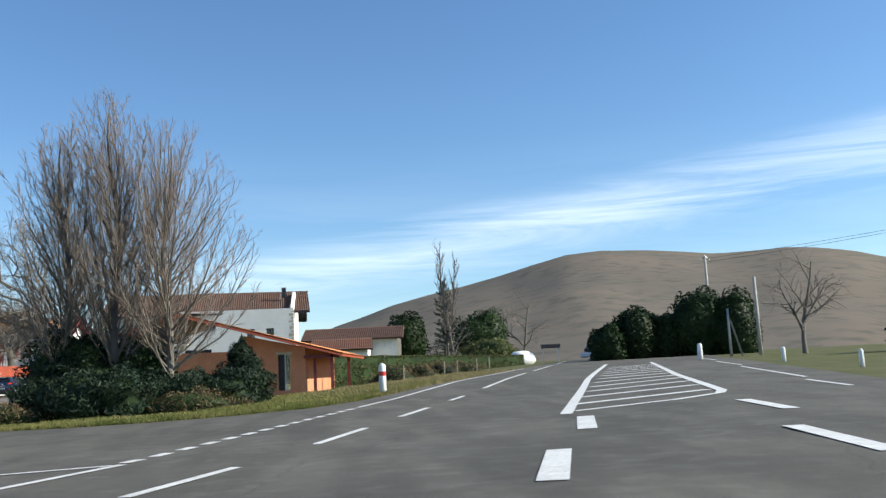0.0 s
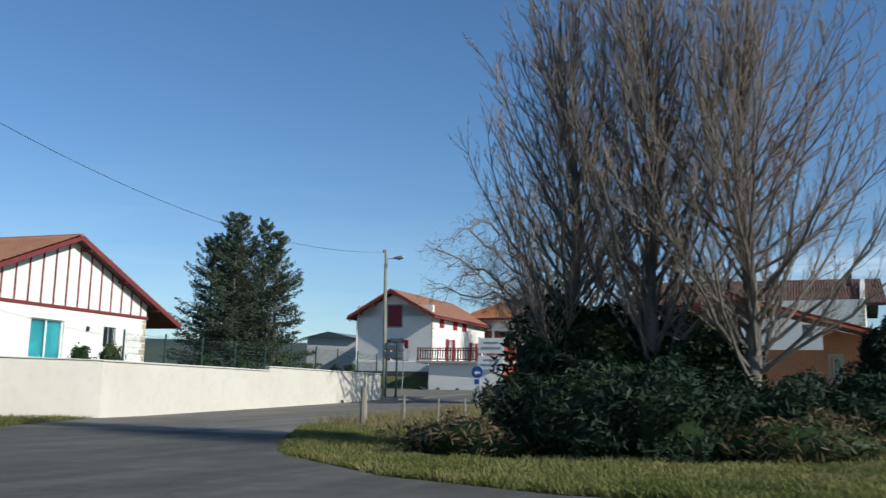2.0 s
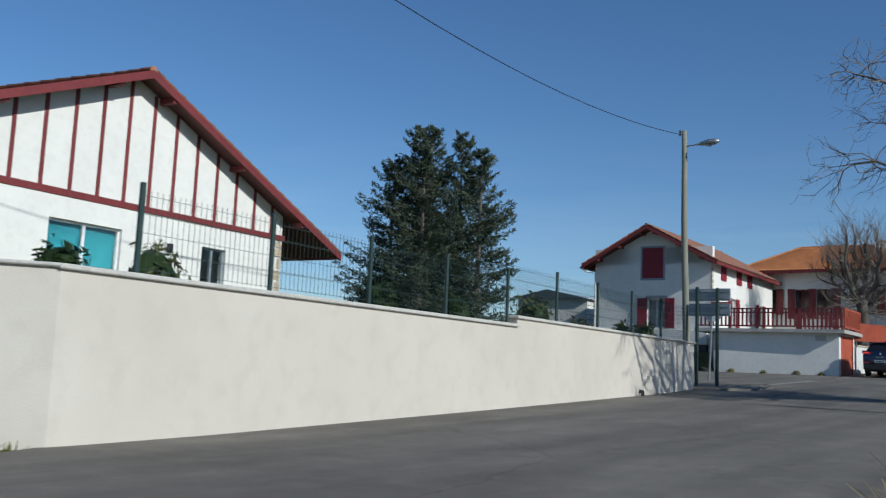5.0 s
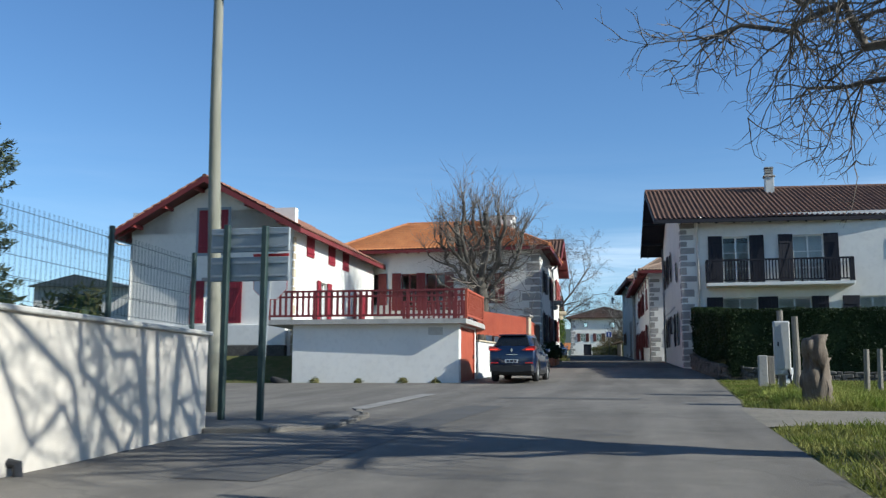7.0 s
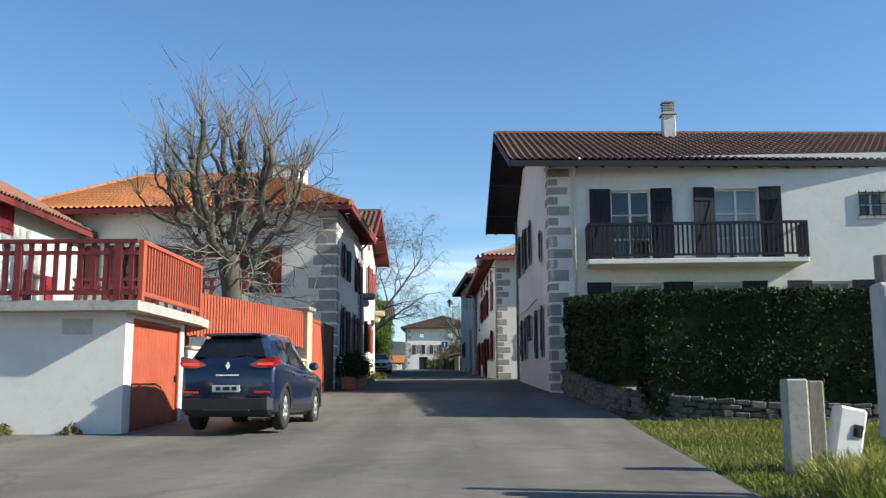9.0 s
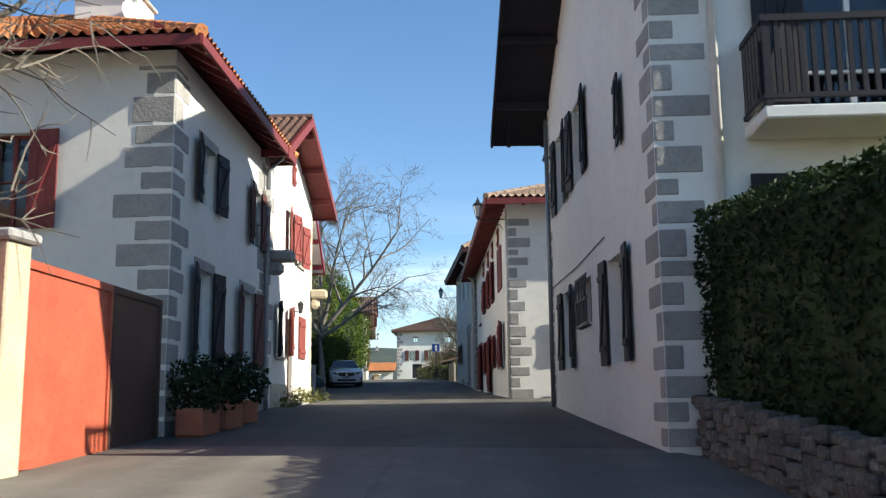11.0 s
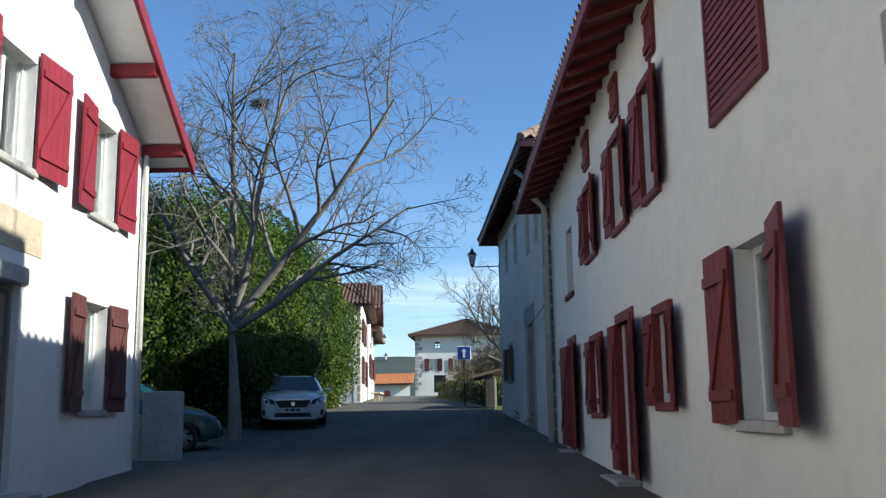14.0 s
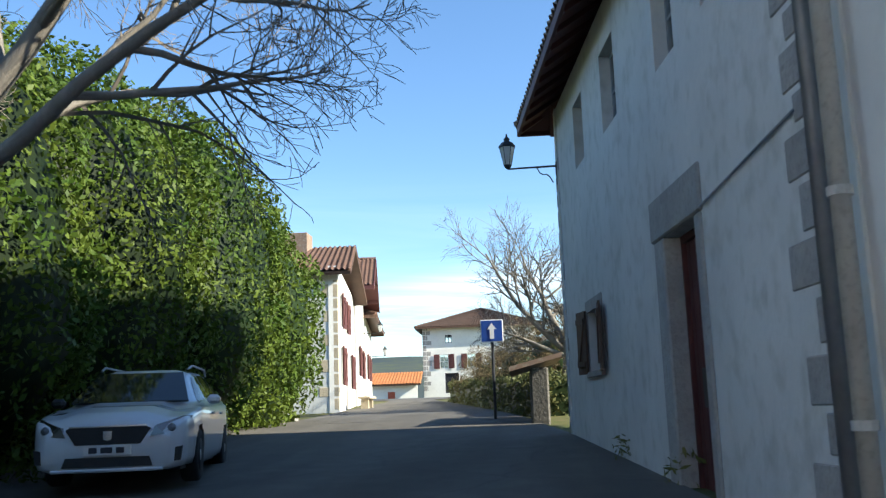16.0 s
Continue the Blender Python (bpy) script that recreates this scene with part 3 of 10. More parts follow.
j0, j1 = outline.index((-10.0, 87.4)), outline.index((-18.4, 88.8))
solo("street", drape(Mesh(), outline[i0:j0 + 1] + outline[j1:i1 + 1], 0.03, 2.0), ASPHALT_OLD, "pale worn asphalt of the village street", "street", kind="structure")
# the stretch between the houses gets the asphalt darkened for shade
solo("upper_street", drape(Mesh(), outline[j0:j1 + 1], 0.03, 2.0), ASPHALT_SHADED, "worn asphalt between the houses, darkened for their shade", "street", kind="structure")


def strip(mesh, pts, width, lift=0.042):
    """A painted line along points (x, y)."""
    v, f = [], []
    dense = []
    for a, b in zip(pts, pts[1:]):
        n = max(1, int(math.hypot(b[0] - a[0], b[1] - a[1]) / 1.0))
        dense += [(a[0] + (b[0] - a[0]) * i / n, a[1] + (b[1] - a[1]) * i / n) for i in range(n)]
    dense.append(pts[-1])
    for i, p in enumerate(dense):
        q0, q1 = dense[max(0, i - 1)], dense[min(len(dense) - 1, i + 1)]
        dx, dy = q1[0] - q0[0], q1[1] - q0[1]
        d = math.hypot(dx, dy)
        nx_, ny_ = -dy / d * width / 2, dx / d * width / 2
        for s in (1, -1):
            x, y = p[0] + s * nx_, p[1] + s * ny_
            v.append((x, y, land(x, y) + lift))
    f = [(2 * i, 2 * i + 1, 2 * i + 3, 2 * i + 2) for i in range(len(dense) - 1)]
    return mesh.add(v, f)


marks = thing("road_markings", "worn white lines and hatching painted on the asphalt", "road marking", (*from_road(20, 0), land(*from_road(20, 0))), kind="structure")


def line(name, pts, width):
    part(name, strip(Mesh(), pts, width), ROADPAINT, marks)


for u0, u1 in ((9, 12), (15.5, 18.8), (22, 25.4), (29, 31.8), (36.8, 55), (60, 78), (84, 100), (-4, -1)):
    line("lane_dash", [from_road(u0, 5.25 + 0.025 * (u0 - 9)), from_road(u1, 5.25 + 0.025 * (u1 - 9))], 0.17)
for k in range(14):
    u0 = 13.3 + k * 0.98
    line("give_way_dash", [from_road(u0, 7.75 + 0.03 * k), from_road(u0 + 0.55, 7.77 + 0.03 * k)], 0.22)
line("edge_line", [from_road(27.2, 8.2), from_road(45, 8.6), from_road(70, 8.3)], 0.15)
line("edge_line", [from_road(2, 7.5), from_road(13, 7.6)], 0.17)
line("edge_line", [from_road(12.9, 7.7), from_road(11.0, 10.2), from_road(8.5, 12.6)], 0.15)
for u0, u1 in ((9.2, 12.4), (15.6, 18.6), (2.8, 6)):
    line("centre_dash", [from_road(u0, 0.80), from_road(u1, 1.0)], 0.33)
for u0, u1 in ((10.6, 14.0), (17.4, 20.6), (4, 7)):
    line("centre_dash", [from_road(u0, -2.65), from_road(u1, -2.15)], 0.3)
line("hatching_edge", [from_road(19.6, 1.45), from_road(40, 2.05), from_road(70, 2.3)], 0.26)
line("hatching_edge", [from_road(20.4, 1.3), from_road(22.2, -0.9), from_road(23.7, -1.95), from_road(25.0, -2.1), from_road(40, -1.5), from_road(70, -0.9)], 0.26)
for k in range(12):
    u0 = 24.5 + k * 3.3
    line("hatching_bar", [from_road(u0 - 1.6, 1.55 + 0.012 * k), from_road(u0 + 1.2, -1.8 + 0.05 * k)], 0.42)
for u0, u1 in ((24.5, 29), (31, 47), (50, 62), (66, 80)):
    line("edge_dash", [from_road(u0, -5.1), from_road(u1, -4.8)], 0.15)
part("stop_line", strip(Mesh(), [(-17.85, 59.4), (-17.82, 62.5), (-17.8, 66.2)], 0.45), WORNPAINT, marks, "faded pale stripe")

# the paved corner with its kerb beside the road signs
corner_outline = [(-18.6, 53.9), (-17.6, 54.2), (-16.9, 54.9), (-17.05, 57.2), (-17.85, 59.0), (-24.0, 61.0), (-26.0, 57.0)]
walkm = Mesh()
drape(walkm, corner_outline, 0.09, 1.0)
pavement = solo("pavement", walkm, ASPHALT_OLD, "worn grey asphalt footpath corner behind a low kerb", "pavement", kind="structure")
kpts = [(-18.6, 53.75), (-17.6, 54.05), (-16.8, 54.8), (-16.95, 57.3), (-17.75, 59.1)]
for a, b in zip(kpts, kpts[1:]):
    n = max(1, round(math.hypot(b[0] - a[0], b[1] - a[1]) / 0.95))
    for i in range(n):
        p = [a[k] + (b[k] - a[k]) * i / n for k in (0, 1)]
        q = [a[k] + (b[k] - a[k]) * (i + 1) / n for k in (0, 1)]
        m, ln = wallframe(p, q, land(*p))
        part("kerb_stone", Mesh().box(0.01, ln - 0.01, -0.02, 0.13, -0.1, 0.12, m, bev=0.025), ASPHALT_OLD, pavement)
# gravelly track that leaves the street
track = Mesh()
drape(track, [(-10.0, 56.2), (-9.9, 61.6), (-8.6, 60.6), (-6.0, 60.3), (0.0, 59.0), (6.0, 57.4), (6.0, 54.9), (-2.0, 56.3), (-7.0, 57.2), (-9.0, 56.9)], 0.02, 1.0)
solo("track", track, GRAVELMAT, "pale gravel track running off between grass banks", "track", kind="structure")
# added darker strips in place of shade on the street; no repair there
for nm, pts in (("dark_strip", [(-15.6, 64.2), (-12.0, 63.9), (-11.9, 64.6), (-15.5, 65.0)]), ("dark_strip", [(-16.6, 49.0), (-15.6, 48.9), (-14.9, 61.0), (-15.8, 61.0)])):
    solo(nm, drape(Mesh(), pts, 0.036, 1.0), DARK_STRIP, "darker strip added on the road in place of shade", "patch", kind="structure")


# ---------------------------------------------------------------- parts of houses
def tiles(root, corners, material, wave=0.22, fine=5, course=0.42, amp=0.045, label=""):
    """Canal tiles on a roof slope: corners eave left, eave right, ridge right, ridge left (world)."""
    a, b, c, d = [Vector(p) for p in corners]
    across = max((b - a).length, (c - d).length)
    up = max((d - a).length, (c - b).length)
    nrm = (b - a).cross(d - a).normalized()
    if nrm.z < 0:
        nrm = -nrm
    nu, nv = max(2, int(across / wave * fine)), max(1, int(up / course))
    v, f = [], []
    for j in range(nv):
        for e in (0, 1):
            t = (j + e) / nv
            for i in range(nu + 1):
                s = i / nu
                p = (a * (1 - s) + b * s) * (1 - t) + (d * (1 - s) + c * s) * t
                ph = 2 * math.pi * s * across / wave
                lift = 0.05 + amp * (math.cos(ph) if math.cos(ph) > 0 else 0.8 * math.cos(ph)) + (0.03 if e == 0 else 0.0)
                lift += 0.012 * noise.noise(p * 1.1)
                v.append(tuple(p + nrm * lift))
    for j in range(nv):
        for i in range(nu):
            o = 2 * j * (nu + 1)
            f.append((o + i, o + i + 1, o + nu + 2 + i, o + nu + 1 + i))
        if j:
            o = (2 * j - 1) * (nu + 1)
            f += [(o + i, o + i + 1, o + nu + 2 + i, o + nu + 1 + i) for i in range(nu)]
    m = Mesh()
    m.v, m.f = v, f
    return part("roof_tiles", m, material, root, label or "rows of curved clay tiles", smooth=True, kind="stuff")


def slab(root, corners, thick, material, name="roof", label=""):
    a = [Vector(p) for p in corners]
    n = (a[1] - a[0]).cross(a[3] - a[0]).normalized()
    if n.z < 0:
        n = -n
    v = [tuple(p) for p in a] + [tuple(p - n * thick) for p in a]
    return part(name, Mesh().add(v, [(0, 1, 2, 3), (7, 6, 5, 4), (0, 4, 5, 1), (1, 5, 6, 2), (2, 6, 7, 3), (3, 7, 4, 0)]), material, root, label)


def rafters(root, a, b, inward, slope, material, n, w=0.09, h=0.12, drop=0.10):
    """Rafter tails under an eave that runs from a to b; inward points up the slope on plan."""
    a, b, inw = Vector(a), Vector(b), Vector((*inward, 0)).normalized()
    al = (b - a).normalized()
    for i in range(n):
        p = a + (b - a) * ((i + 0.5) / n)
        up = (inw + Vector((0, 0, slope))).normalized()
        v = []
        for d0 in (0.03, 1.0):
            for s in (-w / 2, w / 2):
                for z in (-drop, -drop - h):
                    q = p + up * d0 + al * s + Vector((0, 0, z))
                    v.append(tuple(q))
        part("rafter", Mesh().add(v, [(0, 1, 3, 2), (4, 6, 7, 5), (0, 4, 5, 1), (2, 3, 7, 6), (0, 2, 6, 4), (1, 5, 7, 3)]), material, root)


def board(root, p, q, w, h, material, name="fascia", drop=0.0):
    """A board between two points, h high and w thick."""
    p, q = Vector(p), Vector(q)
    d = (q - p)
    side = Vector((-d.y, d.x, 0)).normalized() * w / 2
    dn = Vector((0, 0, -h))
    top = Vector((0, 0, -drop))
    v = [tuple(x + s + z + top) for x in (p, q) for s in (side, -side) for z in (Vector((0, 0, 0)), dn)]
    return part(name, Mesh().add(v, [(0, 1, 3, 2), (4, 6, 7, 5), (0, 4, 5, 1), (2, 3, 7, 6), (0, 2, 6, 4), (1, 5, 7, 3)]), material, root)


def planks(me, a, b, ya, yb, z0, z1, m, n):
    """One board of n upright planks with grooves between them on both faces."""
    g, dp = 0.006, 0.012
    front = []
    for i in range(n):
        x0, x1 = a + (b - a) * i / n, a + (b - a) * (i + 1) / n
        if i:
            front += [(x0, ya + dp), (x0 + g, ya)]
        else:
            front.append((x0, ya))
        front.append((x1 - g if i < n - 1 else x1, ya))
    back = [(x, yb - (y - ya)) for x, y in reversed(front)]
    ring = front + back
    k = len(ring)
    v = [tuple(m @ Vector((x, y, z))) for z in (z0, z1) for x, y in ring]
    f = [(i, (i + 1) % k, (i + 1) % k + k, i + k) for i in range(k)]
    h_ = len(front)
    for i in range(h_ - 1):
        f += [(i + 1, i, k - 1 - i, k - 2 - i), (k + i, k + i + 1, 2 * k - 2 - i, 2 * k - 1 - i)]
    me.add(v, f)


def shutter(root, m, hinge, width, z0, z1, material, angle, side, brace=True, y=-0.03):
    """A plank shutter hung at hinge on the wall; side -1 hangs to the left. angle 0 lies flat on the wall, 180 is closed."""
    h = m @ Matrix.Translation((hinge, y, 0)) @ Matrix.Rotation(radians(-angle * side), 4, "Z")
    me = Mesh()
    n = max(2, round(width / 0.16))
    planks(me, 0.0 if side > 0 else -width, width if side > 0 else 0.0, -0.035, 0.0, z0, z1, h, n)
    sh = part("shutter", me, material, root)
    if brace:
        bm_ = Mesh()
        x0, x1 = (0.03, width - 0.03) if side > 0 else (-width + 0.03, -0.03)
        for zz in (z0 + 0.16 * (z1 - z0), z1 - 0.16 * (z1 - z0)):
            part("batten", Mesh().box(x0, x1, -0.062, -0.034, zz - 0.045, zz + 0.045, h), material, sh)
        za, zb = z0 + 0.16 * (z1 - z0) + 0.05, z1 - 0.16 * (z1 - z0) - 0.05
        bm_.prism([(x0, za), (x0 + 0.09, za), (x1, zb), (x1 - 0.09, zb)], -0.06, -0.034, h)
        part("brace", bm_, material, sh)
    return sh


def rimmed(m, s0, s1, z0, z1, q, head, y0, y1):
    """A surround of one piece: two uprights q wide and a head above an opening."""
    me = Mesh()
    pierced(me, m @ Matrix.Translation((s0 - q, y0, 0)), s1 - s0 + 2 * q, z0, z1 + head, y1 - y0, [(q, q + s1 - s0, z0, z1)])
    return me


def window(root, m, s0, s1, z0, z1, frame=WHITEPAINT, shut=None, angles=(0, 0), width=None, sill=None, reveal=0.16, bars=(2, 2), surround=None, curtain=None, name="window", brace=True):
    """A glazed window in an opening, with its panes, sill, surround and shutters."""
    w = s1 - s0
    fr = Mesh()
    t = 0.06
    nc, nr = bars
    us = [t] + [w * i / nc + d for i in range(1, nc) for d in (-0.035, 0.035)] + [w - t]
    zs = [z0 + t] + [z0 + (z1 - z0) * j / nr + d for j in range(1, nr) for d in (-0.016, 0.016)] + [z1 - t]
    holes = [(us[i], us[i + 1], zs[j], zs[j + 1]) for i in range(0, len(us), 2) for j in range(0, len(zs), 2)]
    pierced(fr, m @ Matrix.Translation((s0, reveal, 0)), w, z0, z1, 0.066, holes)
    wi = part(name, fr, frame, root)
    for i in range(nc):
        a, b = s0 + w * i / nc + 0.036, s0 + w * (i + 1) / nc - 0.036
        pn = part("pane", Mesh().box(a, b, reveal + 0.03, reveal + 0.036, z0 + t - 0.005, z1 - t + 0.005, m), GLASS, wi)
        pn.visible_shadow = False
    if curtain:
        part("curtain", Mesh().box(s0 + 0.03, s1 - 0.03, reveal + 0.16, reveal + 0.18, z0 + 0.02, z1 - 0.02, m), curtain, wi)
    if sill:
        part("sill", Mesh().box(s0 - 0.08, s1 + 0.08, -0.06, reveal, z0 - 0.09, z0, m, bev=0.01), sill, wi)
    if surround:
        timber = surround is REDWOOD
        part("surround", rimmed(m, s0, s1, z0, z1, 0.08 if timber else 0.14, 0.10 if timber else 0.18, -0.05 if timber else -0.015, 0.03), surround, wi)
    if shut:
        ww = width or w / 2
        if angles[0] is not None:
            shutter(root, m, s0, ww, z0 - 0.03, z1 + 0.03, shut, angles[0], -1, brace)
        if angles[1] is not None:
            shutter(root, m, s1, ww, z0 - 0.03, z1 + 0.03, shut, angles[1], 1, brace)
    return wi


def closed_shutter(root, m, s0, s1, z0, z1, material, louvre=False):
    me = Mesh()
    if louvre:
        pierced(me, m @ Matrix.Translation((s0, -0.05, 0)), s1 - s0, z0, z1, 0.05, [(0.06, s1 - s0 - 0.06, z0 + 0.07, z1 - 0.07)])
    sh = None
    n = max(2, round((s1 - s0) / 0.15))
    if not louvre:
        planks(me, s0, s1, -0.05, -0.01, z0, z1, m, n)
    sh = part("shutter", me, material, root)
    if louvre:
        z = z0 + 0.09
        while z < z1 - 0.09:
            part("slat", Mesh().box(s0 + 0.06, s1 - 0.06, -0.04, -0.012, z, z + 0.05, m), material, sh)
            z += 0.075
    else:
        for zz in (z0 + 0.18 * (z1 - z0), z1 - 0.18 * (z1 - z0)):
            part("batten", Mesh().box(s0 + 0.02, s1 - 0.02, -0.075, -0.049, zz - 0.05, zz + 0.05, m), material, sh)
    return sh


def door(root, m, s0, s1, z0, z1, material, reveal=0.14, glazed=False, name="door"):
    d = Mesh()
    n = max(3, round((s1 - s0) / 0.18))
    planks(d, s0, s1, reveal, reveal + 0.05, z0, z1, m, n)
    ob = part(name, d, material, root)
    part("door_frame", rimmed(m, s0 + 0.07, s1 - 0.07, z0, z1 - 0.08, 0.07, 0.08, reveal - 0.05, reveal - 0.002), material, ob)
    part("handle", Mesh().box(s1 - 0.16, s1 - 0.13, reveal - 0.06, reveal - 0.003, z0 + 1.0, z0 + 1.14, m, bev=0.01), DARKMETAL, ob, "dark metal handle")
    return ob


def quoins(root, m1, s1, m2, s2, z0, z1, material, rng, dir1=1, dir2=1, proud=0.012, h=(0.26, 0.42), lengths=(0.3, 0.62)):
    """Corner stones, long and short in turn, laid on two walls: from s1 on the first, from s2 on the second."""
    z, k = z0, 0
    while z < z1 - 0.1:
        hh = rng.uniform(*h)
        gap = rng.uniform(0.01, 0.05)
        l1 = lengths[k % 2] * rng.uniform(0.8, 1.25)
        l2 = lengths[(k + 1) % 2] * rng.uniform(0.8, 1.2)
        zz = min(z + hh, z1)
        if m1 is not None:
            a, b = sorted((s1 - dir1 * proud, s1 + dir1 * l1))
            part("quoin", Mesh().box(a, b, -proud, 0.1, z + gap, zz, m1, bev=0.03), material, root)
        if m2 is not None:
            a, b = sorted((s2 + dir2 * 0.001, s2 + dir2 * l2))
            part("quoin", Mesh().box(a, b, -proud - 0.001, 0.1, z + gap, zz, m2, bev=0.03), material, root)
        z = zz
        k += 1


def gutter(root, p, q, r=0.07, material=ZINC):
    part("gutter", Mesh().tube([p, q], [r, r], 8), material, root)


def pipe(root, pts, r=0.05, material=ZINC, name="downpipe"):
    return part(name, Mesh().tube(pts, [r] * len(pts), 8), material, root, smooth=True)


def wallpart(root, p0, p1, z0, z1, holes, material=PLASTER, thick=0.35, gable=None, name="wall"):
    """A wall between two plan points; gable is a list of (s, z) points above z1."""
    m, ln = wallframe(p0, p1)
    me = Mesh()
    pierced(me, m, ln, z0, z1, thick, holes)
    if gable:
        me.prism([(0, z1), (ln, z1)] + gable, 0, thick, m)
    part(name, me, material, root)
    return m, ln


def lantern(name, wall_at, out, arm, z, label):
    """A street lantern on a scrolled bracket; wall_at on the wall, out the way it points."""
    o = Vector((*out, 0)).normalized()
    base = Vector((*wall_at, z))
    root = thing(name, label, "wall lantern", tuple(base), group="wall lanterns of the street")
    tip = base + o * arm
    part("bracket", Mesh().tube([base, tip], [0.02, 0.016], 6), DARKMETAL, root)
    curl = [base + o * (0.1 + 0.3 * t) + Vector((0, 0, -0.32 * (1 - t) + 0.06 * math.sin(6 * t))) for t in (0, 0.2, 0.4, 0.6, 0.8, 1.0)]
    part("scroll", Mesh().tube(curl, [0.012] * 6, 5), DARKMETAL, root)
    part("wall_plate", Mesh().box(-0.04, 0.04, -0.03, 0.03, -0.36, 0.08, Matrix.Translation(base)), DARKMETAL, root)
    at = Matrix.Translation(tip)
    part("lantern_glass", Mesh().lathe([(0.07, 0.08), (0.14, 0.42)], 6, at), glass_lamp, root, "frosted panes")
    me = Mesh().lathe([(0.03, 0.0), (0.075, 0.06), (0.075, 0.08)], 6, at).lathe([(0.16, 0.42), (0.165, 0.45), (0.10, 0.53), (0.05, 0.55), (0.06, 0.60), (0.02, 0.64), (0.012, 0.70)], 6, at)
    for k in range(6):
        a = 2 * math.pi * k / 6
        me.tube([tip + Vector((0.072 * math.cos(a), 0.072 * math.sin(a), 0.08)), tip + Vector((0.143 * math.cos(a), 0.143 * math.sin(a), 0.42))], [0.008, 0.008], 4)
    part("lantern_cage", me, DARKMETAL, root)
    return root


glass_lamp = mat("frosted_glass", (0.6, 0.6, 0.58), (0.5, 0.5, 0.48), scale=5, rough=0.3)


def chimney(root, x, y, z0, z1, w, d, material=PLASTER, cap=True, pot=None):
    ch = part("chimney", Mesh().box(x - w / 2, x + w / 2, y - d / 2, y + d / 2, z0, z1, None, bev=0.02), material, root)
    if cap:
        part("chimney_cap", Mesh().box(x - w / 2 - 0.06, x + w / 2 + 0.06, y - d / 2 - 0.06, y + d / 2 + 0.06, z1, z1 + 0.08, None, bev=0.015), CONCRETE, ch)
    if pot:
        c = Mesh()
        for k in range(4):
            c.box(x - w / 2 + 0.02, x + w / 2 - 0.02, y - d / 2 + 0.02, y + d / 2 - 0.02, z1 + 0.10 + k * 0.09, z1 + 0.15 + k * 0.09)
        c.box(x - w / 4, x + w / 4, y - d / 4, y + d / 4, z1 + 0.08, z1 + 0.5).box(x - w / 2, x + w / 2, y - d / 2, y + d / 2, z1 + 0.48, z1 + 0.54)
        part("cowl", c, pot, ch)
    return ch


def gable_roof(root, m, ln, depth, ridge, z_eave, z_ridge, over_e, over_g, tile, trim, boards=None, wave=0.22, fine=6, nraft=0, split=False):
    """A roof over a house whose gable front is the wall frame m (x along the front, y into the house).
    ridge: where along the front the ridge stands. Eaves hang over by over_e, gables by over_g."""
    boards = boards or trim
    y0, y1 = -over_g, depth + over_g
    for side, (edge, sgn) in enumerate(((0.0, -1), (ln, 1))):
        run = abs(edge - ridge)
        slope = (z_ridge - z_eave) / run
        xe = edge + sgn * over_e
        ze = z_eave - slope * over_e
        pts = [(xe, y0, ze), (xe, y1, ze), (ridge, y1, z_ridge), (ridge, y0, z_ridge)]
        c = [m @ Vector(p) for p in pts]
        slab(root, c, 0.10, boards)
        if tile:
            tiles(root, c, tile, wave, fine)
        board(root, c[0], c[3], 0.06, 0.24, trim, "bargeboard", -0.03)
        board(root, c[0], c[1], 0.05, 0.18, trim, "fascia", -0.02)
        inward = (m.to_3x3() @ Vector((-sgn, 0, 0)))
        if nraft:
            rafters(root, c[0], c[1], (inward.x, inward.y), slope, trim, nraft)
        k = 3
        for i in range(k):
            t = (i + 0.7) / k
            p = Vector((xe + (ridge - xe) * t, 0.0, ze + (z_ridge - ze) * t - 0.12))
            part("purlin", Mesh().box(p.x - 0.07, p.x + 0.07, -over_g + 0.05, 0.0, p.z - 0.16, p.z, m), trim, root)
    cap = Mesh()
    n = int((y1 - y0) / 0.4)
    for i in range(n):
        a = y0 + (y1 - y0) * i / n
        b = y0 + (y1 - y0) * (i + 1.12) / n
        cap.tube([m @ Vector((ridge, a, z_ridge + 0.03)), m @ Vector((ridge, b, z_ridge + 0.05))], [0.12, 0.10], 8)
    part("ridge_tiles", cap, tile or trim, root, kind="stuff")


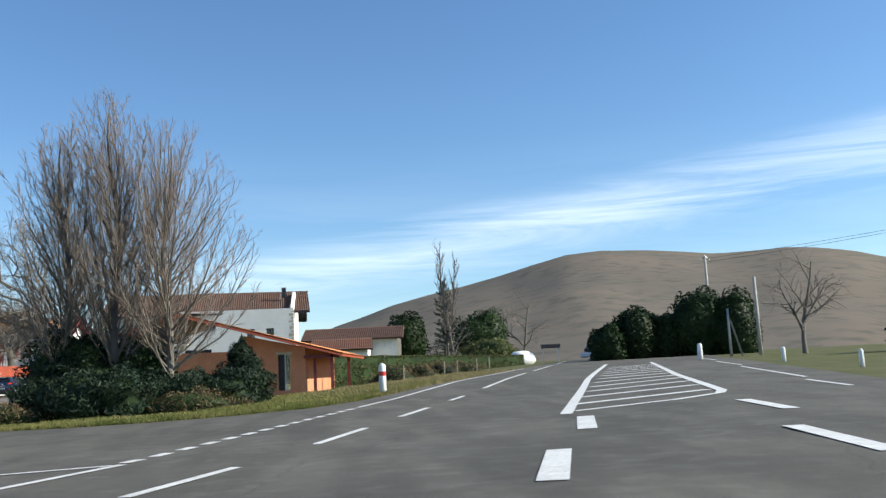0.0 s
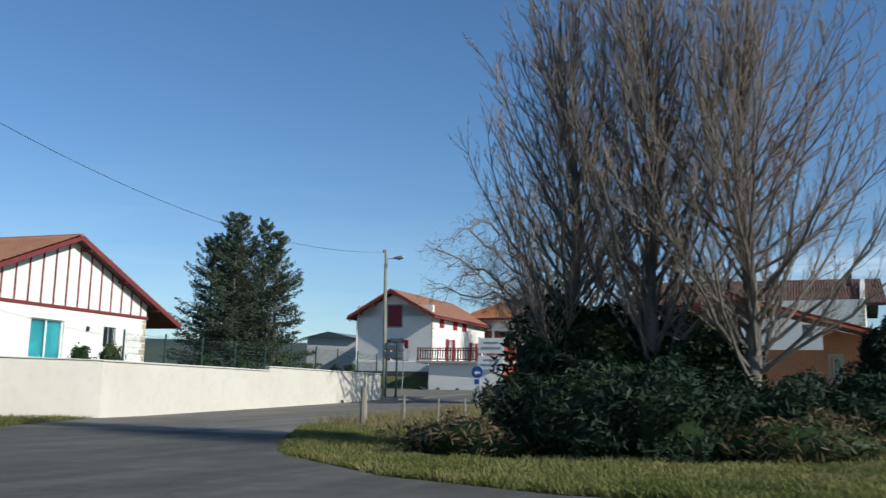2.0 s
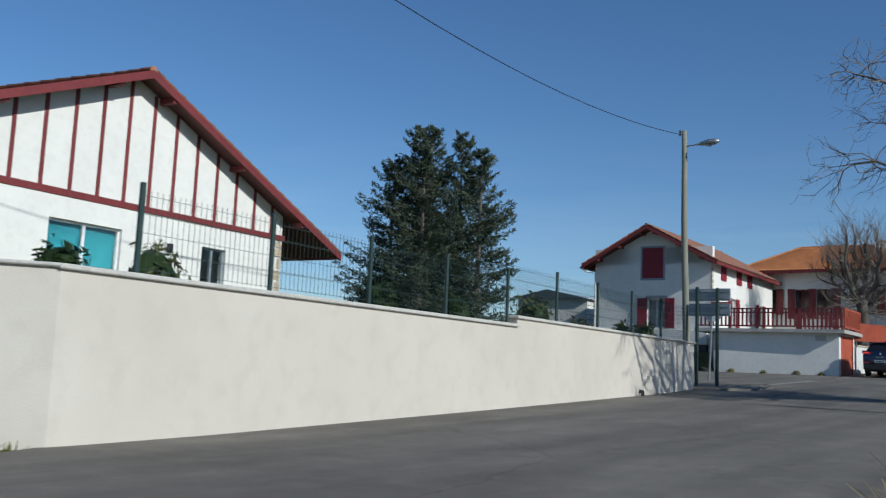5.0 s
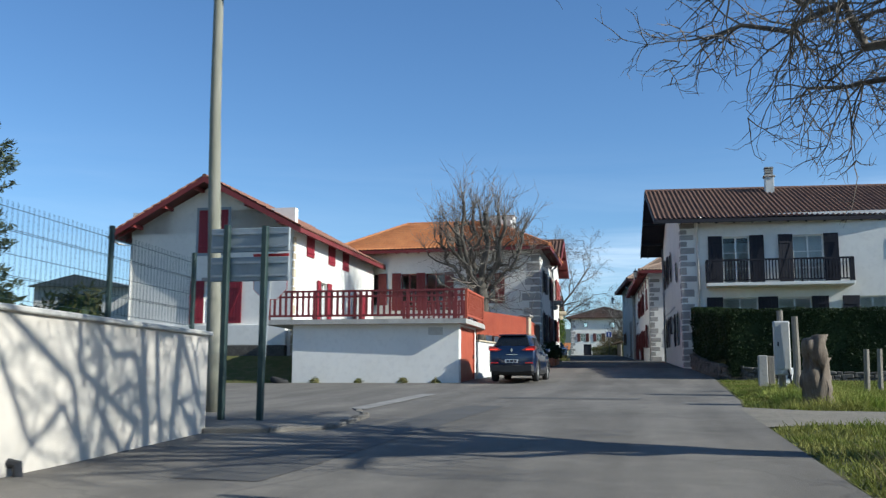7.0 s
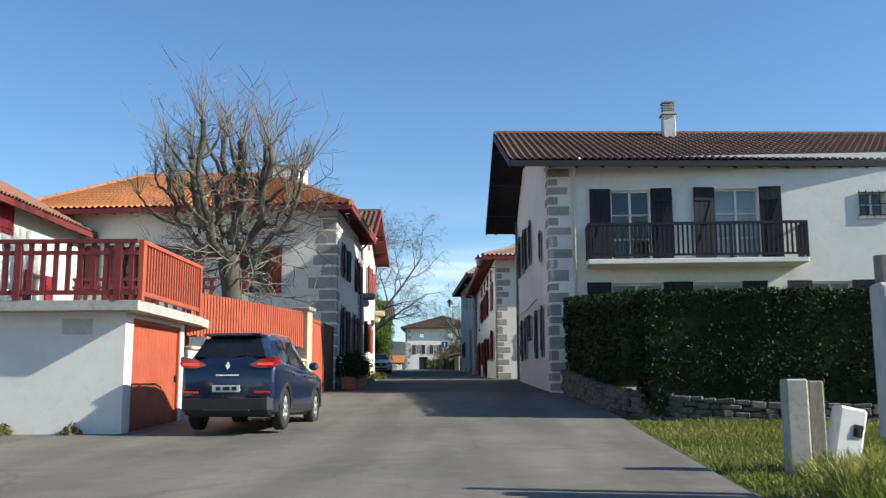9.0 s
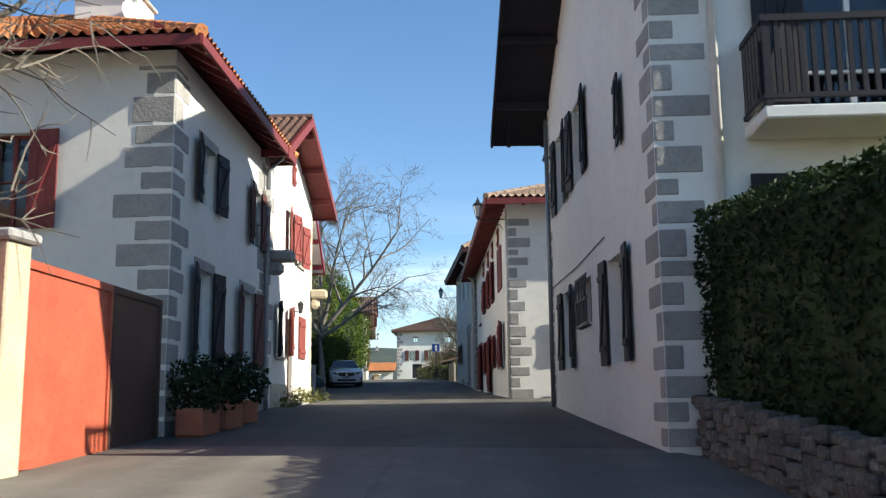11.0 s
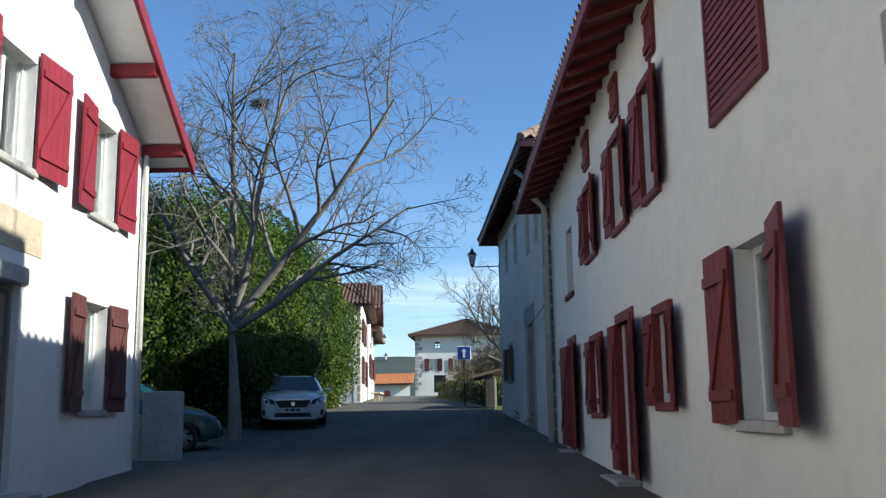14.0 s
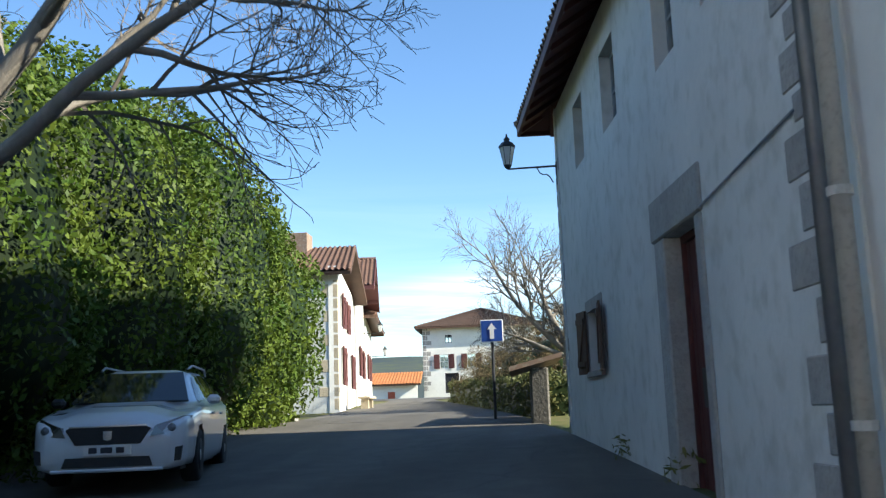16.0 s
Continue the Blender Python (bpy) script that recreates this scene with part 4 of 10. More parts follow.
def hip_roof(root, cs, z_eave, rise, over, tile, trim, soffit, wave=0.22, fine=6, nraft=()):
    """A hipped roof over four plan corners (counter-clockwise, the ridge along the longer way)."""
    c = [Vector((*p, 0)) for p in cs]
    mid = sum(c, Vector()) / 4
    ex = (c[1] - c[0]).normalized()
    ey = (c[3] - c[0]).normalized()
    e = [c[0] - ex * over - ey * over, c[1] + ex * over - ey * over, c[2] + ex * over + ey * over, c[3] - ex * over + ey * over]
    lx, ly = (e[1] - e[0]).length, (e[3] - e[0]).length
    if lx >= ly:
        r0, r1 = (e[0] + e[3]) / 2 + ex * ly * 0.5, (e[1] + e[2]) / 2 - ex * ly * 0.5
        faces = [(e[0], e[1], r1, r0), (e[1], e[2], r1, r1), (e[2], e[3], r0, r1), (e[3], e[0], r0, r0)]
    else:
        r0, r1 = (e[0] + e[1]) / 2 + ey * lx * 0.5, (e[3] + e[2]) / 2 - ey * lx * 0.5
        faces = [(e[0], e[1], r0, r0), (e[1], e[2], r1, r0), (e[2], e[3], r1, r1), (e[3], e[0], r0, r1)]
    top = z_eave + rise
    for i, f in enumerate(faces):
        q = [Vector((f[0].x, f[0].y, z_eave)), Vector((f[1].x, f[1].y, z_eave)), Vector((f[2].x, f[2].y, top)), Vector((f[3].x, f[3].y, top))]
        if (q[2] - q[3]).length < 0.01:
            n = ((q[1] - q[0]).cross(q[2] - q[0])).normalized()
            n = n if n.z > 0 else -n
            v = [tuple(q[k]) for k in (0, 1, 2)] + [tuple(q[k] - n * 0.1) for k in (0, 1, 2)]
            part("roof", Mesh().add(v, [(0, 1, 2), (5, 4, 3), (0, 3, 4, 1), (1, 4, 5, 2), (2, 5, 3, 0)]), soffit, root)
        else:
            slab(root, q, 0.10, soffit)
        tiles(root, q, tile, wave, fine)
        board(root, q[0], q[1], 0.05, 0.18, trim, "fascia", -0.02)
        if i < len(nraft) and nraft[i]:
            inw = (q[3] + q[2]) / 2 - (q[0] + q[1]) / 2
            h = math.hypot(inw.x, inw.y)
            al = (q[1] - q[0]).normalized()
            per = Vector((-al.y, al.x, 0))
            rafters(root, q[0], q[1], (per.x, per.y), rise / (min(lx, ly) / 2), trim, nraft[i])
    hips = Mesh()
    for a, b in ((e[0], faces[0][3]), (e[1], faces[0][2]), (e[2], faces[2][3]), (e[3], faces[2][2]), (r0, r1)):
        za = z_eave if a is not r0 else top
        p, q = Vector((a.x, a.y, za + 0.06)), Vector((b.x, b.y, top + 0.06))
        n = max(1, int((q - p).length / 0.4))
        for i in range(n):
            hips.tube([p + (q - p) * (i / n), p + (q - p) * ((i + 1.12) / n)], [0.12, 0.10], 8)
    part("hip_tiles", hips, tile, root, kind="stuff")
    return top


# ---------------------------------------------------------------- house with the dark balcony (right of the street)
rng = random.Random(5)
BSW, BNW, BNE, BSE = (-10.0, 86.9), (-10.62, 96.8), (8.5, 97.6), (8.5, 86.6)
bal = thing("balcony_house", "white house with dark shutters, wooden balcony and brown tiled roof", "house", (*BSW, 0.0))
bh = [(1.95, 3.2, 4.05, 6.38), (5.17, 6.55, 4.05, 6.38), (9.6, 10.4, 5.42, 6.2), (1.9, 3.5, 1.2, 3.42), (4.4, 5.9, 1.2, 3.42), (8.0, 9.2, 1.2, 3.42), (13.6, 14.4, 4.4, 5.4), (15.6, 16.4, 4.4, 5.4)]
bm_s, bls = wallpart(bal, BSW, BSE, -0.6, 7.45, bh)
# west gable: measured from the north-west corner going south
_, blw = wallframe(BNW, BSW)
yB = lambda y: (BNW[1] - y) / (BNW[1] - BSW[1]) * blw
ridgeB = yB(92.6)
wh = [(yB(95.05), yB(93.95), 1.38, 2.92), (yB(92.75), yB(91.75), 2.07, 2.88), (yB(90.2), yB(88.9), 1.28, 2.88), (yB(95.5), yB(94.3), 4.75, 6.35), (yB(93.2), yB(92.0), 4.8, 6.3), (yB(89.35), yB(88.95), 4.45, 5.4)]
bm_w, _ = wallpart(bal, BNW, BSW, -0.6, 7.45, wh, gable=[(blw, 7.5), (ridgeB, 9.75), (0, 7.5)])
bm_n, bln = wallpart(bal, BNE, BNW, -0.6, 7.45, [])
wallpart(bal, BSE, BNE, -0.6, 7.45, [], gable=[(11.0, 7.5), (5.4, 9.75), (0, 7.5)])
gable_roof(bal, bm_w, blw, 18.9, ridgeB, 7.5, 9.85, 0.85, 1.25, TILE_BROWN, DARKWOOD, wave=0.23, nraft=26)
for s0, s1, w in ((1.95, 3.2, 0.66), (5.17, 6.55, 0.66)):
    window(bal, bm_s, s0, s1, 4.05, 6.38, shut=DARKWOOD, angles=(4, 3) if s0 < 3 else (8, 3), width=w, bars=(2, 3), curtain=CURTAIN if s0 > 3 else None, brace=True)
window(bal, bm_s, 9.6, 10.4, 5.42, 6.2, sill=CONCRETE, bars=(2, 2))
for s0 in (13.6, 15.6):
    window(bal, bm_s, s0, s0 + 0.8, 4.4, 5.4, bars=(2, 1), frame=DARKWOOD)
rake = Mesh().tube([(7.0, 89.0, 8.6), (7.0, 89.0, 10.6)], [0.02, 0.015], 5).tube([(6.5, 89.0, 10.3), (7.5, 89.0, 10.3)], [0.012, 0.012], 4)
part("aerial", rake, GALV, bal, "thin roof aerial")
chimney(bal, 7.3, 90.5, 9.0, 10.0, 0.45, 0.45, DARKMETAL)
quoins(bal, bm_s, bls, None, 0, 0.1, 7.2, STONE_WARM, rng, dir1=-1)
gr = Mesh()
for k in range(5):
    gr.box(9.58 + k * 0.205, 9.605 + k * 0.205, -0.06, -0.035, 5.38, 6.24, bm_s)
for k in range(3):
    gr.box(9.55, 10.45, -0.034, -0.012, 5.45 + k * 0.35, 5.475 + k * 0.35, bm_s)
part("window_grille", gr, DARKMETAL, bal, "dark iron window grille")
for s0, s1 in ((1.9, 3.5), (4.4, 5.9), (8.0, 9.2)):
    window(bal, bm_s, s0, s1, 1.2, 3.42, shut=DARKWOOD, angles=(3, 3), width=0.75, bars=(2, 2))
for a, b, z0, z1 in ((wh[0]), (wh[2]), (wh[3]), (wh[4])):
    window(bal, bm_w, a, b, z0, z1, shut=DARKWOOD, angles=(2, 5), width=0.46, sill=None, bars=(2, 2), reveal=0.2, frame=OLDWOOD)
window(bal, bm_w, wh[5][0], wh[5][1], wh[5][2], wh[5][3], shut=DARKWOOD, angles=(None, 6), width=0.42, bars=(1, 2))
window(bal, bm_w, wh[1][0], wh[1][1], 2.07, 2.88, bars=(2, 2), frame=DARKWOOD)
cage = Mesh()
g0, g1 = wh[1][0] - 0.05, wh[1][1] + 0.05
for k in range(8):
    x = g0 + (g1 - g0) * k / 7
    cage.tube([bm_w @ Vector((x, -0.02, 2.0)), bm_w @ Vector((x, -0.10, 2.03)), bm_w @ Vector((x, -0.10, 2.45)), bm_w @ Vector((x + 0.03 * (-1) ** k, -0.12, 2.6)), bm_w @ Vector((x, -0.10, 2.75)), bm_w @ Vector((x, -0.10, 2.92))], [0.013] * 6, 5)
for z in (2.05, 2.5, 2.9):
    cage.box(g0 - 0.04, g1 + 0.04, -0.115, -0.085, z - 0.015, z + 0.015, bm_w)
part("window_grille", cage, DARKMETAL, bal, "scrolled wrought iron grille over the small window")
# balcony
bx0, bx1 = 1.13, 7.68
deck = part("balcony", Mesh().box(bx0, bx1, -0.95, 0.0, 3.90, 4.06, bm_s, bev=0.02), PLASTER, bal, "white balcony slab with a dark timber railing")
rl = Mesh().box(bx0, bx1, -0.97, -0.89, 5.08, 5.16, bm_s).box(bx0, bx1, -0.96, -0.90, 4.14, 4.20, bm_s)
for s in (bx0, bx1 - 0.06):
    rl.box(s, s + 0.06, -0.89, 0.0, 5.08, 5.15, bm_s).box(s, s + 0.06, -0.89, 0.0, 4.14, 4.20, bm_s)
part("handrail", rl, DARKWOOD, deck)
n = 46
for i in range(n + 1):
    s = bx0 + 0.02 + (bx1 - bx0 - 0.1) * i / n
    big = i % 15 == 0 or i == n
    part("baluster", Mesh().box(s, s + (0.09 if big else 0.055), -0.955, -0.905, 4.06 if big else 4.2, 5.09, bm_s), DARKWOOD, deck)
for s in (bx0 + 0.005, bx1 - 0.05):
    for k in range(6):
        part("baluster", Mesh().box(s, s + 0.045, -0.82 + k * 0.14, -0.77 + k * 0.14, 4.2, 5.09, bm_s), DARKWOOD, deck)
quoins(bal, bm_w, blw, bm_s, 0.0, 0.1, 7.3, STONE, rng, dir1=-1, dir2=1)
quoins(bal, bm_n, bln, bm_w, 0.0, 0.3, 7.3, STONE, rng, dir1=-1, dir2=1, lengths=(0.2, 0.34))
chimney(bal, -5.1, 92.0, 9.2, 10.3, 0.46, 0.46, PLASTER_OLD, pot=CONCRETE)
pipe(bal, [bm_s @ Vector((0.95, -0.75, 7.25)), bm_s @ Vector((0.85, -0.5, 7.1)), bm_s @ Vector((0.8, -0.06, 6.7)), bm_s @ Vector((0.8, -0.06, 0.2))], 0.05, PVCWHITE)
pipe(bal, [bm_w @ Vector((0.12, -0.06, 7.2)), bm_w @ Vector((0.12, -0.06, 0.5))], 0.045, ZINC)
pipe(bal, [bm_w @ Vector((0.02, -0.02, 3.22)), bm_w @ Vector((1.8, -0.02, 3.24)), bm_w @ Vector((3.7, -0.02, 3.22)), bm_w @ Vector((6.5, -0.02, 3.3))], 0.012, ZINC, "wall_cable")

# ---------------------------------------------------------------- corner house with red shutters (right)
ESW, ENW = (-11.42, 103.4), (-12.53, 120.1)
ESE, ENE = (-2.4, 103.6), (-3.2, 120.1)
cor = thing("corner_house", "white plastered house with oxblood red shutters and grey stone quoins", "house", (*ESW, 0.8))
_, lew = wallframe(ENW, ESW)
yE = lambda y: (ENW[1] - y) / (ENW[1] - ESW[1]) * lew
span = lambda f, ya, yb, za, zb: (f(yb), f(ya), za, zb)
e_low = [span(yE, 105.88, 106.85, 1.86, 3.25), span(yE, 109.1, 109.8, 2.03, 3.0), span(yE, 111.2, 112.25, 1.0, 3.12), span(yE, 113.6, 114.6, 1.93, 3.05), span(yE, 116.65, 117.55, 1.15, 3.2)]
e_up = [span(yE, 109.3, 110.0, 4.4, 5.68), span(yE, 111.15, 112.1, 4.42, 5.62), span(yE, 113.75, 114.7, 4.44, 5.55), span(yE, 116.62, 117.48, 4.16, 5.42)]
e_at = [span(yE, 106.6, 106.95, 5.9, 6.5), span(yE, 109.12, 109.5, 5.9, 6.5), span(yE, 111.4, 111.85, 5.9, 6.5), span(yE, 114.05, 114.6, 5.9, 6.5)]
em, _ = wallpart(cor, ENW, ESW, 0.2, 6.9, e_low + e_up)
es, els = wallpart(cor, ESW, ESE, 0.2, 6.9, [(1.8, 2.53, 1.95, 3.12)])
wallpart(cor, ESE, ENE, 0.2, 6.9, [])
wallpart(cor, ENE, ENW, 0.2, 6.9, [])
hip_roof(cor, [ESW, ESE, ENE, ENW], 6.68, 1.9, 0.7, TILE_OLD, REDWOOD, BROWNRED, nraft=(14, 0, 0, 30))
for i, (a, b, z0, z1) in enumerate(e_low):
    if i in (2, 4):
        door(cor, em, a, b, z0 + 0.12, z1, REDWOOD)
        part("door_surround", rimmed(em, a, b, z0, z1, 0.1, 0.14, -0.03, 0.05), REDWOOD, cor)
        shutter(cor, em, a, 0.4 if i == 2 else 0.7, z0 + 0.15, z1, REDWOOD, 4, -1)
        shutter(cor, em, b, 0.74, z0 + 0.15, z1, REDWOOD, 10, 1)
        part("doorstep", Mesh().box(a - 0.15, b + 0.15, -0.32, 0.0, z0 - 0.3, z0 + 0.1, em, bev=0.02), STONE, cor)
    else:
        window(cor, em, a, b, z0, z1, shut=REDWOOD, angles=(0, 12), width=(0.72, 0.5, 0, 0.52)[i], sill=CONCRETE if i == 0 else REDWOOD, bars=(1, 1) if i == 0 else (2, 3), surround=None if i == 0 else REDWOOD)
for i, (a, b, z0, z1) in enumerate(e_up):
    if i < 3:
        window(cor, em, a, b, z0, z1, shut=REDWOOD, angles=(2, 12), width=0.46, sill=REDWOOD, bars=(2, 3), surround=REDWOOD)
    else:
        window(cor, em, a, b, z0, z1, shut=None, bars=(1, 2), frame=BROWNRED, sill=BROWNRED)
for a, b, z0, z1 in e_at:
    closed_shutter(cor, em, a, b, z0, z1, REDWOOD)
closed_shutter(cor, em, yE(107.15), yE(105.72), 4.38, 5.8, REDWOOD, louvre=True)
window(cor, es, 1.8, 2.53, 1.95, 3.12, shut=REDBRIGHT, angles=(3, 3), width=0.54, bars=(2, 3), frame=SIGNBACK)
quoins(cor, em, lew, es, 0.0, 0.72, 6.3, STONE, rng, dir1=-1, dir2=1, h=(0.24, 0.4), lengths=(0.3, 0.58))
chimney(cor, -9.55, 107.9, 7.2, 9.0, 0.75, 0.6, PLASTER_OLD, cap=False)
chim = Mesh()
for sx_ in (-0.36, 0.30):
    for sy_ in (-0.28, 0.22):
        chim.box(-9.55 + sx_, -9.55 + sx_ + 0.06, 107.9 + sy_, 107.9 + sy_ + 0.06, 9.0, 9.2)
chim.box(-9.55 - 0.45, -9.55 + 0.45, 107.9 - 0.36, 107.9 + 0.36, 9.2, 9.28)
part("chimney_cover", chim, DARKMETAL, cor)
ant = Mesh().tube([(-9.45, 107.9, 8.9), (-9.45, 107.9, 10.4)], [0.02, 0.015], 5).tube([(-9.85, 107.9, 10.2), (-9.05, 107.9, 10.2)], [0.01, 0.01], 4)
for k in range(7):
    ant.tube([(-9.8 + k * 0.11, 107.75, 10.2), (-9.8 + k * 0.11, 108.05, 10.2)], [0.006, 0.006], 4)
part("aerial", ant, GALV, cor, "thin television aerial")
pipe(cor, [em @ Vector((lew - 0.08, -0.05, 6.5)), em @ Vector((lew - 0.08, -0.05, 0.85))], 0.035, PVCWHITE)
trough = thing("stone_trough", "low mossy stone trough against the plastered wall", "trough", (-9.75, 103.2, land(-9.75, 103.2)))
part("basin", Mesh().box(-0.42, 0.42, -0.17, 0.17, 0, 0.33, None, bev=0.05), DARKBARK, trough, local=True)
part("planting", Mesh().box(-0.36, 0.36, -0.12, 0.12, 0.30, 0.345, None, bev=0.01), GRASS, trough, "mossy soil", local=True)
lantern("street_lantern", (-11.46, 103.9), (-1, -0.1), 0.86, 6.28, "black wrought iron lantern on a wall bracket")

# ---------------------------------------------------------------- grey farmhouse (right, beyond)
FSW, FNW = (-12.6, 120.2), (-13.83, 131.7)
FSE, FNE = (-3.4, 120.2), (-4.2, 132.0)
farm = thing("farmhouse", "old grey-white farmhouse with a stone doorway and dark eaves", "house", (*FSW, 1.4))
_, lfw = wallframe(FNW, FSW)
yF = lambda y: (FNW[1] - y) / (FNW[1] - FSW[1]) * lfw
f_h = [span(yF, 123.0, 124.25, 1.4, 4.2), span(yF, 128.1, 129.2, 2.95, 3.9)]
f_u = [span(yF, 121.67, 122.38, 6.05, 7.15), span(yF, 123.32, 124.1, 6.05, 7.25), span(yF, 126.15, 127.1, 6.25, 7.42), span(yF, 128.65, 129.5, 6.35, 7.45)]
fm, _ = wallpart(farm, FNW, FSW, 0.8, 8.05, f_h + f_u, PLASTER_OLD)
wallpart(farm, FSW, FSE, 0.8, 8.05, [], PLASTER_OLD)
wallpart(farm, FSE, FNE, 0.8, 8.05, [], PLASTER_OLD)
fn, lfn = wallpart(farm, FNE, FNW, 0.8, 8.05, [], PLASTER_OLD)
# ridge, out of view, raised so its shade reaches higher on the laurels
hip_roof(farm, [FSW, FSE, FNE, FNW], 7.98, 3.5, 0.62, TILE_OLD, BROWNRED, BROWNRED, nraft=(0, 0, 8, 18))
door(farm, fm, f_h[0][0], f_h[0][1], 1.4, 4.2, BROWNRED, reveal=0.22)
a, b = f_h[0][:2]
part("door_jamb", Mesh().box(a - 0.36, a + 0.03, -0.03, 0.3, 1.1, 4.2, fm, bev=0.02), STONE, farm, "grey dressed stone jamb")
part("door_jamb", Mesh().box(b - 0.03, b + 0.16, -0.03, 0.3, 1.1, 4.2, fm, bev=0.02), STONE, farm, "grey dressed stone jamb")
part("door_lintel", Mesh().box(a - 0.46, b + 0.2, -0.04, 0.12, 4.204, 4.68, fm, bev=0.02), STONE, farm, "grey dressed stone lintel")
part("wicket_panel", Mesh().box(a + 0.5, b - 0.1, 0.15, 0.19, 2.35, 2.75, fm, bev=0.01), DARKMETAL, farm, "dark panel hung on the door")
window(farm, fm, f_h[1][0], f_h[1][1], 2.95, 3.9, shut=BROWNWOOD, angles=(10, 8), width=0.4, frame=BROWNRED, surround=STONE, sill=STONE)
for a, b, z0, z1 in f_u:
    window(farm, fm, a, b, z0, z1, bars=(1, 2), frame=SIGNBACK, surround=None, sill=None)
quoins(farm, fm, lfw, None, 0, 1.2, 7.2, STONE, rng, dir1=-1, lengths=(0.35, 0.6))
quoins(farm, fm, 0.0, fn, lfn, 1.8, 7.2, STONE, rng, dir1=1, dir2=-1, lengths=(0.2, 0.35))
pipe(farm, [fm @ Vector((lfw + 0.02, -0.7, 7.4)), fm @ Vector((lfw + 0.10, -0.35, 7.1)), fm @ Vector((lfw + 0.18, -0.10, 6.9)), fm @ Vector((lfw + 0.18, -0.10, 1.0))], 0.055, ZINC)
pipe(farm, [fm @ Vector((lfw + 0.9, -0.7, 6.75)), fm @ Vector((lfw + 0.75, -0.35, 6.55)), fm @ Vector((lfw + 0.55, -0.14, 6.4)), fm @ Vector((lfw + 0.55, -0.14, 1.0))], 0.065, COPING)
for z in (2.2, 3.6, 5.0, 6.2):
    part("pipe_collar", Mesh().lathe([(0.08, z), (0.08, z + 0.06)], 10, fm @ Matrix.Translation((lfw + 0.55, -0.14, 0))), COPING, farm)
pipe(farm, [fm @ Vector((lfw - 2.9, -0.02, 4.22)), fm @ Vector((lfw - 0.3, -0.02, 4.42))], 0.012, ZINC, "wall_cable")
lantern("street_lantern", (-13.8, 131.45), (-1, 0.05), 0.95, 6.95, "black wrought iron lantern on a wall bracket")

# ---------------------------------------------------------------- orange-roofed house (left)
ASE, ANE, AN2 = (-17.2, 90.0), (-17.25, 96.6), (-28.5, 96.6)
ASW = (-28.5, 90.3)
old = thing("orange_roof_house", "white plastered house with an orange tiled hipped roof and grey quoins", "house", (*ASE, 0.15))
o_s = [(1.2, 2.3, 3.6, 5.3), (3.6, 4.5, 3.3, 5.3), (5.0, 6.1, 3.3, 5.3), (8.2, 8.9, 3.6, 5.2)]
om_s, ols = wallpart(old, ASW, ASE, -0.6, 6.55, o_s)
o_e = [(1.45, 2.45, 1.45, 3.1), (4.6, 5.7, 1.5, 3.1), (1.5, 2.5, 4.3, 5.4), (5.4, 6.2, 4.2, 5.45)]
om_e, ole = wallpart(old, ASE, ANE, -0.6, 6.55, o_e)
wallpart(old, ANE, AN2, -0.6, 6.55, [])
wallpart(old, AN2, ASW, -0.6, 6.55, [])
hip_roof(old, [ASW, ASE, ANE, AN2], 6.55, 2.0, 0.6, TILE_ORANGE, REDWOOD, BROWNRED, nraft=(20, 12, 0, 0))
for i, (a, b, z0, z1) in enumerate(o_s):
    window(old, om_s, a, b, z0, z1, shut=REDWOOD, angles=(4, 4), width=0.5, frame=OLDWOOD if i == 0 else REDWOOD, bars=(2, 2))
# north shutters take a darker red than the south wall's, for shade here
for a, b, z0, z1 in o_e:
    window(old, om_e, a, b, z0, z1, shut=BROWNRED if a > 4 else DARKWOOD, angles=(12, 8), width=0.5, bars=(2, 3), surround=STONE)
quoins(old, om_s, ols, om_e, 0.0, 0.1, 6.3, STONE, rng, dir1=-1, dir2=1, h=(0.35, 0.5), lengths=(0.55, 0.8))
chimney(old, -19.6, 93.2, 7.0, 8.8, 1.3, 0.9, PLASTER)
dish = Mesh().lathe([(0.0, 0.07), (0.12, 0.06), (0.22, 0.03), (0.30, -0.02)], 14, pose(-18.95, 92.6, 8.35, 75, 0, 60)).tube([(-18.95, 92.9, 7.4), (-18.95, 92.7, 8.3)], [0.025, 0.025], 5).tube([(-18.95, 92.9, 7.4), (-18.95, 92.9, 9.1)], [0.02, 0.015], 5)
part("satellite_dish", dish, SIGNWHITE, old, "white satellite dish on a mast")

# ---------------------------------------------------------------- sunlit gabled house with red shutters (left)
DSE, DNE = (-17.26, 96.65), (-17.39, 103.5)
gab = thing("gabled_house", "sunlit white house with a deep red gable roof and red shutters", "house", (*DSE, 0.55))
yD = lambda y: (y - DSE[1]) / (DNE[1] - DSE[1]) * wallframe(DSE, DNE)[1]
d_o = [(yD(98.35), yD(99.0), 1.9, 3.18), (yD(99.75), yD(100.45), 0.5, 2.95), (yD(99.72), yD(100.25), 4.62, 5.8), (yD(101.05), yD(101.65), 4.58, 5.72)]
dm, ldw = wallpart(gab, DSE, DNE, -0.2, 6.55, d_o, gable=[(wallframe(DSE, DNE)[1], 6.75), (yD(99.6), 8.05), (0, 6.6)])
wallpart(gab, DNE, (-27.0, 104.6), -0.2, 6.55, [])
gable_roof(gab, dm, ldw + 0.35, 10.0, yD(99.6), 6.75, 8.3, 0.45, 0.62, TILE_BROWN, REDWOOD, boards=REDWOOD, nraft=0)
window(gab, dm, d_o[0][0], d_o[0][1], 1.9, 3.18, shut=DARKWOOD, angles=(20, None), width=0.5, sill=CONCRETE, bars=(2, 3), reveal=0.1)
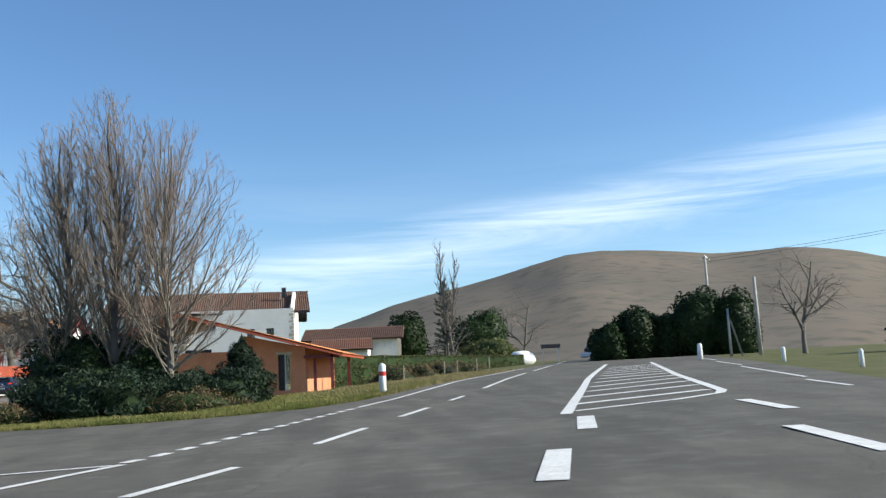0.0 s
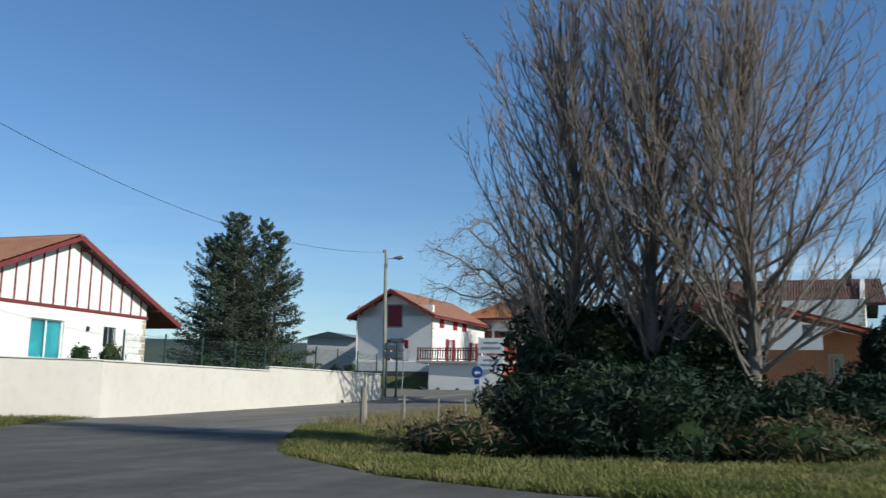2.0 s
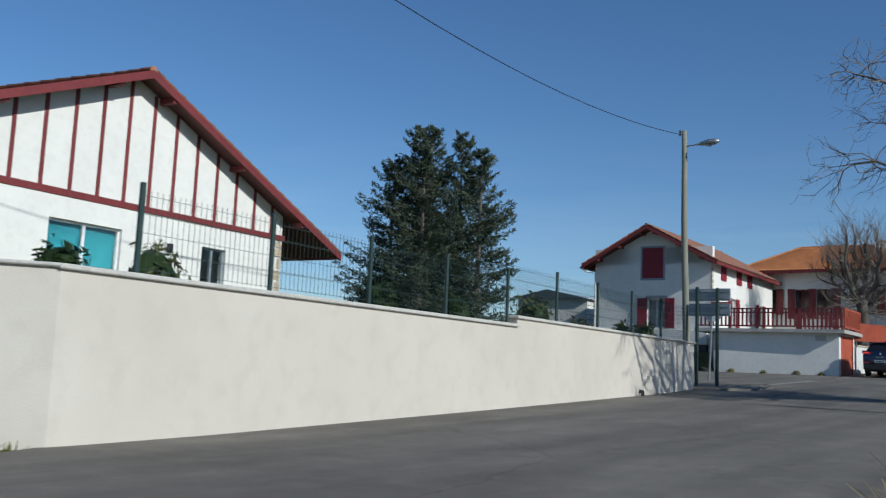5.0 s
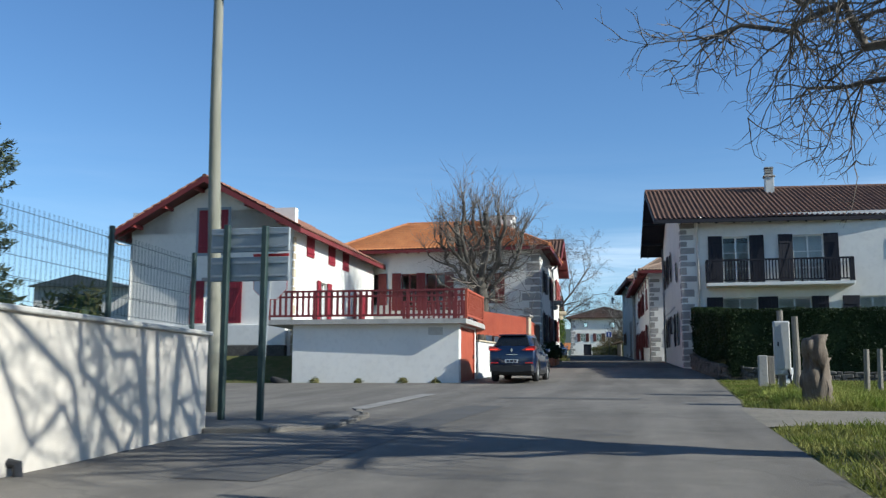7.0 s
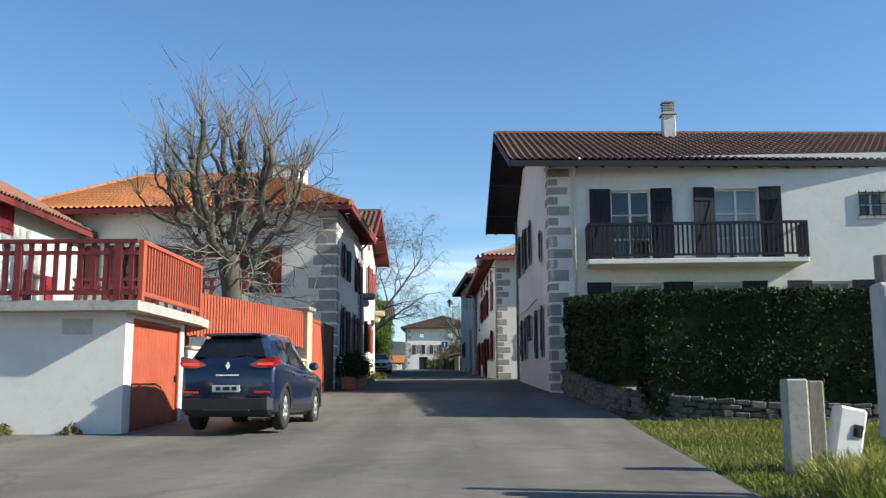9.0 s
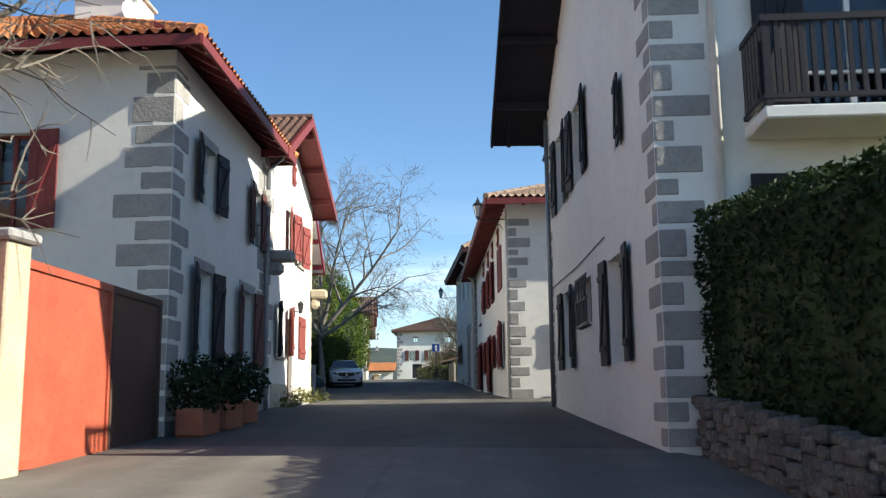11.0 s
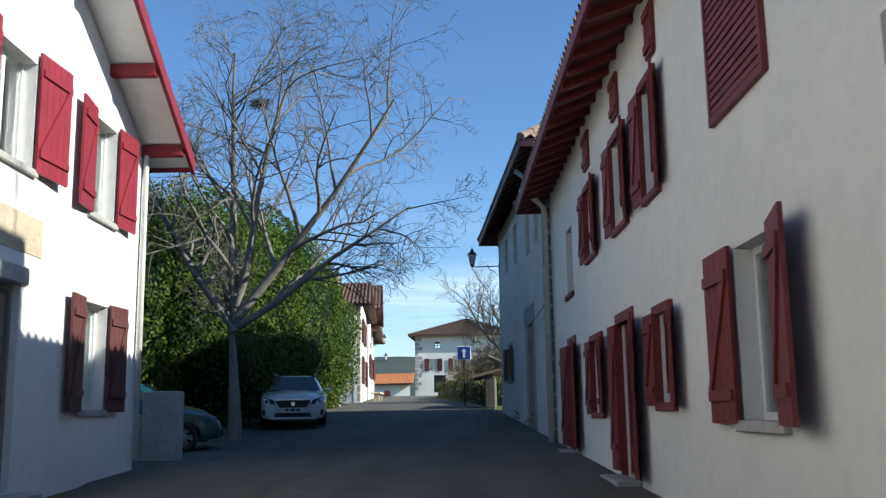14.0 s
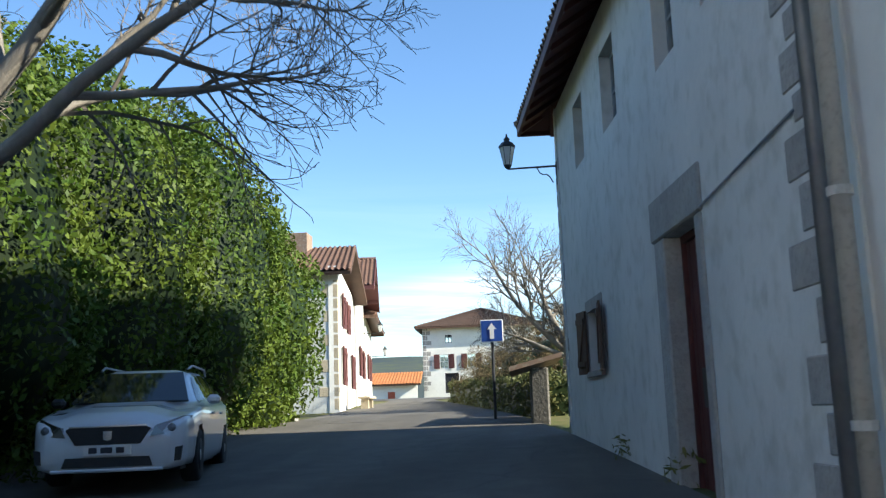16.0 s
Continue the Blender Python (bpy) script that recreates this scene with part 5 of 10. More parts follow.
door(gab, dm, d_o[1][0], d_o[1][1], 0.7, 2.95, BROWNWOOD)
shutter(gab, dm, d_o[1][0], 0.45, 1.95, 3.2, FADEDRED, 25, -1)
part("doorstep", Mesh().box(d_o[1][0] - 0.1, d_o[1][1] + 0.5, -0.4, 0, 0.3, 0.78, dm, bev=0.03), STONE, gab)
for k in (2, 3):
    window(gab, dm, *d_o[k], shut=FADEDRED, angles=(14, 14), width=0.5, sill=CONCRETE, bars=(2, 2), reveal=0.1)
closed_shutter(gab, dm, yD(101.3), yD(102.25), 1.98, 3.14, FADEDRED)
closed_shutter(gab, dm, yD(100.05), yD(100.42), 6.62, 7.2, FADEDRED)
quoins(gab, dm, 0.0, None, 0, 0.5, 6.6, STONE, rng, dir1=1, h=(0.38, 0.55), lengths=(0.62, 0.98))
quoins(old, om_e, ole, None, 0, 0.5, 6.3, STONE, rng, dir1=-1, h=(0.38, 0.55), lengths=(0.35, 0.6))
quoins(gab, dm, ldw, None, 0, 0.8, 6.2, STONE_WARM, rng, dir1=-1, h=(0.35, 0.5), lengths=(0.14, 0.26))
part("corbel", Mesh().box(ldw - 0.32, ldw + 0.01, -0.5, 0.0, 3.86, 4.12, dm, bev=0.05).box(ldw - 0.3, ldw - 0.01, -0.27, 0.0, 3.55, 3.87, dm, bev=0.1), STONE_WARM, gab, "rounded grey stone corbel")
part("corbel", Mesh().box(0.35, 0.78, -0.62, 0.0, 4.05, 4.32, dm, bev=0.06).box(0.38, 0.75, -0.36, 0.0, 3.75, 4.06, dm, bev=0.08), STONE, gab, "carved grey stone corbel")
for p0_, p1_ in ((1.0, d_o[1][0] - 0.12), (d_o[1][1] + 0.1, ldw)):
    part("plinth", Mesh().box(p0_, p1_, -0.03, 0.0, -0.2, 1.22, dm, bev=0.012), PLINTH, gab, "stained yellowish plaster plinth")
part("bare_patch", Mesh().lathe([(0.26, 0.0), (0.2, 0.006), (0.08, 0.008)], 11, dm @ pose(yD(100.72), -0.002, 4.3, 90, 0, 0) @ Matrix.Diagonal((0.6, 1.0, 1.0, 1.0))), PINKPATCH, gab, "patch of pinkish flaked plaster")
pipe(gab, [dm @ Vector((-0.12, -0.5, 6.5)), dm @ Vector((-0.12, -0.12, 6.1)), dm @ Vector((-0.12, -0.1, 1.2)), dm @ Vector((-0.12, -0.16, 0.5))], 0.06, ZINC)
part("hopper", Mesh().lathe([(0.06, 5.35), (0.13, 5.5), (0.15, 5.62)], 8, dm @ Matrix.Translation((-0.12, -0.1, 0))), PVCWHITE, gab, "pale rainwater hopper")
wl_ = part("wall_lamp", Mesh().lathe([(0.05, -0.16), (0.085, 0.08), (0.10, 0.09), (0.03, 0.17)], 6, dm @ Matrix.Translation((yD(100.68), -0.17, 3.32))), DARKMETAL, gab, "small dark wall lantern")
part("lamp_arm", Mesh().tube([dm @ Vector((yD(100.68), 0.0, 3.22)), dm @ Vector((yD(100.68), -0.12, 3.2)), dm @ Vector((yD(100.68), -0.17, 3.16))], [0.015] * 3, 5), DARKMETAL, wl_)

# ---------------------------------------------------------------- set-back gabled house (left)
HSE, HNE = (-18.85, 104.05), (-19.587, 114.07)
setb = thing("setback_house", "white house with crimson shutters and pale boarded eaves", "house", (*HSE, 0.8))
hm, lh = wallframe(HSE, HNE)
h_o = [(4.68, 5.78, 4.95, 6.42), (7.72, 8.72, 4.86, 6.34), (7.62, 8.62, 2.07, 3.58), (4.54, 5.68, 1.12, 3.52)]
h_top = lambda s: 6.42 + 0.5 * (lh - s)
hm, lh = wallpart(setb, HSE, HNE, 0.0, 6.3, h_o, gable=[(lh, 6.38), (4.6, h_top(4.6) - 0.04), (0.0, 6.85)])
wallpart(setb, HNE, (-29.6, 113.3), 0.0, 6.3, [])
wallpart(setb, (-28.0, 104.6), HSE, 0.0, 6.3, [])
hc = [hm @ Vector((a, b, h_top(a) + 0.1)) for a, b in ((lh + 0.45, -0.72), (lh + 0.45, 9.5), (4.6, 9.5), (4.6, -0.72))]
hs = [hm @ Vector((a, b, h_top(9.2 - a) + 0.1)) for a, b in ((0.65, 9.5), (0.65, -0.72), (4.6, -0.72), (4.6, 9.5))]
for cs in (hc, hs):
    slab(setb, cs, 0.10, WHITEPAINT)
    tiles(setb, cs, TILE_BROWN)
board(setb, hc[0], hc[3], 0.06, 0.24, CRIMSON, "bargeboard", -0.03)
board(setb, hc[0], hc[1], 0.05, 0.18, CRIMSON, "fascia", -0.02)
for k in range(4):
    a = lh - 0.08 - 1.62 * k
    part("purlin", Mesh().box(a - 0.08, a + 0.08, -0.68, 0.0, h_top(a) - 0.19, h_top(a) - 0.01, hm), CRIMSON, setb)
for k, (a, b, z0, z1) in enumerate(h_o):
    if k == 3:
        door(setb, hm, a, b, z0, z1, OLDWOOD)
    else:
        window(setb, hm, a, b, z0, z1, shut=CRIMSON if k != 2 else BROWNRED, angles=(6, 5), width=(0.8, 0.68, 0.62, 0)[k], sill=CONCRETE, bars=(2, 1))
part("door_lintel", Mesh().box(4.4, 5.82, -0.05, 0.05, 3.52, 3.74, hm, bev=0.02), CONCRETE, setb, "pale stone door lintel")
part("step", Mesh().box(4.3, 5.9, -0.32, 0.0, 0.9, 1.12, hm, bev=0.02), CONCRETE, setb)
part("plaque", Mesh().box(4.14, 6.2, -0.012, 0.02, 3.92, 4.38, hm), STONE_WARM, setb, "plain sandstone block set in the plaster")
pipe(setb, [hm @ Vector((lh - 0.12, -0.08, 6.28)), hm @ Vector((lh - 0.1, -0.08, 6.0)), hm @ Vector((lh - 0.1, -0.08, 1.3))], 0.045, PVCWHITE)

# ---------------------------------------------------------------- white house with the terrace (left)
TSW, TSE, TNE, TNW = (-33.9, 77.45), (-26.3, 77.5), (-26.38, 89.9), (-33.98, 89.85)
ter = thing("terrace_house", "white gabled house with crimson shutters and a long tiled roof", "house", (*TSE, -0.4))
t_s = [(3.2, 4.55, 4.87, 6.75), (3.55, 4.7, 1.85, 3.62)]
tm_s, lts = wallpart(ter, TSW, TSE, -1.0, 5.75, t_s, gable=[(7.6, 5.9), (3.75, 7.85), (0, 5.9)])
t_e = [(3.4, 4.4, 1.7, 3.9), (9.0, 10.0, 1.7, 3.9)]
tm_e, lte = wallpart(ter, TSE, TNE, -1.0, 5.75, t_e)
wallpart(ter, TNE, TNW, -1.0, 5.75, [], gable=[(7.6, 5.9), (3.8, 7.85), (0, 5.9)])
wallpart(ter, TNW, TSW, -1.0, 5.75, [])
gable_roof(ter, tm_s, lts, 12.4, 3.75, 6.0, 8.05, 0.55, 0.85, TILE_RED, REDWOOD, boards=BROWNRED, nraft=16)
fr = Mesh()
pierced(fr, tm_s @ Matrix.Translation((3.08, -0.025, 0)), 1.59, 4.75, 6.87, 0.055, [(0.12, 1.47, 4.87, 6.75)])
part("window_surround", fr, SIGNBACK, ter, "grey stone window surround")
closed_shutter(ter, tm_s, 3.2, 4.55, 4.87, 6.75, CRIMSON)
window(ter, tm_s, 3.55, 4.7, 1.85, 3.62, shut=CRIMSON, angles=(4, 4), width=0.62, bars=(2, 1), surround=STONE, curtain=CURTAIN)
for y0 in (79.0, 82.0, 84.2):
    closed_shutter(ter, tm_e, y0 - TSE[1], y0 - TSE[1] + 0.95, 4.85, 5.95, CRIMSON)
for a, b, z0, z1 in t_e:
    window(ter, tm_e, a, b, z0, z1, shut=CRIMSON, angles=(4, 4), width=0.5)
quoins(ter, tm_e, 0.0, None, 0, -0.6, 5.5, STONE_WARM, rng, dir1=1, h=(0.3, 0.45), lengths=(0.14, 0.24))
gutter(ter, tm_s @ Vector((-0.62, -0.85, 5.55)), tm_s @ Vector((-0.62, 13.2, 5.55)))
pipe(ter, [tm_s @ Vector((-0.6, -0.7, 5.5)), tm_s @ Vector((-0.5, -0.2, 5.35)), tm_s @ Vector((0.05, -0.06, 5.25)), tm_s @ Vector((0.05, -0.06, -0.5))], 0.05, PVCWHITE)

part("plinth", Mesh().box(-0.2, 7.4, -0.28, 0.0, 0.87, 1.74, tm_s, bev=0.02), PLASTER, ter, "white plastered ledge")
part("stone_footing", Mesh().box(-0.2, 7.4, -0.34, 0.0, -0.9, 0.868, tm_s, bev=0.03), RUBBLE, ter, "rough stone footing")
bank = Mesh()
bk = [(-34.2, 76.72), (-25.0, 77.1), (-24.97, 74.3), (-25.2, 74.15), (-34.2, 73.8)]
bank.add([(x, y, 0.42 if y > 76 else land(x, y)) for x, y in bk] + [(x, y, land(x, y) - 0.3) for x, y in bk], [(0, 4, 3, 2, 1), (5, 6, 7, 8, 9)] + [(i, (i + 1) % 5, (i + 1) % 5 + 5, i + 5) for i in range(5)])
solo("grass_bank", bank, GRASS, "short steep grass bank below a white house", "bank", kind="structure")

# the raised terrace in front of it: wall, slab, railing
KSW, KSE = (-24.95, 74.1), (-18.55, 74.35)
plat = thing("terrace", "white rendered garage base with a red timber railed terrace on top", "terrace", (*KSE, -0.72))
km, kl = wallpart(plat, KSW, KSE, -1.3, 1.5, [], PLASTER, 0.3)
ke, kle = wallpart(plat, KSE, (-18.45, 77.4), -1.3, 1.5, [(0.35, 2.85, -0.75, 1.42)], PLASTER, 0.3)
wallpart(plat, (-26.2, 77.3), KSW, -1.3, 1.5, [], PLASTER, 0.3)
dk = Mesh().add([(-26.0, 73.75, 1.5), (-18.2, 73.95, 1.5), (-18.15, 77.5, 1.5), (-18.6, 81.5, 1.5), (-26.3, 81.5, 1.5), (-26.0, 73.75, 1.68), (-18.2, 73.95, 1.68), (-18.15, 77.5, 1.68), (-18.6, 81.5, 1.68), (-26.3, 81.5, 1.68)], [(4, 3, 2, 1, 0), (5, 6, 7, 8, 9), (0, 1, 6, 5), (1, 2, 7, 6), (2, 3, 8, 7), (3, 4, 9, 8), (4, 0, 5, 9)])
part("deck", dk, CONCRETE, plat, "weathered concrete terrace slab")
door(plat, ke, 0.35, 2.85, -0.72, 1.42, REDORANGE, reveal=0.06, name="garage_door")


def railing(root, p0, p1, z, n, h=1.1, w=0.09, material=REDWOOD):
    m, ln = wallframe(p0, p1, z)
    part("handrail", Mesh().box(0, ln, -0.05, 0.05, h - 0.07, h, m), material, root)
    part("bottom_rail", Mesh().box(0, ln, -0.03, 0.03, 0.10, 0.18, m), material, root)
    if w > 0.07:
        part("bottom_rail", Mesh().box(0, ln, -0.03, 0.03, h - 0.28, h - 0.21, m), material, root)
    for i in range(n):
        s = ln * (i + 0.5) / n
        post = i % 8 == 0 if w > 0.07 else i in (0, n - 1)
        ww = 0.12 if post else w
        part("baluster", Mesh().box(s - ww / 2, s + ww / 2, -0.045 if post else -0.02, 0.045 if post else 0.02, 0.0 if post else 0.12, h - 0.02, m), material, root)


railing(plat, (-25.95, 73.8), (-18.25, 73.98), 1.68, 34)
railing(plat, (-22.4, 80.7), (-18.8, 80.9), 1.85, 16)
part("wall_plate", Mesh().box(kl - 1.15, kl - 0.6, -0.02, 0.0, 1.1, 1.38, km, bev=0.005), COPING, plat, "small grey plate on the wall")
# east railing coloured lighter orange than the south one, for the sun on it
railing(plat, (-18.22, 74.05), (-18.2, 77.62), 1.68, 24, w=0.06, material=REDORANGE)


# ---------------------------------------------------------------- long white garden wall with coping and mesh fence
W0, WC, WE = (-27.5, 16.5), (-17.35, 29.45), (-18.62, 53.9)
lw = thing("garden_wall", "long cream rendered retaining wall with stone coping and mesh fence", "garden wall", (*WC, -2.3))
leg_m, leg_l = wallpart(lw, W0, WC, -3.2, -0.14, [], RENDERWALL, 0.25)
ym, ywl = wallframe(WC, WE)
ystep = 11.7
me = Mesh().box(0.0, ystep, 0, 0.25, -3.2, -0.16, ym)
part("wall", me, RENDERWALL, lw)
part("wall", Mesh().box(ystep, ywl, 0, 0.25, -3.2, 0.03, ym), RENDERWALL, lw)
part("coping", Mesh().box(-0.05, ystep - 0.01, -0.06, 0.3, -0.16, -0.09, ym, bev=0.015), COPING, lw)
part("coping", Mesh().box(ystep - 0.06, ywl + 0.06, -0.06, 0.3, 0.03, 0.10, ym, bev=0.015), COPING, lw)
part("coping", Mesh().box(0, leg_l, -0.06, 0.3, -0.14, -0.09, leg_m, bev=0.015), COPING, lw)
for s in (15.0, 19.4):
    part("drain_pipe", Mesh().tube([ym @ Vector((s, 0.05, -1.55 if s > 18 else -1.9)), ym @ Vector((s, -0.1, -1.57 if s > 18 else -1.92)), ym @ Vector((s, -0.12, -1.75 if s > 18 else -1.95))], [0.06, 0.06, 0.055], 8), DARKMETAL, lw)
zt = lambda s: -0.09 if s < ystep else 0.10
posts = [1.2, 3.75, 6.3, 8.85, 11.42, 13.95, 16.5, 19.0, 21.5, 24.1]
for s in posts:
    part("fence_post", Mesh().box(s - 0.035, s + 0.035, 0.09, 0.15, zt(s), zt(s) + 1.22, ym, bev=0.008), GREENMETAL, lw)
for a, b in zip(posts, posts[1:]):
    pn = Mesh()
    z0 = max(zt(a), zt(b)) + 0.05
    for k in range(int((b - a) / 0.10)):
        pn.box(a + 0.05 + k * 0.10, a + 0.055 + k * 0.10, 0.118, 0.123, z0, z0 + 1.08, ym)
    for z in (0.02, 0.25, 0.27, 0.5, 0.75, 0.77, 1.0):
        pn.box(a + 0.04, b - 0.04, 0.112, 0.117, z0 + z, z0 + z + 0.006, ym)
    part("mesh_panel", pn, GREENMETAL, lw, kind="stuff")
part("letter_box", Mesh().box(leg_l - 12.4, leg_l - 11.9, -0.16, 0, -1.2, -0.45, leg_m, bev=0.02), WHITEPAINT, lw, "white meter box set on the wall")
# the raised garden behind it
gd = Mesh()
gpts = [(-27.7, 16.9), (-17.58, 29.7), (-18.85, 53.8), (-26.5, 56.4), (-60, 62), (-60, 20)]
gd.add([(x, y, -0.28) for x, y in gpts], [(0, 1, 2, 3, 4, 5)])
gd.add([(x, y, -0.28) for x, y in gpts] + [(x, y, -3.5) for x, y in gpts], [(i, (i + 1) % 6, (i + 1) % 6 + 6, i + 6) for i in range(6)])
solo("garden", gd, GRASS, "raised lawn behind the rendered wall", "garden", kind="structure")

# ---------------------------------------------------------------- half-timbered bungalow (left)
bun = thing("half_timbered_house", "white bungalow with a red timbered gable and broad brown tiled roof", "house", (-29.4, 39.0, -0.28))
CS, CN = (-29.4, 34.3), (-29.4, 45.05)
c_o = [(2.45, 4.6, 0.25, 2.26), (7.4, 8.35, 1.05, 2.2)]
cm, lcw = wallpart(bun, CS, CN, -0.4, 2.9, c_o, PLASTER, 0.3)
gz = lambda y: 6.62 - 0.445 * abs(y - 39.0)
part("gable", Mesh().prism([(0, 2.9), (lcw, 2.9), (lcw, gz(45.05)), (4.7, 6.62), (0, gz(34.3))], 0.02, 0.3, cm), PLASTER, bun)
part("beam", Mesh().box(-0.1, lcw + 0.1, -0.03, 0.06, 2.86, 3.04, cm), REDWOOD, bun)
for k in range(13):
    s = 0.5 + k * 0.81
    part("stud", Mesh().box(s - 0.05, s + 0.05, -0.012, 0.05, 3.04, gz(34.3 + s) - 0.05, cm), REDWOOD, bun)
window(bun, cm, 2.45, 4.6, 0.25, 2.26, bars=(2, 1), reveal=0.1, curtain=TEAL, frame=WHITEPAINT)
window(bun, cm, 7.4, 8.35, 1.05, 2.2, bars=(2, 1), reveal=0.1, frame=SIGNBACK)
quoins(bun, cm, 0.0, None, 0, -0.3, 4.6, STONE_WARM, rng, dir1=1, h=(0.3, 0.42), lengths=(0.28, 0.5))
quoins(bun, cm, lcw, None, 0, -0.3, 2.8, STONE_WARM, rng, dir1=-1, h=(0.3, 0.42), lengths=(0.28, 0.45))
wallpart(bun, (-50.0, 34.3), CS, -0.4, 2.9, [(13.5, 15.8, -0.2, 2.05), (4, 6, -0.2, 2.05)], PLASTER, 0.3)
wallpart(bun, CN, (-50.0, 45.05), -0.4, 2.9, [], PLASTER, 0.3)
wallpart(bun, (-50.0, 45.05), (-50.0, 34.3), -0.4, 4.2, [], PLASTER, 0.3)
pm, pl_ = wallframe((-50.0, 34.3), CS)
for a, b in ((13.5, 15.8), (4, 6)):
    window(bun, pm, a, b, -0.2, 2.05, bars=(2, 1), frame=DARKMETAL)
fullm, _ = wallframe((-29.4, 30.6), (-29.4, 46.6))
gable_roof(bun, fullm, 16.0, 21.0, 8.4, 3.05, 6.75, 0.75, 0.62, TILE_TERRA, REDWOOD, boards=BROWNRED, wave=0.24, fine=4, nraft=0)
for x in (-29.6, -36.0, -43.0):
    part("porch_pillar", Mesh().box(x - 0.3, x + 0.3, 30.3, 30.85, -0.4, 2.75, None, bev=0.03), STONE_WARM, bun)
part("porch_beam", Mesh().box(-29.75, -29.5, 30.4, 34.3, 2.35, 2.62), REDWOOD, bun)
part("porch_beam", Mesh().box(-49.8, -29.4, 30.45, 30.7, 2.7, 2.95), REDWOOD, bun)
part("porch_post", Mesh().box(-29.78, -29.5, 34.0, 34.25, 2.35, 4.3), REDWOOD, bun)
part("brace", Mesh().tube([(-29.63, 33.2, 2.6), (-29.63, 34.1, 3.7)], [0.09, 0.09], 4), REDWOOD, bun)
part("flue", Mesh().lathe([(0.09, 6.0), (0.09, 6.75), (0.14, 6.78), (0.14, 6.95), (0.05, 7.0)], 10, Matrix.Translation((-32.5, 36.8, -0.3))), GALV, bun)
part("wall_light", Mesh().box(6.1, 6.25, -0.14, 0, 1.85, 2.1, cm, bev=0.02), DARKMETAL, bun)


# the bungalow stands a little askew to the wall
turn_at = Matrix.Translation((-29.4, 39.0, 0))
bun.matrix_basis = turn_at @ Matrix.Rotation(radians(4.5), 4, "Z") @ Matrix.Diagonal((1.0, 1.09, 1.0, 1.0)) @ turn_at.inverted() @ bun.matrix_basis


# ---------------------------------------------------------------- street lamps, wire and signs
def street_lamp(base, top, arm, label, box=False, rise=0.0):
    r = thing("street_lamp", label, "street lamp", base, group="wooden street lamps")
    b, t = Vector(base), Vector(top)
    part("pole", Mesh().tube([b + (t - b) * k / 8 + Vector((0.02 * math.sin(k), 0, 0)) for k in range(9)], [0.15 - 0.055 * k / 8 for k in range(9)], 12), POLEWOOD, r, smooth=True)
    o = Vector(arm)
    end = t - Vector((0, 0, 0.60 - rise)) + o * 0.8
    part("arm", Mesh().tube([t - Vector((0, 0, 0.62 - rise * 0.3)), t - Vector((0, 0, 0.62 - rise * 0.75)) + o * 0.45, end], [0.028] * 3, 6), GALV, r)
    hm_ = look(tuple(end - o * 0.05), tuple(end + o * 1.2 + Vector((0, 0, 0.05 + rise * 0.35))))
    head = Mesh().add([], [])
    v, f = [], []
    prof = [(0.0, 0.05, 0.04), (0.14, 0.11, 0.08), (0.40, 0.16, 0.13), (0.68, 0.14, 0.12), (0.84, 0.05, 0.04)]
    for d, w, h in prof:
        for k in range(10):
            a = 2 * math.pi * k / 10
            v.append(tuple(hm_ @ Vector((w * math.cos(a), h * math.sin(a), -d))))
    for i in range(len(prof) - 1):
        f += [(i * 10 + k, i * 10 + (k + 1) % 10, (i + 1) * 10 + (k + 1) % 10, (i + 1) * 10 + k) for k in range(10)]
    f += [tuple(range(10)), tuple(40 + k for k in range(10))]
    hd = part("lamp_head", head.add(v, f), GALV, r, "grey streamlined lamp head", smooth=True)
    part("lamp_lens", Mesh().lathe([(0.09, 0.0), (0.07, -0.05), (0.0, -0.06)], 10, Matrix.Translation(end + o * 0.5 + Vector((0, 0, rise * 0.15 - 0.08)))), glass_lamp, hd)
    part("insulator", Mesh().lathe([(0.03, -0.12), (0.05, -0.06), (0.03, 0.0), (0.05, 0.06), (0.02, 0.1)], 8, Matrix.Translation(t - Vector((0.1, 0.12, 0.1)))), DARKMETAL, r)
    if box:
        q = b + (t - b) * 0.14
        part("junction_box", Mesh().box(-0.12, 0.12, -0.26, -0.12, -0.35, 0.35, Matrix.Translation(q + Vector((0.2, 0.1, 0.2))) @ Matrix.Rotation(radians(35), 4, "Z"), bev=0.02), DARKMETAL, r, "black cable box")
    return r


L1, L1T = (-18.85, 23.2, -2.4), (-19.85, 23.75, 9.1)
L2, L2T = (-20.2, 57.4, -1.3), (-20.42, 57.4, 8.4)
street_lamp(L1, L1T, (0.85, 0.12, 0), "leaning treated wood pole with a grey street lamp", True, 0.72)
street_lamp(L2, L2T, (0.8, -0.05, 0), "weathered wooden pole with a grey street lamp")


def cable(p, q, sag, r=0.012):
    p, q = Vector(p), Vector(q)
    return Mesh().tube([p + (q - p) * t + Vector((0, 0, -4 * sag * t * (1 - t))) for t in [k / 20 for k in range(21)]], [r] * 21, 4)


solo("overhead_cable", cable((-19.85, 23.75, 8.85), (-20.49, 57.4, 8.25), 1.5, 0.013), DARKMETAL, "thin black cable slung between two street lamps", "cable")
solo("overhead_cable", cable((-19.85, 23.75, 8.85), (-31.0, -14.0, 9.5), 1.2, 0.013), DARKMETAL, "thin black cable running on from the leaning lamp", "cable")

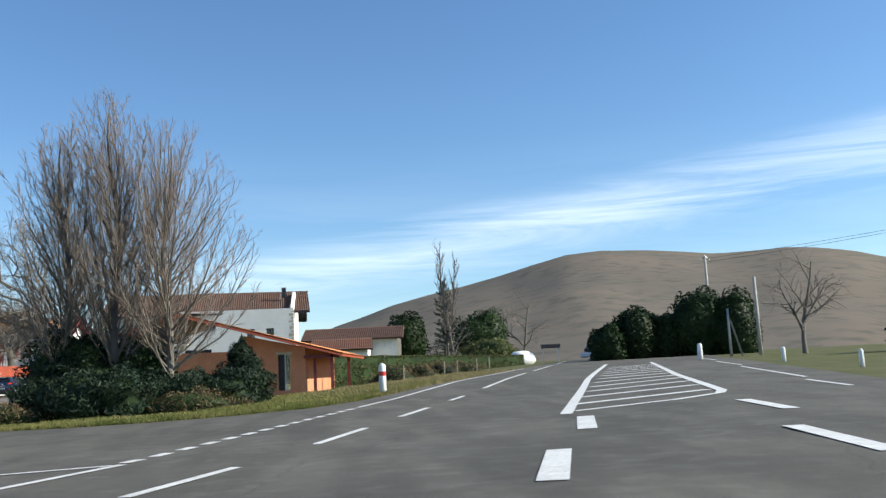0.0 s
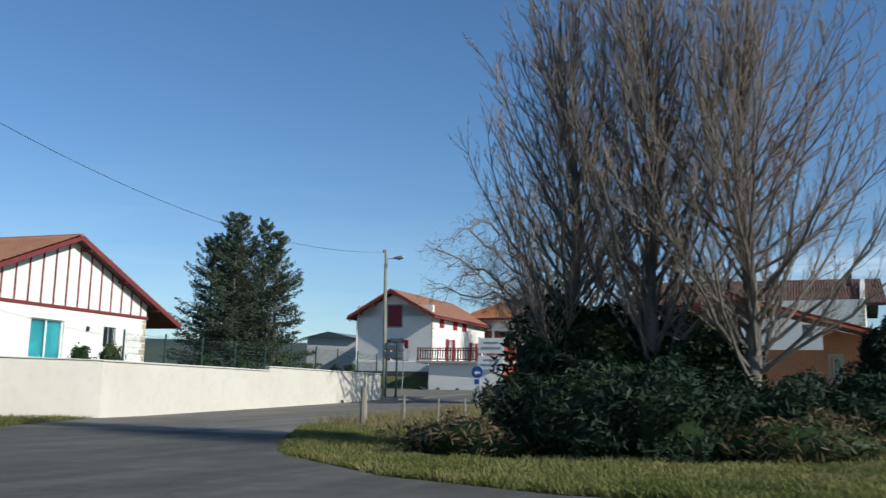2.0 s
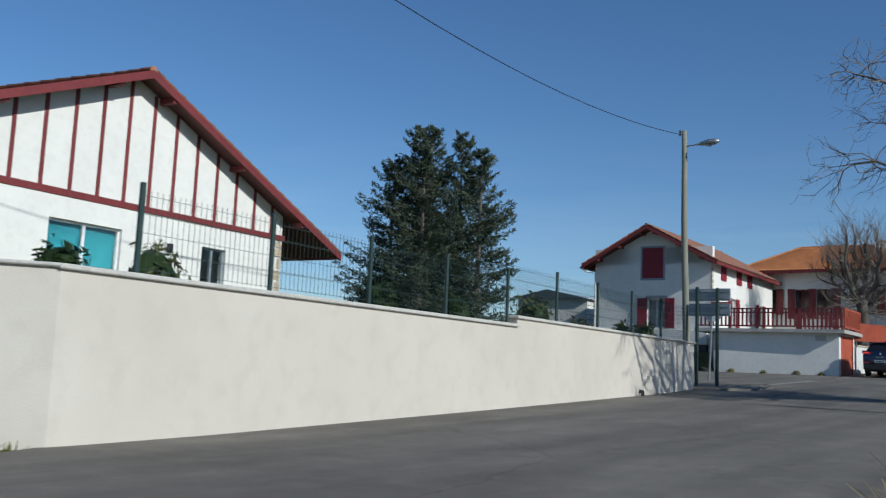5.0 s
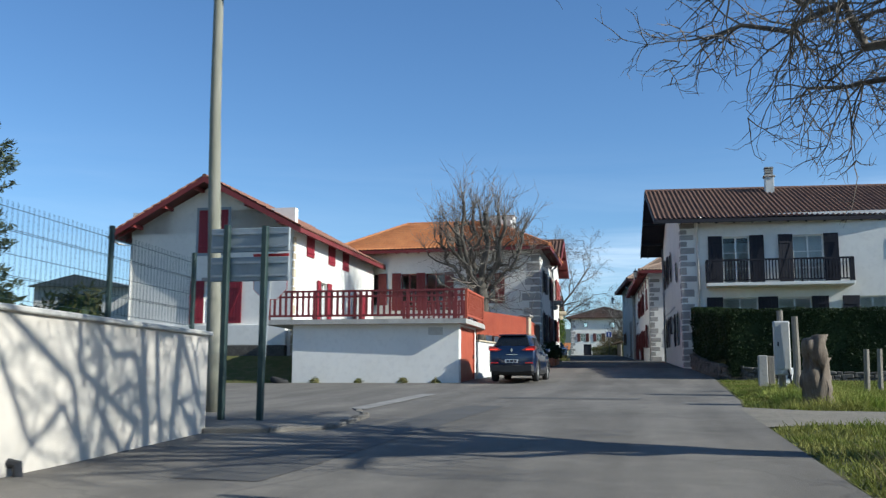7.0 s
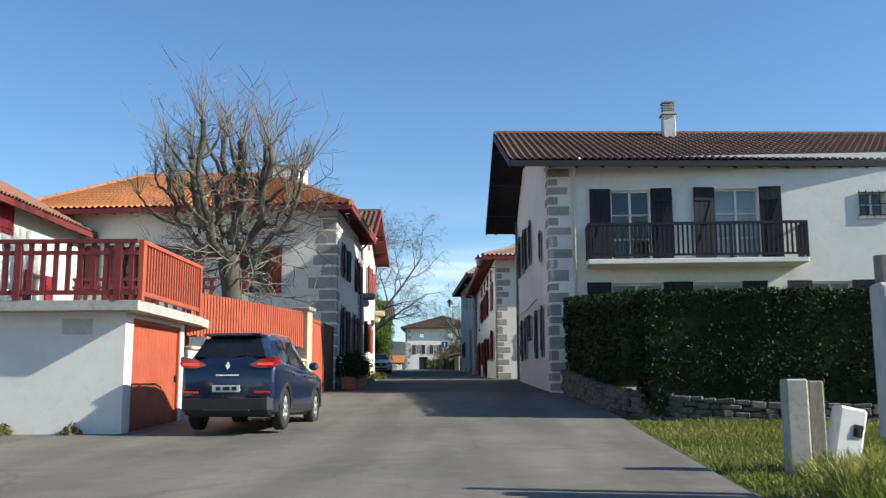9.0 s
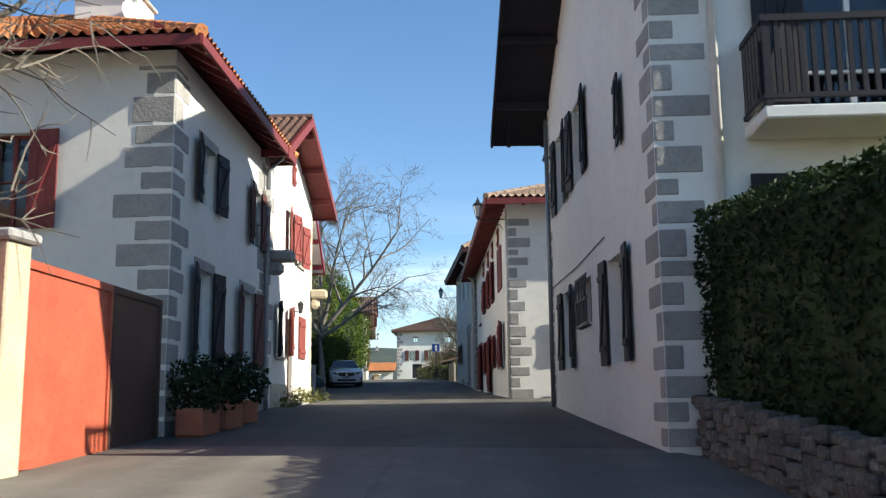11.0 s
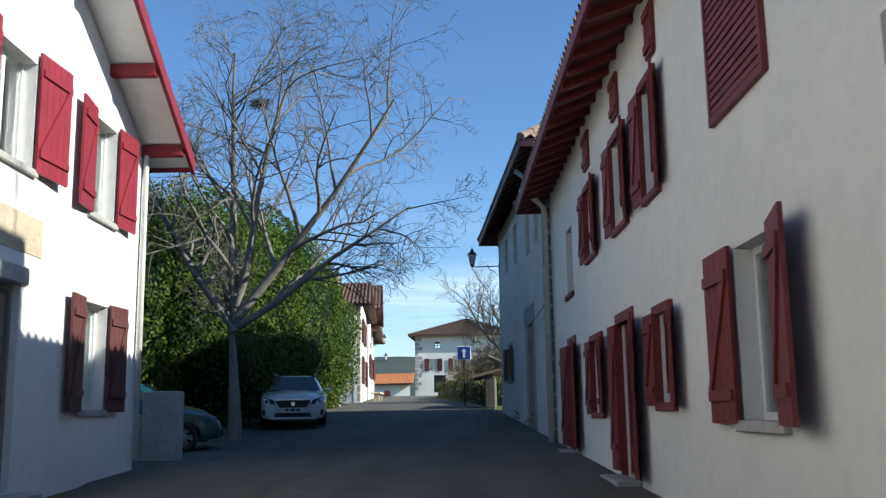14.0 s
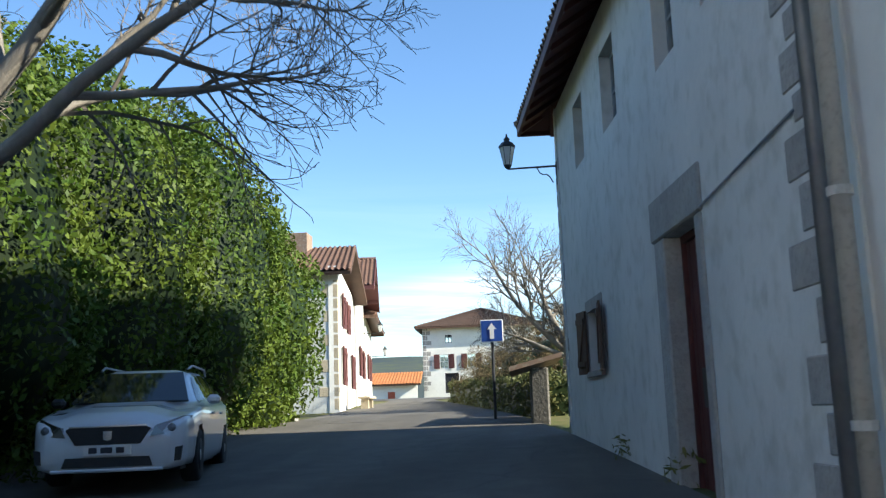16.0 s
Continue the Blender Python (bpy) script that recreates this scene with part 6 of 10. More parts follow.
sg = thing("direction_sign", "grey backs of two stacked direction panels on green posts", "road sign", (-18.7, 55.6, -1.35))
for x, y in ((-18.86, 55.15), (-18.5, 56.1)):
    x_ = -19.15 if y < 55.5 else -18.42
    part("post", Mesh().box(x_ - 0.05, x_ + 0.05, 55.54, 55.66, -1.6, 2.12 if y < 55.5 else 2.08, None, bev=0.01), GREENMETAL, sg)
for z0 in (1.10, 1.63):
    p = part("sign_panel", Mesh().box(-19.5, -17.99, 55.68, 55.72, z0, z0 + 0.44, None, bev=0.012), SIGNBACK, sg)
    part("stiffener", Mesh().box(-19.47, -18.02, 55.66, 55.681, z0 + 0.08, z0 + 0.12).box(-19.47, -18.02, 55.66, 55.681, z0 + 0.32, z0 + 0.36), GALV, p)
    part("sign_face", Mesh().box(-19.5, -17.99, 55.721, 55.726, z0 + 0.01, z0 + 0.43), SIGNWHITE, p)
part("sign_tag", Mesh().box(-18.7, -18.02, 55.74, 55.76, 1.46, 1.60), SIGNRED, sg, "small red panel")

st = thing("stop_sign", "pale grey back of an octagonal stop sign on a steel post", "road sign", (-20.1, 60.0, -1.25))
part("post", Mesh().tube([(-20.27, 60.0, -1.4), (-20.12, 60.0, 1.95)], [0.04, 0.04], 8), GALV, st)
oc = [(0.43 * math.cos(math.pi / 8 + k * math.pi / 4), 0.43 * math.sin(math.pi / 8 + k * math.pi / 4)) for k in range(8)]
part("octagon", Mesh().prism([(-20.14 + a, 1.58 + b) for a, b in oc], 60.05, 60.07), mat("pale_sign_back", (0.72, 0.73, 0.72), None, scale=3, rough=0.5), st)
part("sign_face", Mesh().prism([(-20.14 + a * 0.98, 1.58 + b * 0.98) for a, b in oc], 60.071, 60.075), SIGNRED, st)
part("rim", Mesh().prism([(-20.14 + a * 1.03, 1.58 + b * 1.03) for a, b in oc], 60.056, 60.064), SIGNRED, st)

# information boards and a round sign on the grass island
ib = thing("information_board", "two white panels of unreadable lines on grey posts", "sign board", (-8.6, 47.0, -1.7))
for x in (-9.25, -7.95):
    part("post", Mesh().box(x - 0.04, x + 0.04, 46.98, 47.06, -1.9, 1.85), GALV, ib)
for z0, h in ((1.02, 0.78), (0.2, 0.7)):
    p = part("panel", Mesh().box(-9.3, -7.9, 46.93, 46.97, z0, z0 + h, None, bev=0.01), SIGNWHITE, ib)
    part("lettering", Mesh().box(-9.0, -8.2, 46.922, 46.929, z0 + h * 0.62, z0 + h * 0.76).box(-9.15, -8.05, 46.922, 46.929, z0 + h * 0.25, z0 + h * 0.42), SIGNBACK, p, "rows of plain dark bars")
rs = thing("round_sign", "blue round sign with a pale panel on a thin post", "road sign", (-9.0, 46.2, -1.7))
part("post", Mesh().tube([(-9.0, 46.2, -1.9), (-9.0, 46.2, 0.35)], [0.03, 0.03], 8), GALV, rs)
part("disc", Mesh().lathe([(0.3, 0.0), (0.3, 0.02)], 24, pose(-9.0, 46.16, 0.05, 90, 0, 0)), BLUE, rs)
part("arrow", Mesh().prism([(-9.18, 0.02), (-9.0, 0.14), (-9.0, 0.08), (-8.82, 0.08), (-8.82, -0.03), (-9.0, -0.03), (-9.0, -0.10)], 46.128, 46.134), SIGNWHITE, rs)
part("lower_panel", Mesh().box(-9.22, -8.78, 46.14, 46.16, -0.62, -0.22), SIGNWHITE, rs)
part("pictogram", Mesh().box(-9.12, -8.88, 46.133, 46.139, -0.54, -0.3), BLUE, rs)

# ---------------------------------------------------------------- wooden posts round the grass island
rng = random.Random(11)
for k, (x, y) in enumerate([(-6.6, 30.4), (-6.2, 32.6), (-5.8, 34.6), (-5.5, 36.6), (-5.2, 38.7), (-4.6, 40.5), (-3.9, 42.4), (-3.3, 44.5), (-2.6, 46.4), (-1.9, 48.6), (-1.2, 50.6)]):
    z = land(x, y)
    h = 1.35 if k == 0 else rng.uniform(0.85, 1.1)
    r0 = 0.13 if k == 0 else rng.uniform(0.045, 0.06)
    lx, ly = rng.uniform(-0.1, 0.1), rng.uniform(-0.06, 0.06)
    solo("fence_post", Mesh().tube([(x, y, z - 0.2), (x + lx / 2, y + ly / 2, z + h / 2), (x + lx, y + ly, z + h)], [r0, r0 * 0.95, r0 * 0.85], 8), OLDWOOD, "split grey wooden fence post standing in rough grass", "fence post", group="posts of the rough fence")
for x, y in ((-6.2, 66.5), (-5.2, 69.5), (-4.1, 66.0), (-2.4, 64.5), (-0.5, 66.8), (1.5, 65.0), (-3.2, 70.2)):
    z = land(x, y)
    solo("fence_post", Mesh().tube([(x, y, z - 0.2), (x + 0.03, y, z + 0.6), (x + 0.05, y + 0.02, z + 1.25)], [0.08, 0.075, 0.07], 8), OLDWOOD, "round grey wooden fence post in the verge", "fence post", group="posts of the verge fence")
solo("timber_post", Mesh().box(-8.36, -8.18, 68.62, 68.85, land(-8.3, 68.6) - 0.2, 0.12, None, bev=0.02), OLDWOOD, "dark weathered timber post beside a concrete one", "post")
solo("marker_post", Mesh().box(-8.63, -8.38, 68.55, 68.8, land(-8.6, 68.6) - 0.2, 0.14, None, bev=0.02), CONCRETE, "square concrete marker post in the verge", "post")
mb = thing("meter_box", "leaning white meter box with a dark latch in the grass", "meter box", (-7.95, 68.9, land(-7.95, 68.9)))
tm_ = pose(-7.95, 68.9, land(-7.95, 68.9), 0, 12, 6)
part("case", Mesh().box(-0.17, 0.17, -0.12, 0.12, -0.1, 0.75, tm_, bev=0.03), WHITEPAINT, mb)
part("latch", Mesh().box(0.02, 0.13, -0.135, -0.118, 0.42, 0.56, tm_).box(0.05, 0.10, -0.15, -0.134, 0.45, 0.53, tm_), DARKMETAL, mb)
cz = land(-8.05, 66.3)
cab = thing("electric_cabinet", "grey electrical cabinet held between rough wooden poles", "cabinet", (-8.05, 66.3, cz))
body = part("body", Mesh().box(-8.47, -8.07, 66.2, 66.45, -0.45, 0.97, None, bev=0.025), PLASTICGREY, cab)
part("door", Mesh().box(-8.44, -8.10, 66.185, 66.199, -0.3, 0.93, None, bev=0.004), PLASTICGREY, body)
part("lock", Mesh().box(-8.40, -8.36, 66.17, 66.184, 0.3, 0.42), DARKMETAL, body)
for x, y, h in ((-8.27, 66.62, 2.3), (-7.98, 66.05, 2.1), (-7.5, 66.4, 1.2)):
    part("pole", Mesh().tube([(x, y, cz - 0.3), (x + 0.03, y, cz + h * 0.5), (x + 0.02, y, cz + h)], [0.10, 0.09, 0.08], 9), OLDWOOD, cab)
part("cable", Mesh().tube([(-8.15, 66.2, -0.3), (-8.1, 66.1, -0.65), (-7.9, 66.05, -0.8), (-7.7, 66.1, -0.6)], [0.025] * 4, 6), DARKMETAL, cab)
stump = Mesh()
sz = land(-8.2, 62.0)
for dx, dy, top, r0, r1, tw in ((0.0, 0.0, 1.5, 0.33, 0.21, 0.0), (0.22, -0.10, 1.56, 0.22, 0.13, 1.7), (0.36, 0.02, 1.05, 0.13, 0.06, 3.1)):
    sp = [(-8.22 + dx * (1 - 0.35 * k / 12) + 0.03 * math.sin(k * 0.9 + tw), 62.0 + dy + 0.03 * math.cos(k * 0.7 + tw), sz - 0.2 + (top + 0.2) * k / 12) for k in range(13)]
    stump.tube(sp, [r0 + (r1 - r0) * min(1, k / 5) + 0.03 * math.sin(k * 1.4 + tw) for k in range(13)], 26)
for i, v in enumerate(stump.v):
    p = Vector(v)
    q = Vector((p.x * 7.0, p.y * 7.0, p.z * 1.3))
    d = noise.noise(q) * 0.11 + noise.noise(q * 2.3) * 0.06 + noise.noise(p * 12.0) * 0.025
    stump.v[i] = (p.x + d, p.y + d * 0.8, p.z + d * 0.4)
solo("tree_stump", stump, DARKBARK, "gnarled grey tree stump with a split top", "tree stump", smooth=True)
tyre = Mesh().lathe([(0.20, -0.09), (0.31, -0.10), (0.34, -0.05), (0.34, 0.05), (0.31, 0.10), (0.20, 0.09), (0.20, -0.09)], 22, pose(-25.3, 73.7, land(-25.3, 73.7) + 0.11, 0, 14, 0))
solo("old_tyre", tyre, TYRE, "worn black tyre lying on its side by the wall", "tyre", smooth=True)

# ---------------------------------------------------------------- red fence, low wall and gate (left)
fe = thing("boundary_fence", "red-orange plank fence on a low white wall", "fence", (-18.2, 77.6, land(-18.2, 77.6)))
f0, f1 = (-18.35, 77.5), (-17.25, 84.9)
fwm, fwl = wallframe(f0, f1)
part("low_wall", Mesh().box(0, fwl, 0, 0.3, -1.0, 0.98, fwm, bev=0.03), PLASTER_OLD, fe, "flaking white low wall")
part("wall_cap", Mesh().box(0, fwl, -0.05, 0.35, 0.98, 1.06, fwm, bev=0.02), STONE_WARM, fe)
for z in (1.44, 1.98):
    part("rail", Mesh().box(0, fwl, 0.12, 0.17, z, z + 0.1, fwm), REDORANGE, fe)
n = 46
for i in range(n):
    s = fwl * i / n
    z1 = 2.25 + 0.2 * i / n
    part("plank", Mesh().box(s + 0.022, s + fwl / n - 0.022, 0.085, 0.118, 1.28 + 0.12 * i / n + 0.012 * (i % 3), z1, fwm), REDORANGE, fe)
for s in (0.3, 2.6, 4.9, 7.2):
    part("fence_post", Mesh().box(s, s + 0.09, 0.17, 0.26, 1.06, 2.2, fwm), BROWNWOOD, fe)
pil = part("pillar", Mesh().box(fwl, fwl + 0.42, -0.05, 0.37, -1.0, 2.46, fwm, bev=0.02), STONE_WARM, fe, "sandstone gate pillar")
part("pillar_cap", Mesh().box(fwl - 0.08, fwl + 0.50, -0.13, 0.45, 2.46, 2.58, fwm, bev=0.03), STONE, pil)
gt = thing("driveway_gate", "tall closed gate with a red-orange leaf and a darker brown leaf", "gate", (-17.2, 87.2, land(-17.2, 87.2)))
gm, gl = wallframe((-17.22, 85.4), (-17.2, 89.9))
# the second leaf is coloured much darker than the first
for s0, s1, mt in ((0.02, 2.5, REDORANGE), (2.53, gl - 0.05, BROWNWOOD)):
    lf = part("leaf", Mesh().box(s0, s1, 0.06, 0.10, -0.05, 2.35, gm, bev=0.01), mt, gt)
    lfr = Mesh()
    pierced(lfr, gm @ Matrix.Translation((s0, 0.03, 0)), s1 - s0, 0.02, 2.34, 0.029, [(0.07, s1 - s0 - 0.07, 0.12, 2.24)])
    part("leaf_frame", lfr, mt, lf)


# ---------------------------------------------------------------- cars
def lerp_profile(table, x):
    xs = [r[0] for r in table]
    return [float(np.interp(x, xs, [r[k] for r in table])) for k in range(1, len(table[0]))]


def car(name, label, at, turn, paint, shape, wheel_x, wheel_r, rear=False, lights="front", group=""):
    """A car 0..length along its local +y (nose at +y). shape rows: y, half width at the waist, sill z, waist z, roof z, half width of the roof."""
    root = thing(name, label, "car", at, turn, group)
    length = shape[-1][0]
    nst, extra = 120, 6

    def section(y):
        w, sill, waist, roof, rw = lerp_profile(shape, y)
        pts = []
        low = [(w * 0.80, sill), (w * 0.95, sill + 0.04)] + [(w * (0.955 + 0.045 * math.sin(math.pi * (0.12 + 0.62 * q))), sill + (waist - sill) * q) for q in (0.2, 0.28, 0.36, 0.44, 0.52, 0.6, 0.7, 0.82)] + [(w * 0.985, waist - 0.02), (w * 0.955, waist)]
        up = []
        for k in range(1, 8):
            t = k / 7
            a = t * math.pi / 2
            x = rw + (w * 0.955 - rw) * (1 - t) ** 1.0 if t < 0.8 else None
            if roof - waist < 0.05:
                x, z = w * 0.955 * (1 - t), waist + (roof - waist) * math.sin(a)
            else:
                if t <= 0.7:
                    x, z = w * 0.955 + (rw - w * 0.955) * (t / 0.7), waist + (roof - 0.07 - waist) * (t / 0.7)
                else:
                    q = (t - 0.7) / 0.3
                    x, z = rw * math.cos(q * math.pi / 2), roof - 0.07 + 0.07 * math.sin(min(1, q * 1.6) * math.pi / 2)
            up.append((x, z))
        half = low + up
        return half

    ys = [length * i / nst for i in range(nst + 1)]
    secs = [section(y) for y in ys]
    nh = len(secs[0])
    v, f = [], []
    for y, s in zip(ys, secs):
        v += [(x, y, z) for x, z in s] + [(-x, y, z) for x, z in s[-2::-1]]
    n = 2 * nh - 1
    arch = lambda y, z: any(math.hypot(y - wx, z - wheel_r) < wheel_r + 0.05 for wx in wheel_x)
    for i in range(nst):
        for k in range(n - 1):
            q = (i * n + k, i * n + k + 1, (i + 1) * n + k + 1, (i + 1) * n + k)
            cy = sum(v[j][1] for j in q) / 4
            cz_ = sum(v[j][2] for j in q) / 4
            if arch(cy, cz_) and cz_ < 0.8:
                continue
            f.append(q)
        f.append((i * n, (i + 1) * n, (i + 1) * n + n - 1, i * n + n - 1))
    f += [tuple(range(n)), tuple(nst * n + k for k in range(n - 1, -1, -1))]
    body = part("body", Mesh().add(v, f), paint, root, smooth=True, local=True)

    def surf(y, k):
        s = section(y)
        k0 = min(int(k), nh - 2)
        t = k - k0
        return Vector((s[k0][0] * (1 - t) + s[k0 + 1][0] * t, y, s[k0][1] * (1 - t) + s[k0 + 1][1] * t))

    def patch(name_, ya, yb, ka, kb, material, sides=(1, -1), off=0.006, nu=6, nv=4, slant=(0.0, 0.0), label_=""):
        ka, kb = (ka + extra, kb + extra) if ka > 5 else (ka, kb)
        for sd in sides:
            pts = []
            for i in range(nu + 1):
                for j in range(nv + 1):
                    t, k = i / nu, ka + (kb - ka) * j / nv
                    sl = (kb - k) / (kb - ka) if kb != ka else 0
                    y0, y1 = ya + slant[0] * (1 - sl), yb + slant[1] * (1 - sl)
                    p = surf(y0 + (y1 - y0) * t, k)
                    cx = Vector((0, p.y, 0.75))
                    d = (p - cx)
                    d.y = 0
                    d.normalize()
                    p = p + d * off
                    pts.append((p.x * sd, p.y, p.z))
            fs = [(i * (nv + 1) + j, i * (nv + 1) + j + 1, (i + 1) * (nv + 1) + j + 1, (i + 1) * (nv + 1) + j) for i in range(nu) for j in range(nv)]
            part(name_, Mesh().add(pts, fs), material, root, label_, smooth=True, local=True)

    return root, body, surf, patch, section


def wheels(root, wheel_x, r, half, width=0.21, rim=ALLOY):
    for y in wheel_x:
        for sd in (1, -1):
            xo = sd * half
            m = Matrix.Translation((xo, y, r))
            w = part("wheel", Mesh().lathe([(r * 0.62, -width / 2), (r * 0.93, -width / 2), (r, -width * 0.36), (r, width * 0.36), (r * 0.93, width / 2), (r * 0.62, width / 2), (r * 0.62, -width / 2)], 26, m, "x"), TYRE, root, "black tyre", smooth=True, local=True)
            rm = Mesh().lathe([(r * 0.62, -width * 0.4), (r * 0.62, width * 0.4), (r * 0.57, width * 0.4), (r * 0.57, -width * 0.4)], 24, m, "x")
            for k in range(10):
                a = 2 * math.pi * k / 10 + (0.1 if k % 2 else -0.1)
                rm.box(-0.02, 0.02, -0.022, 0.022, 0.05, r * 0.6, m @ Matrix.Translation((sd * width * 0.36, 0, 0)) @ Matrix.Rotation(a, 4, "X"))
            rm.lathe([(0.07, -0.03), (0.07, 0.03)], 12, m @ Matrix.Translation((sd * width * 0.36, 0, 0)), "x")
            q = new("rim", rm.data("rim", rim, True))
            q.parent = w
            part_disc = Mesh().lathe([(r * 0.45, -0.01), (r * 0.45, 0.01)], 16, m @ Matrix.Translation((sd * width * 0.1, 0, 0)), "x")
            q2 = new("brake_disc", part_disc.data("brake_disc", DARKMETAL))
            q2.parent = w


def lp(name, mesh, material, root, label="", smooth=False):
    return part(name, mesh, material, root, label, smooth, local=True)


# blue sport utility, seen from behind; its local nose points along the street
suv_shape = [(0.0, 0.80, 0.36, 0.86, 0.90, 0.5), (0.05, 0.87, 0.30, 1.06, 1.10, 0.6), (0.13, 0.90, 0.27, 1.11, 1.18, 0.60), (0.35, 0.915, 0.26, 1.11, 1.52, 0.54), (0.62, 0.92, 0.25, 1.09, 1.60, 0.58), (1.3, 0.92, 0.24, 1.06, 1.61, 0.64), (2.1, 0.92, 0.24, 1.02, 1.60, 0.64), (2.6, 0.92, 0.24, 1.01, 1.53, 0.62), (3.35, 0.91, 0.24, 1.00, 1.06, 0.6), (3.5, 0.905, 0.24, 0.99, 1.03, 0.6), (4.1, 0.88, 0.26, 0.90, 0.96, 0.6), (4.35, 0.80, 0.28, 0.76, 0.82, 0.6), (4.45, 0.66, 0.34, 0.60, 0.66, 0.4)]
suv, sb, ssurf, spatch, ssec = car("suv", "parked dark blue sport utility car beside the red fence", (-16.5, 73.75, land(-16.7, 75.6) + 0.03), -2.0, CAR_BLUE, suv_shape, (0.82, 3.46), 0.35)
wheels(suv, (0.82, 3.46), 0.35, 0.80)
spatch("side_window", 0.72, 1.22, 5.3, 9.5, CARGLASS, slant=(0.22, 0.0))
spatch("side_window", 1.27, 2.05, 5.25, 9.7, CARGLASS)
spatch("side_window", 2.11, 3.05, 5.25, 9.7, CARGLASS, slant=(0.0, -0.66))
spatch("window_trim", 0.62, 3.12, 5.02, 5.2, CHROME, nu=24, off=0.01)
spatch("sill_cladding", 1.28, 3.0, 0.3, 2.4, BLACKPLASTIC, nu=20, off=0.008)
lp("rear_window", Mesh().add([(-0.68, 0.13, 1.19), (0.68, 0.13, 1.19), (0.53, 0.30, 1.49), (-0.53, 0.30, 1.49), (-0.70, 0.22, 1.18), (0.70, 0.22, 1.18), (0.55, 0.40, 1.50), (-0.55, 0.40, 1.50)], [(0, 1, 2, 3), (7, 6, 5, 4), (0, 4, 5, 1), (2, 6, 7, 3), (1, 5, 6, 2), (3, 7, 4, 0)]), CARGLASS, suv)
lp("spoiler", Mesh().box(-0.55, 0.55, 0.23, 0.62, 1.53, 1.58, None, bev=0.02), CAR_BLUE, suv)
for sd in (1, -1):
    wedge = [(0.40, 1.05), (0.62, 1.15), (0.90, 1.19), (0.915, 1.07), (0.86, 1.01), (0.58, 1.005)]
    tl = lp("tail_light", Mesh().prism([(sd * a, b) for a, b in (wedge if sd > 0 else wedge[::-1])], 0.012, 0.36), TAILRED, suv)
    part("lit_bar", Mesh().box(min(sd * 0.56, sd * 0.86), max(sd * 0.56, sd * 0.86), 0.004, 0.012, 1.05, 1.085), TAILLIT, tl, local=True)
    lp("reflector", Mesh().box(min(sd * 0.52, sd * 0.82), max(sd * 0.52, sd * 0.82), -0.052, 0.0, 0.59, 0.635, None, bev=0.015), TAILRED, suv)
    lp("mirror", Mesh().box(min(sd * 0.92, sd * 1.10), max(sd * 0.92, sd * 1.10), 2.62, 2.80, 1.03, 1.17, None, bev=0.04), CAR_BLUE, suv)
    lp("roof_rail", Mesh().tube([(sd * 0.55, 0.7, 1.555), (sd * 0.57, 0.95, 1.60), (sd * 0.59, 2.1, 1.61), (sd * 0.58, 2.45, 1.54)], [0.018] * 4, 6), GALV, suv)
    for yy in (1.45, 2.35):
        lp("door_handle", Mesh().box(min(sd * 0.905, sd * 0.945), max(sd * 0.905, sd * 0.945), yy - 0.1, yy + 0.08, 0.90, 0.93, None, bev=0.01), CAR_BLUE, suv)
    for wx in (0.82, 3.46):
        arc = [(sd * 0.905, wx + 0.40 * math.cos(a), 0.35 + 0.40 * math.sin(a)) for a in [math.pi * k / 12 for k in range(13)]]
        lp("wheel_arch", Mesh().tube(arc, [0.04] * 13, 6), BLACKPLASTIC, suv)
lp("rear_bumper", Mesh().box(-0.86, 0.86, -0.045, 0.42, 0.25, 0.60, None, bev=0.09), BLACKPLASTIC, suv)
lp("bumper_insert", Mesh().box(-0.45, 0.45, -0.055, 0.0, 0.30, 0.36, None, bev=0.02), DARKMETAL, suv)
pt = lp("number_plate", Mesh().box(-0.26, 0.26, -0.062, -0.046, 0.62, 0.73), PLATE, suv, "white plate with plain dark bars")
part("plate_bars", Mesh().box(-0.19, -0.1, -0.068, -0.062, 0.645, 0.705).box(-0.06, 0.07, -0.068, -0.062, 0.645, 0.705).box(0.11, 0.2, -0.068, -0.062, 0.645, 0.705), PLATEBAR, pt, local=True)
lp("badge", Mesh().prism([(0, 0.97), (0.05, 1.04), (0, 1.11), (-0.05, 1.04)], 0.012, 0.06), CHROME, suv, "plain chrome diamond")
lp("tailgate_strip", Mesh().box(-0.22, 0.22, -0.008, 0.03, 0.88, 0.90), CHROME, suv)
lp("wiper", Mesh().tube([(0, 0.115, 1.18), (0.35, 0.135, 1.24)], [0.012, 0.008], 5), BLACKPLASTIC, suv)
lp("floor_pan", Mesh().box(-0.78, 0.78, 0.25, 4.2, 0.22, 0.32), BLACKPLASTIC, suv)
lp("cabin", Mesh().box(-0.7, 0.7, 1.0, 3.0, 0.32, 0.75), BLACKPLASTIC, suv, "dark seats")

suv.scale = (0.93, 0.97, 1.07)
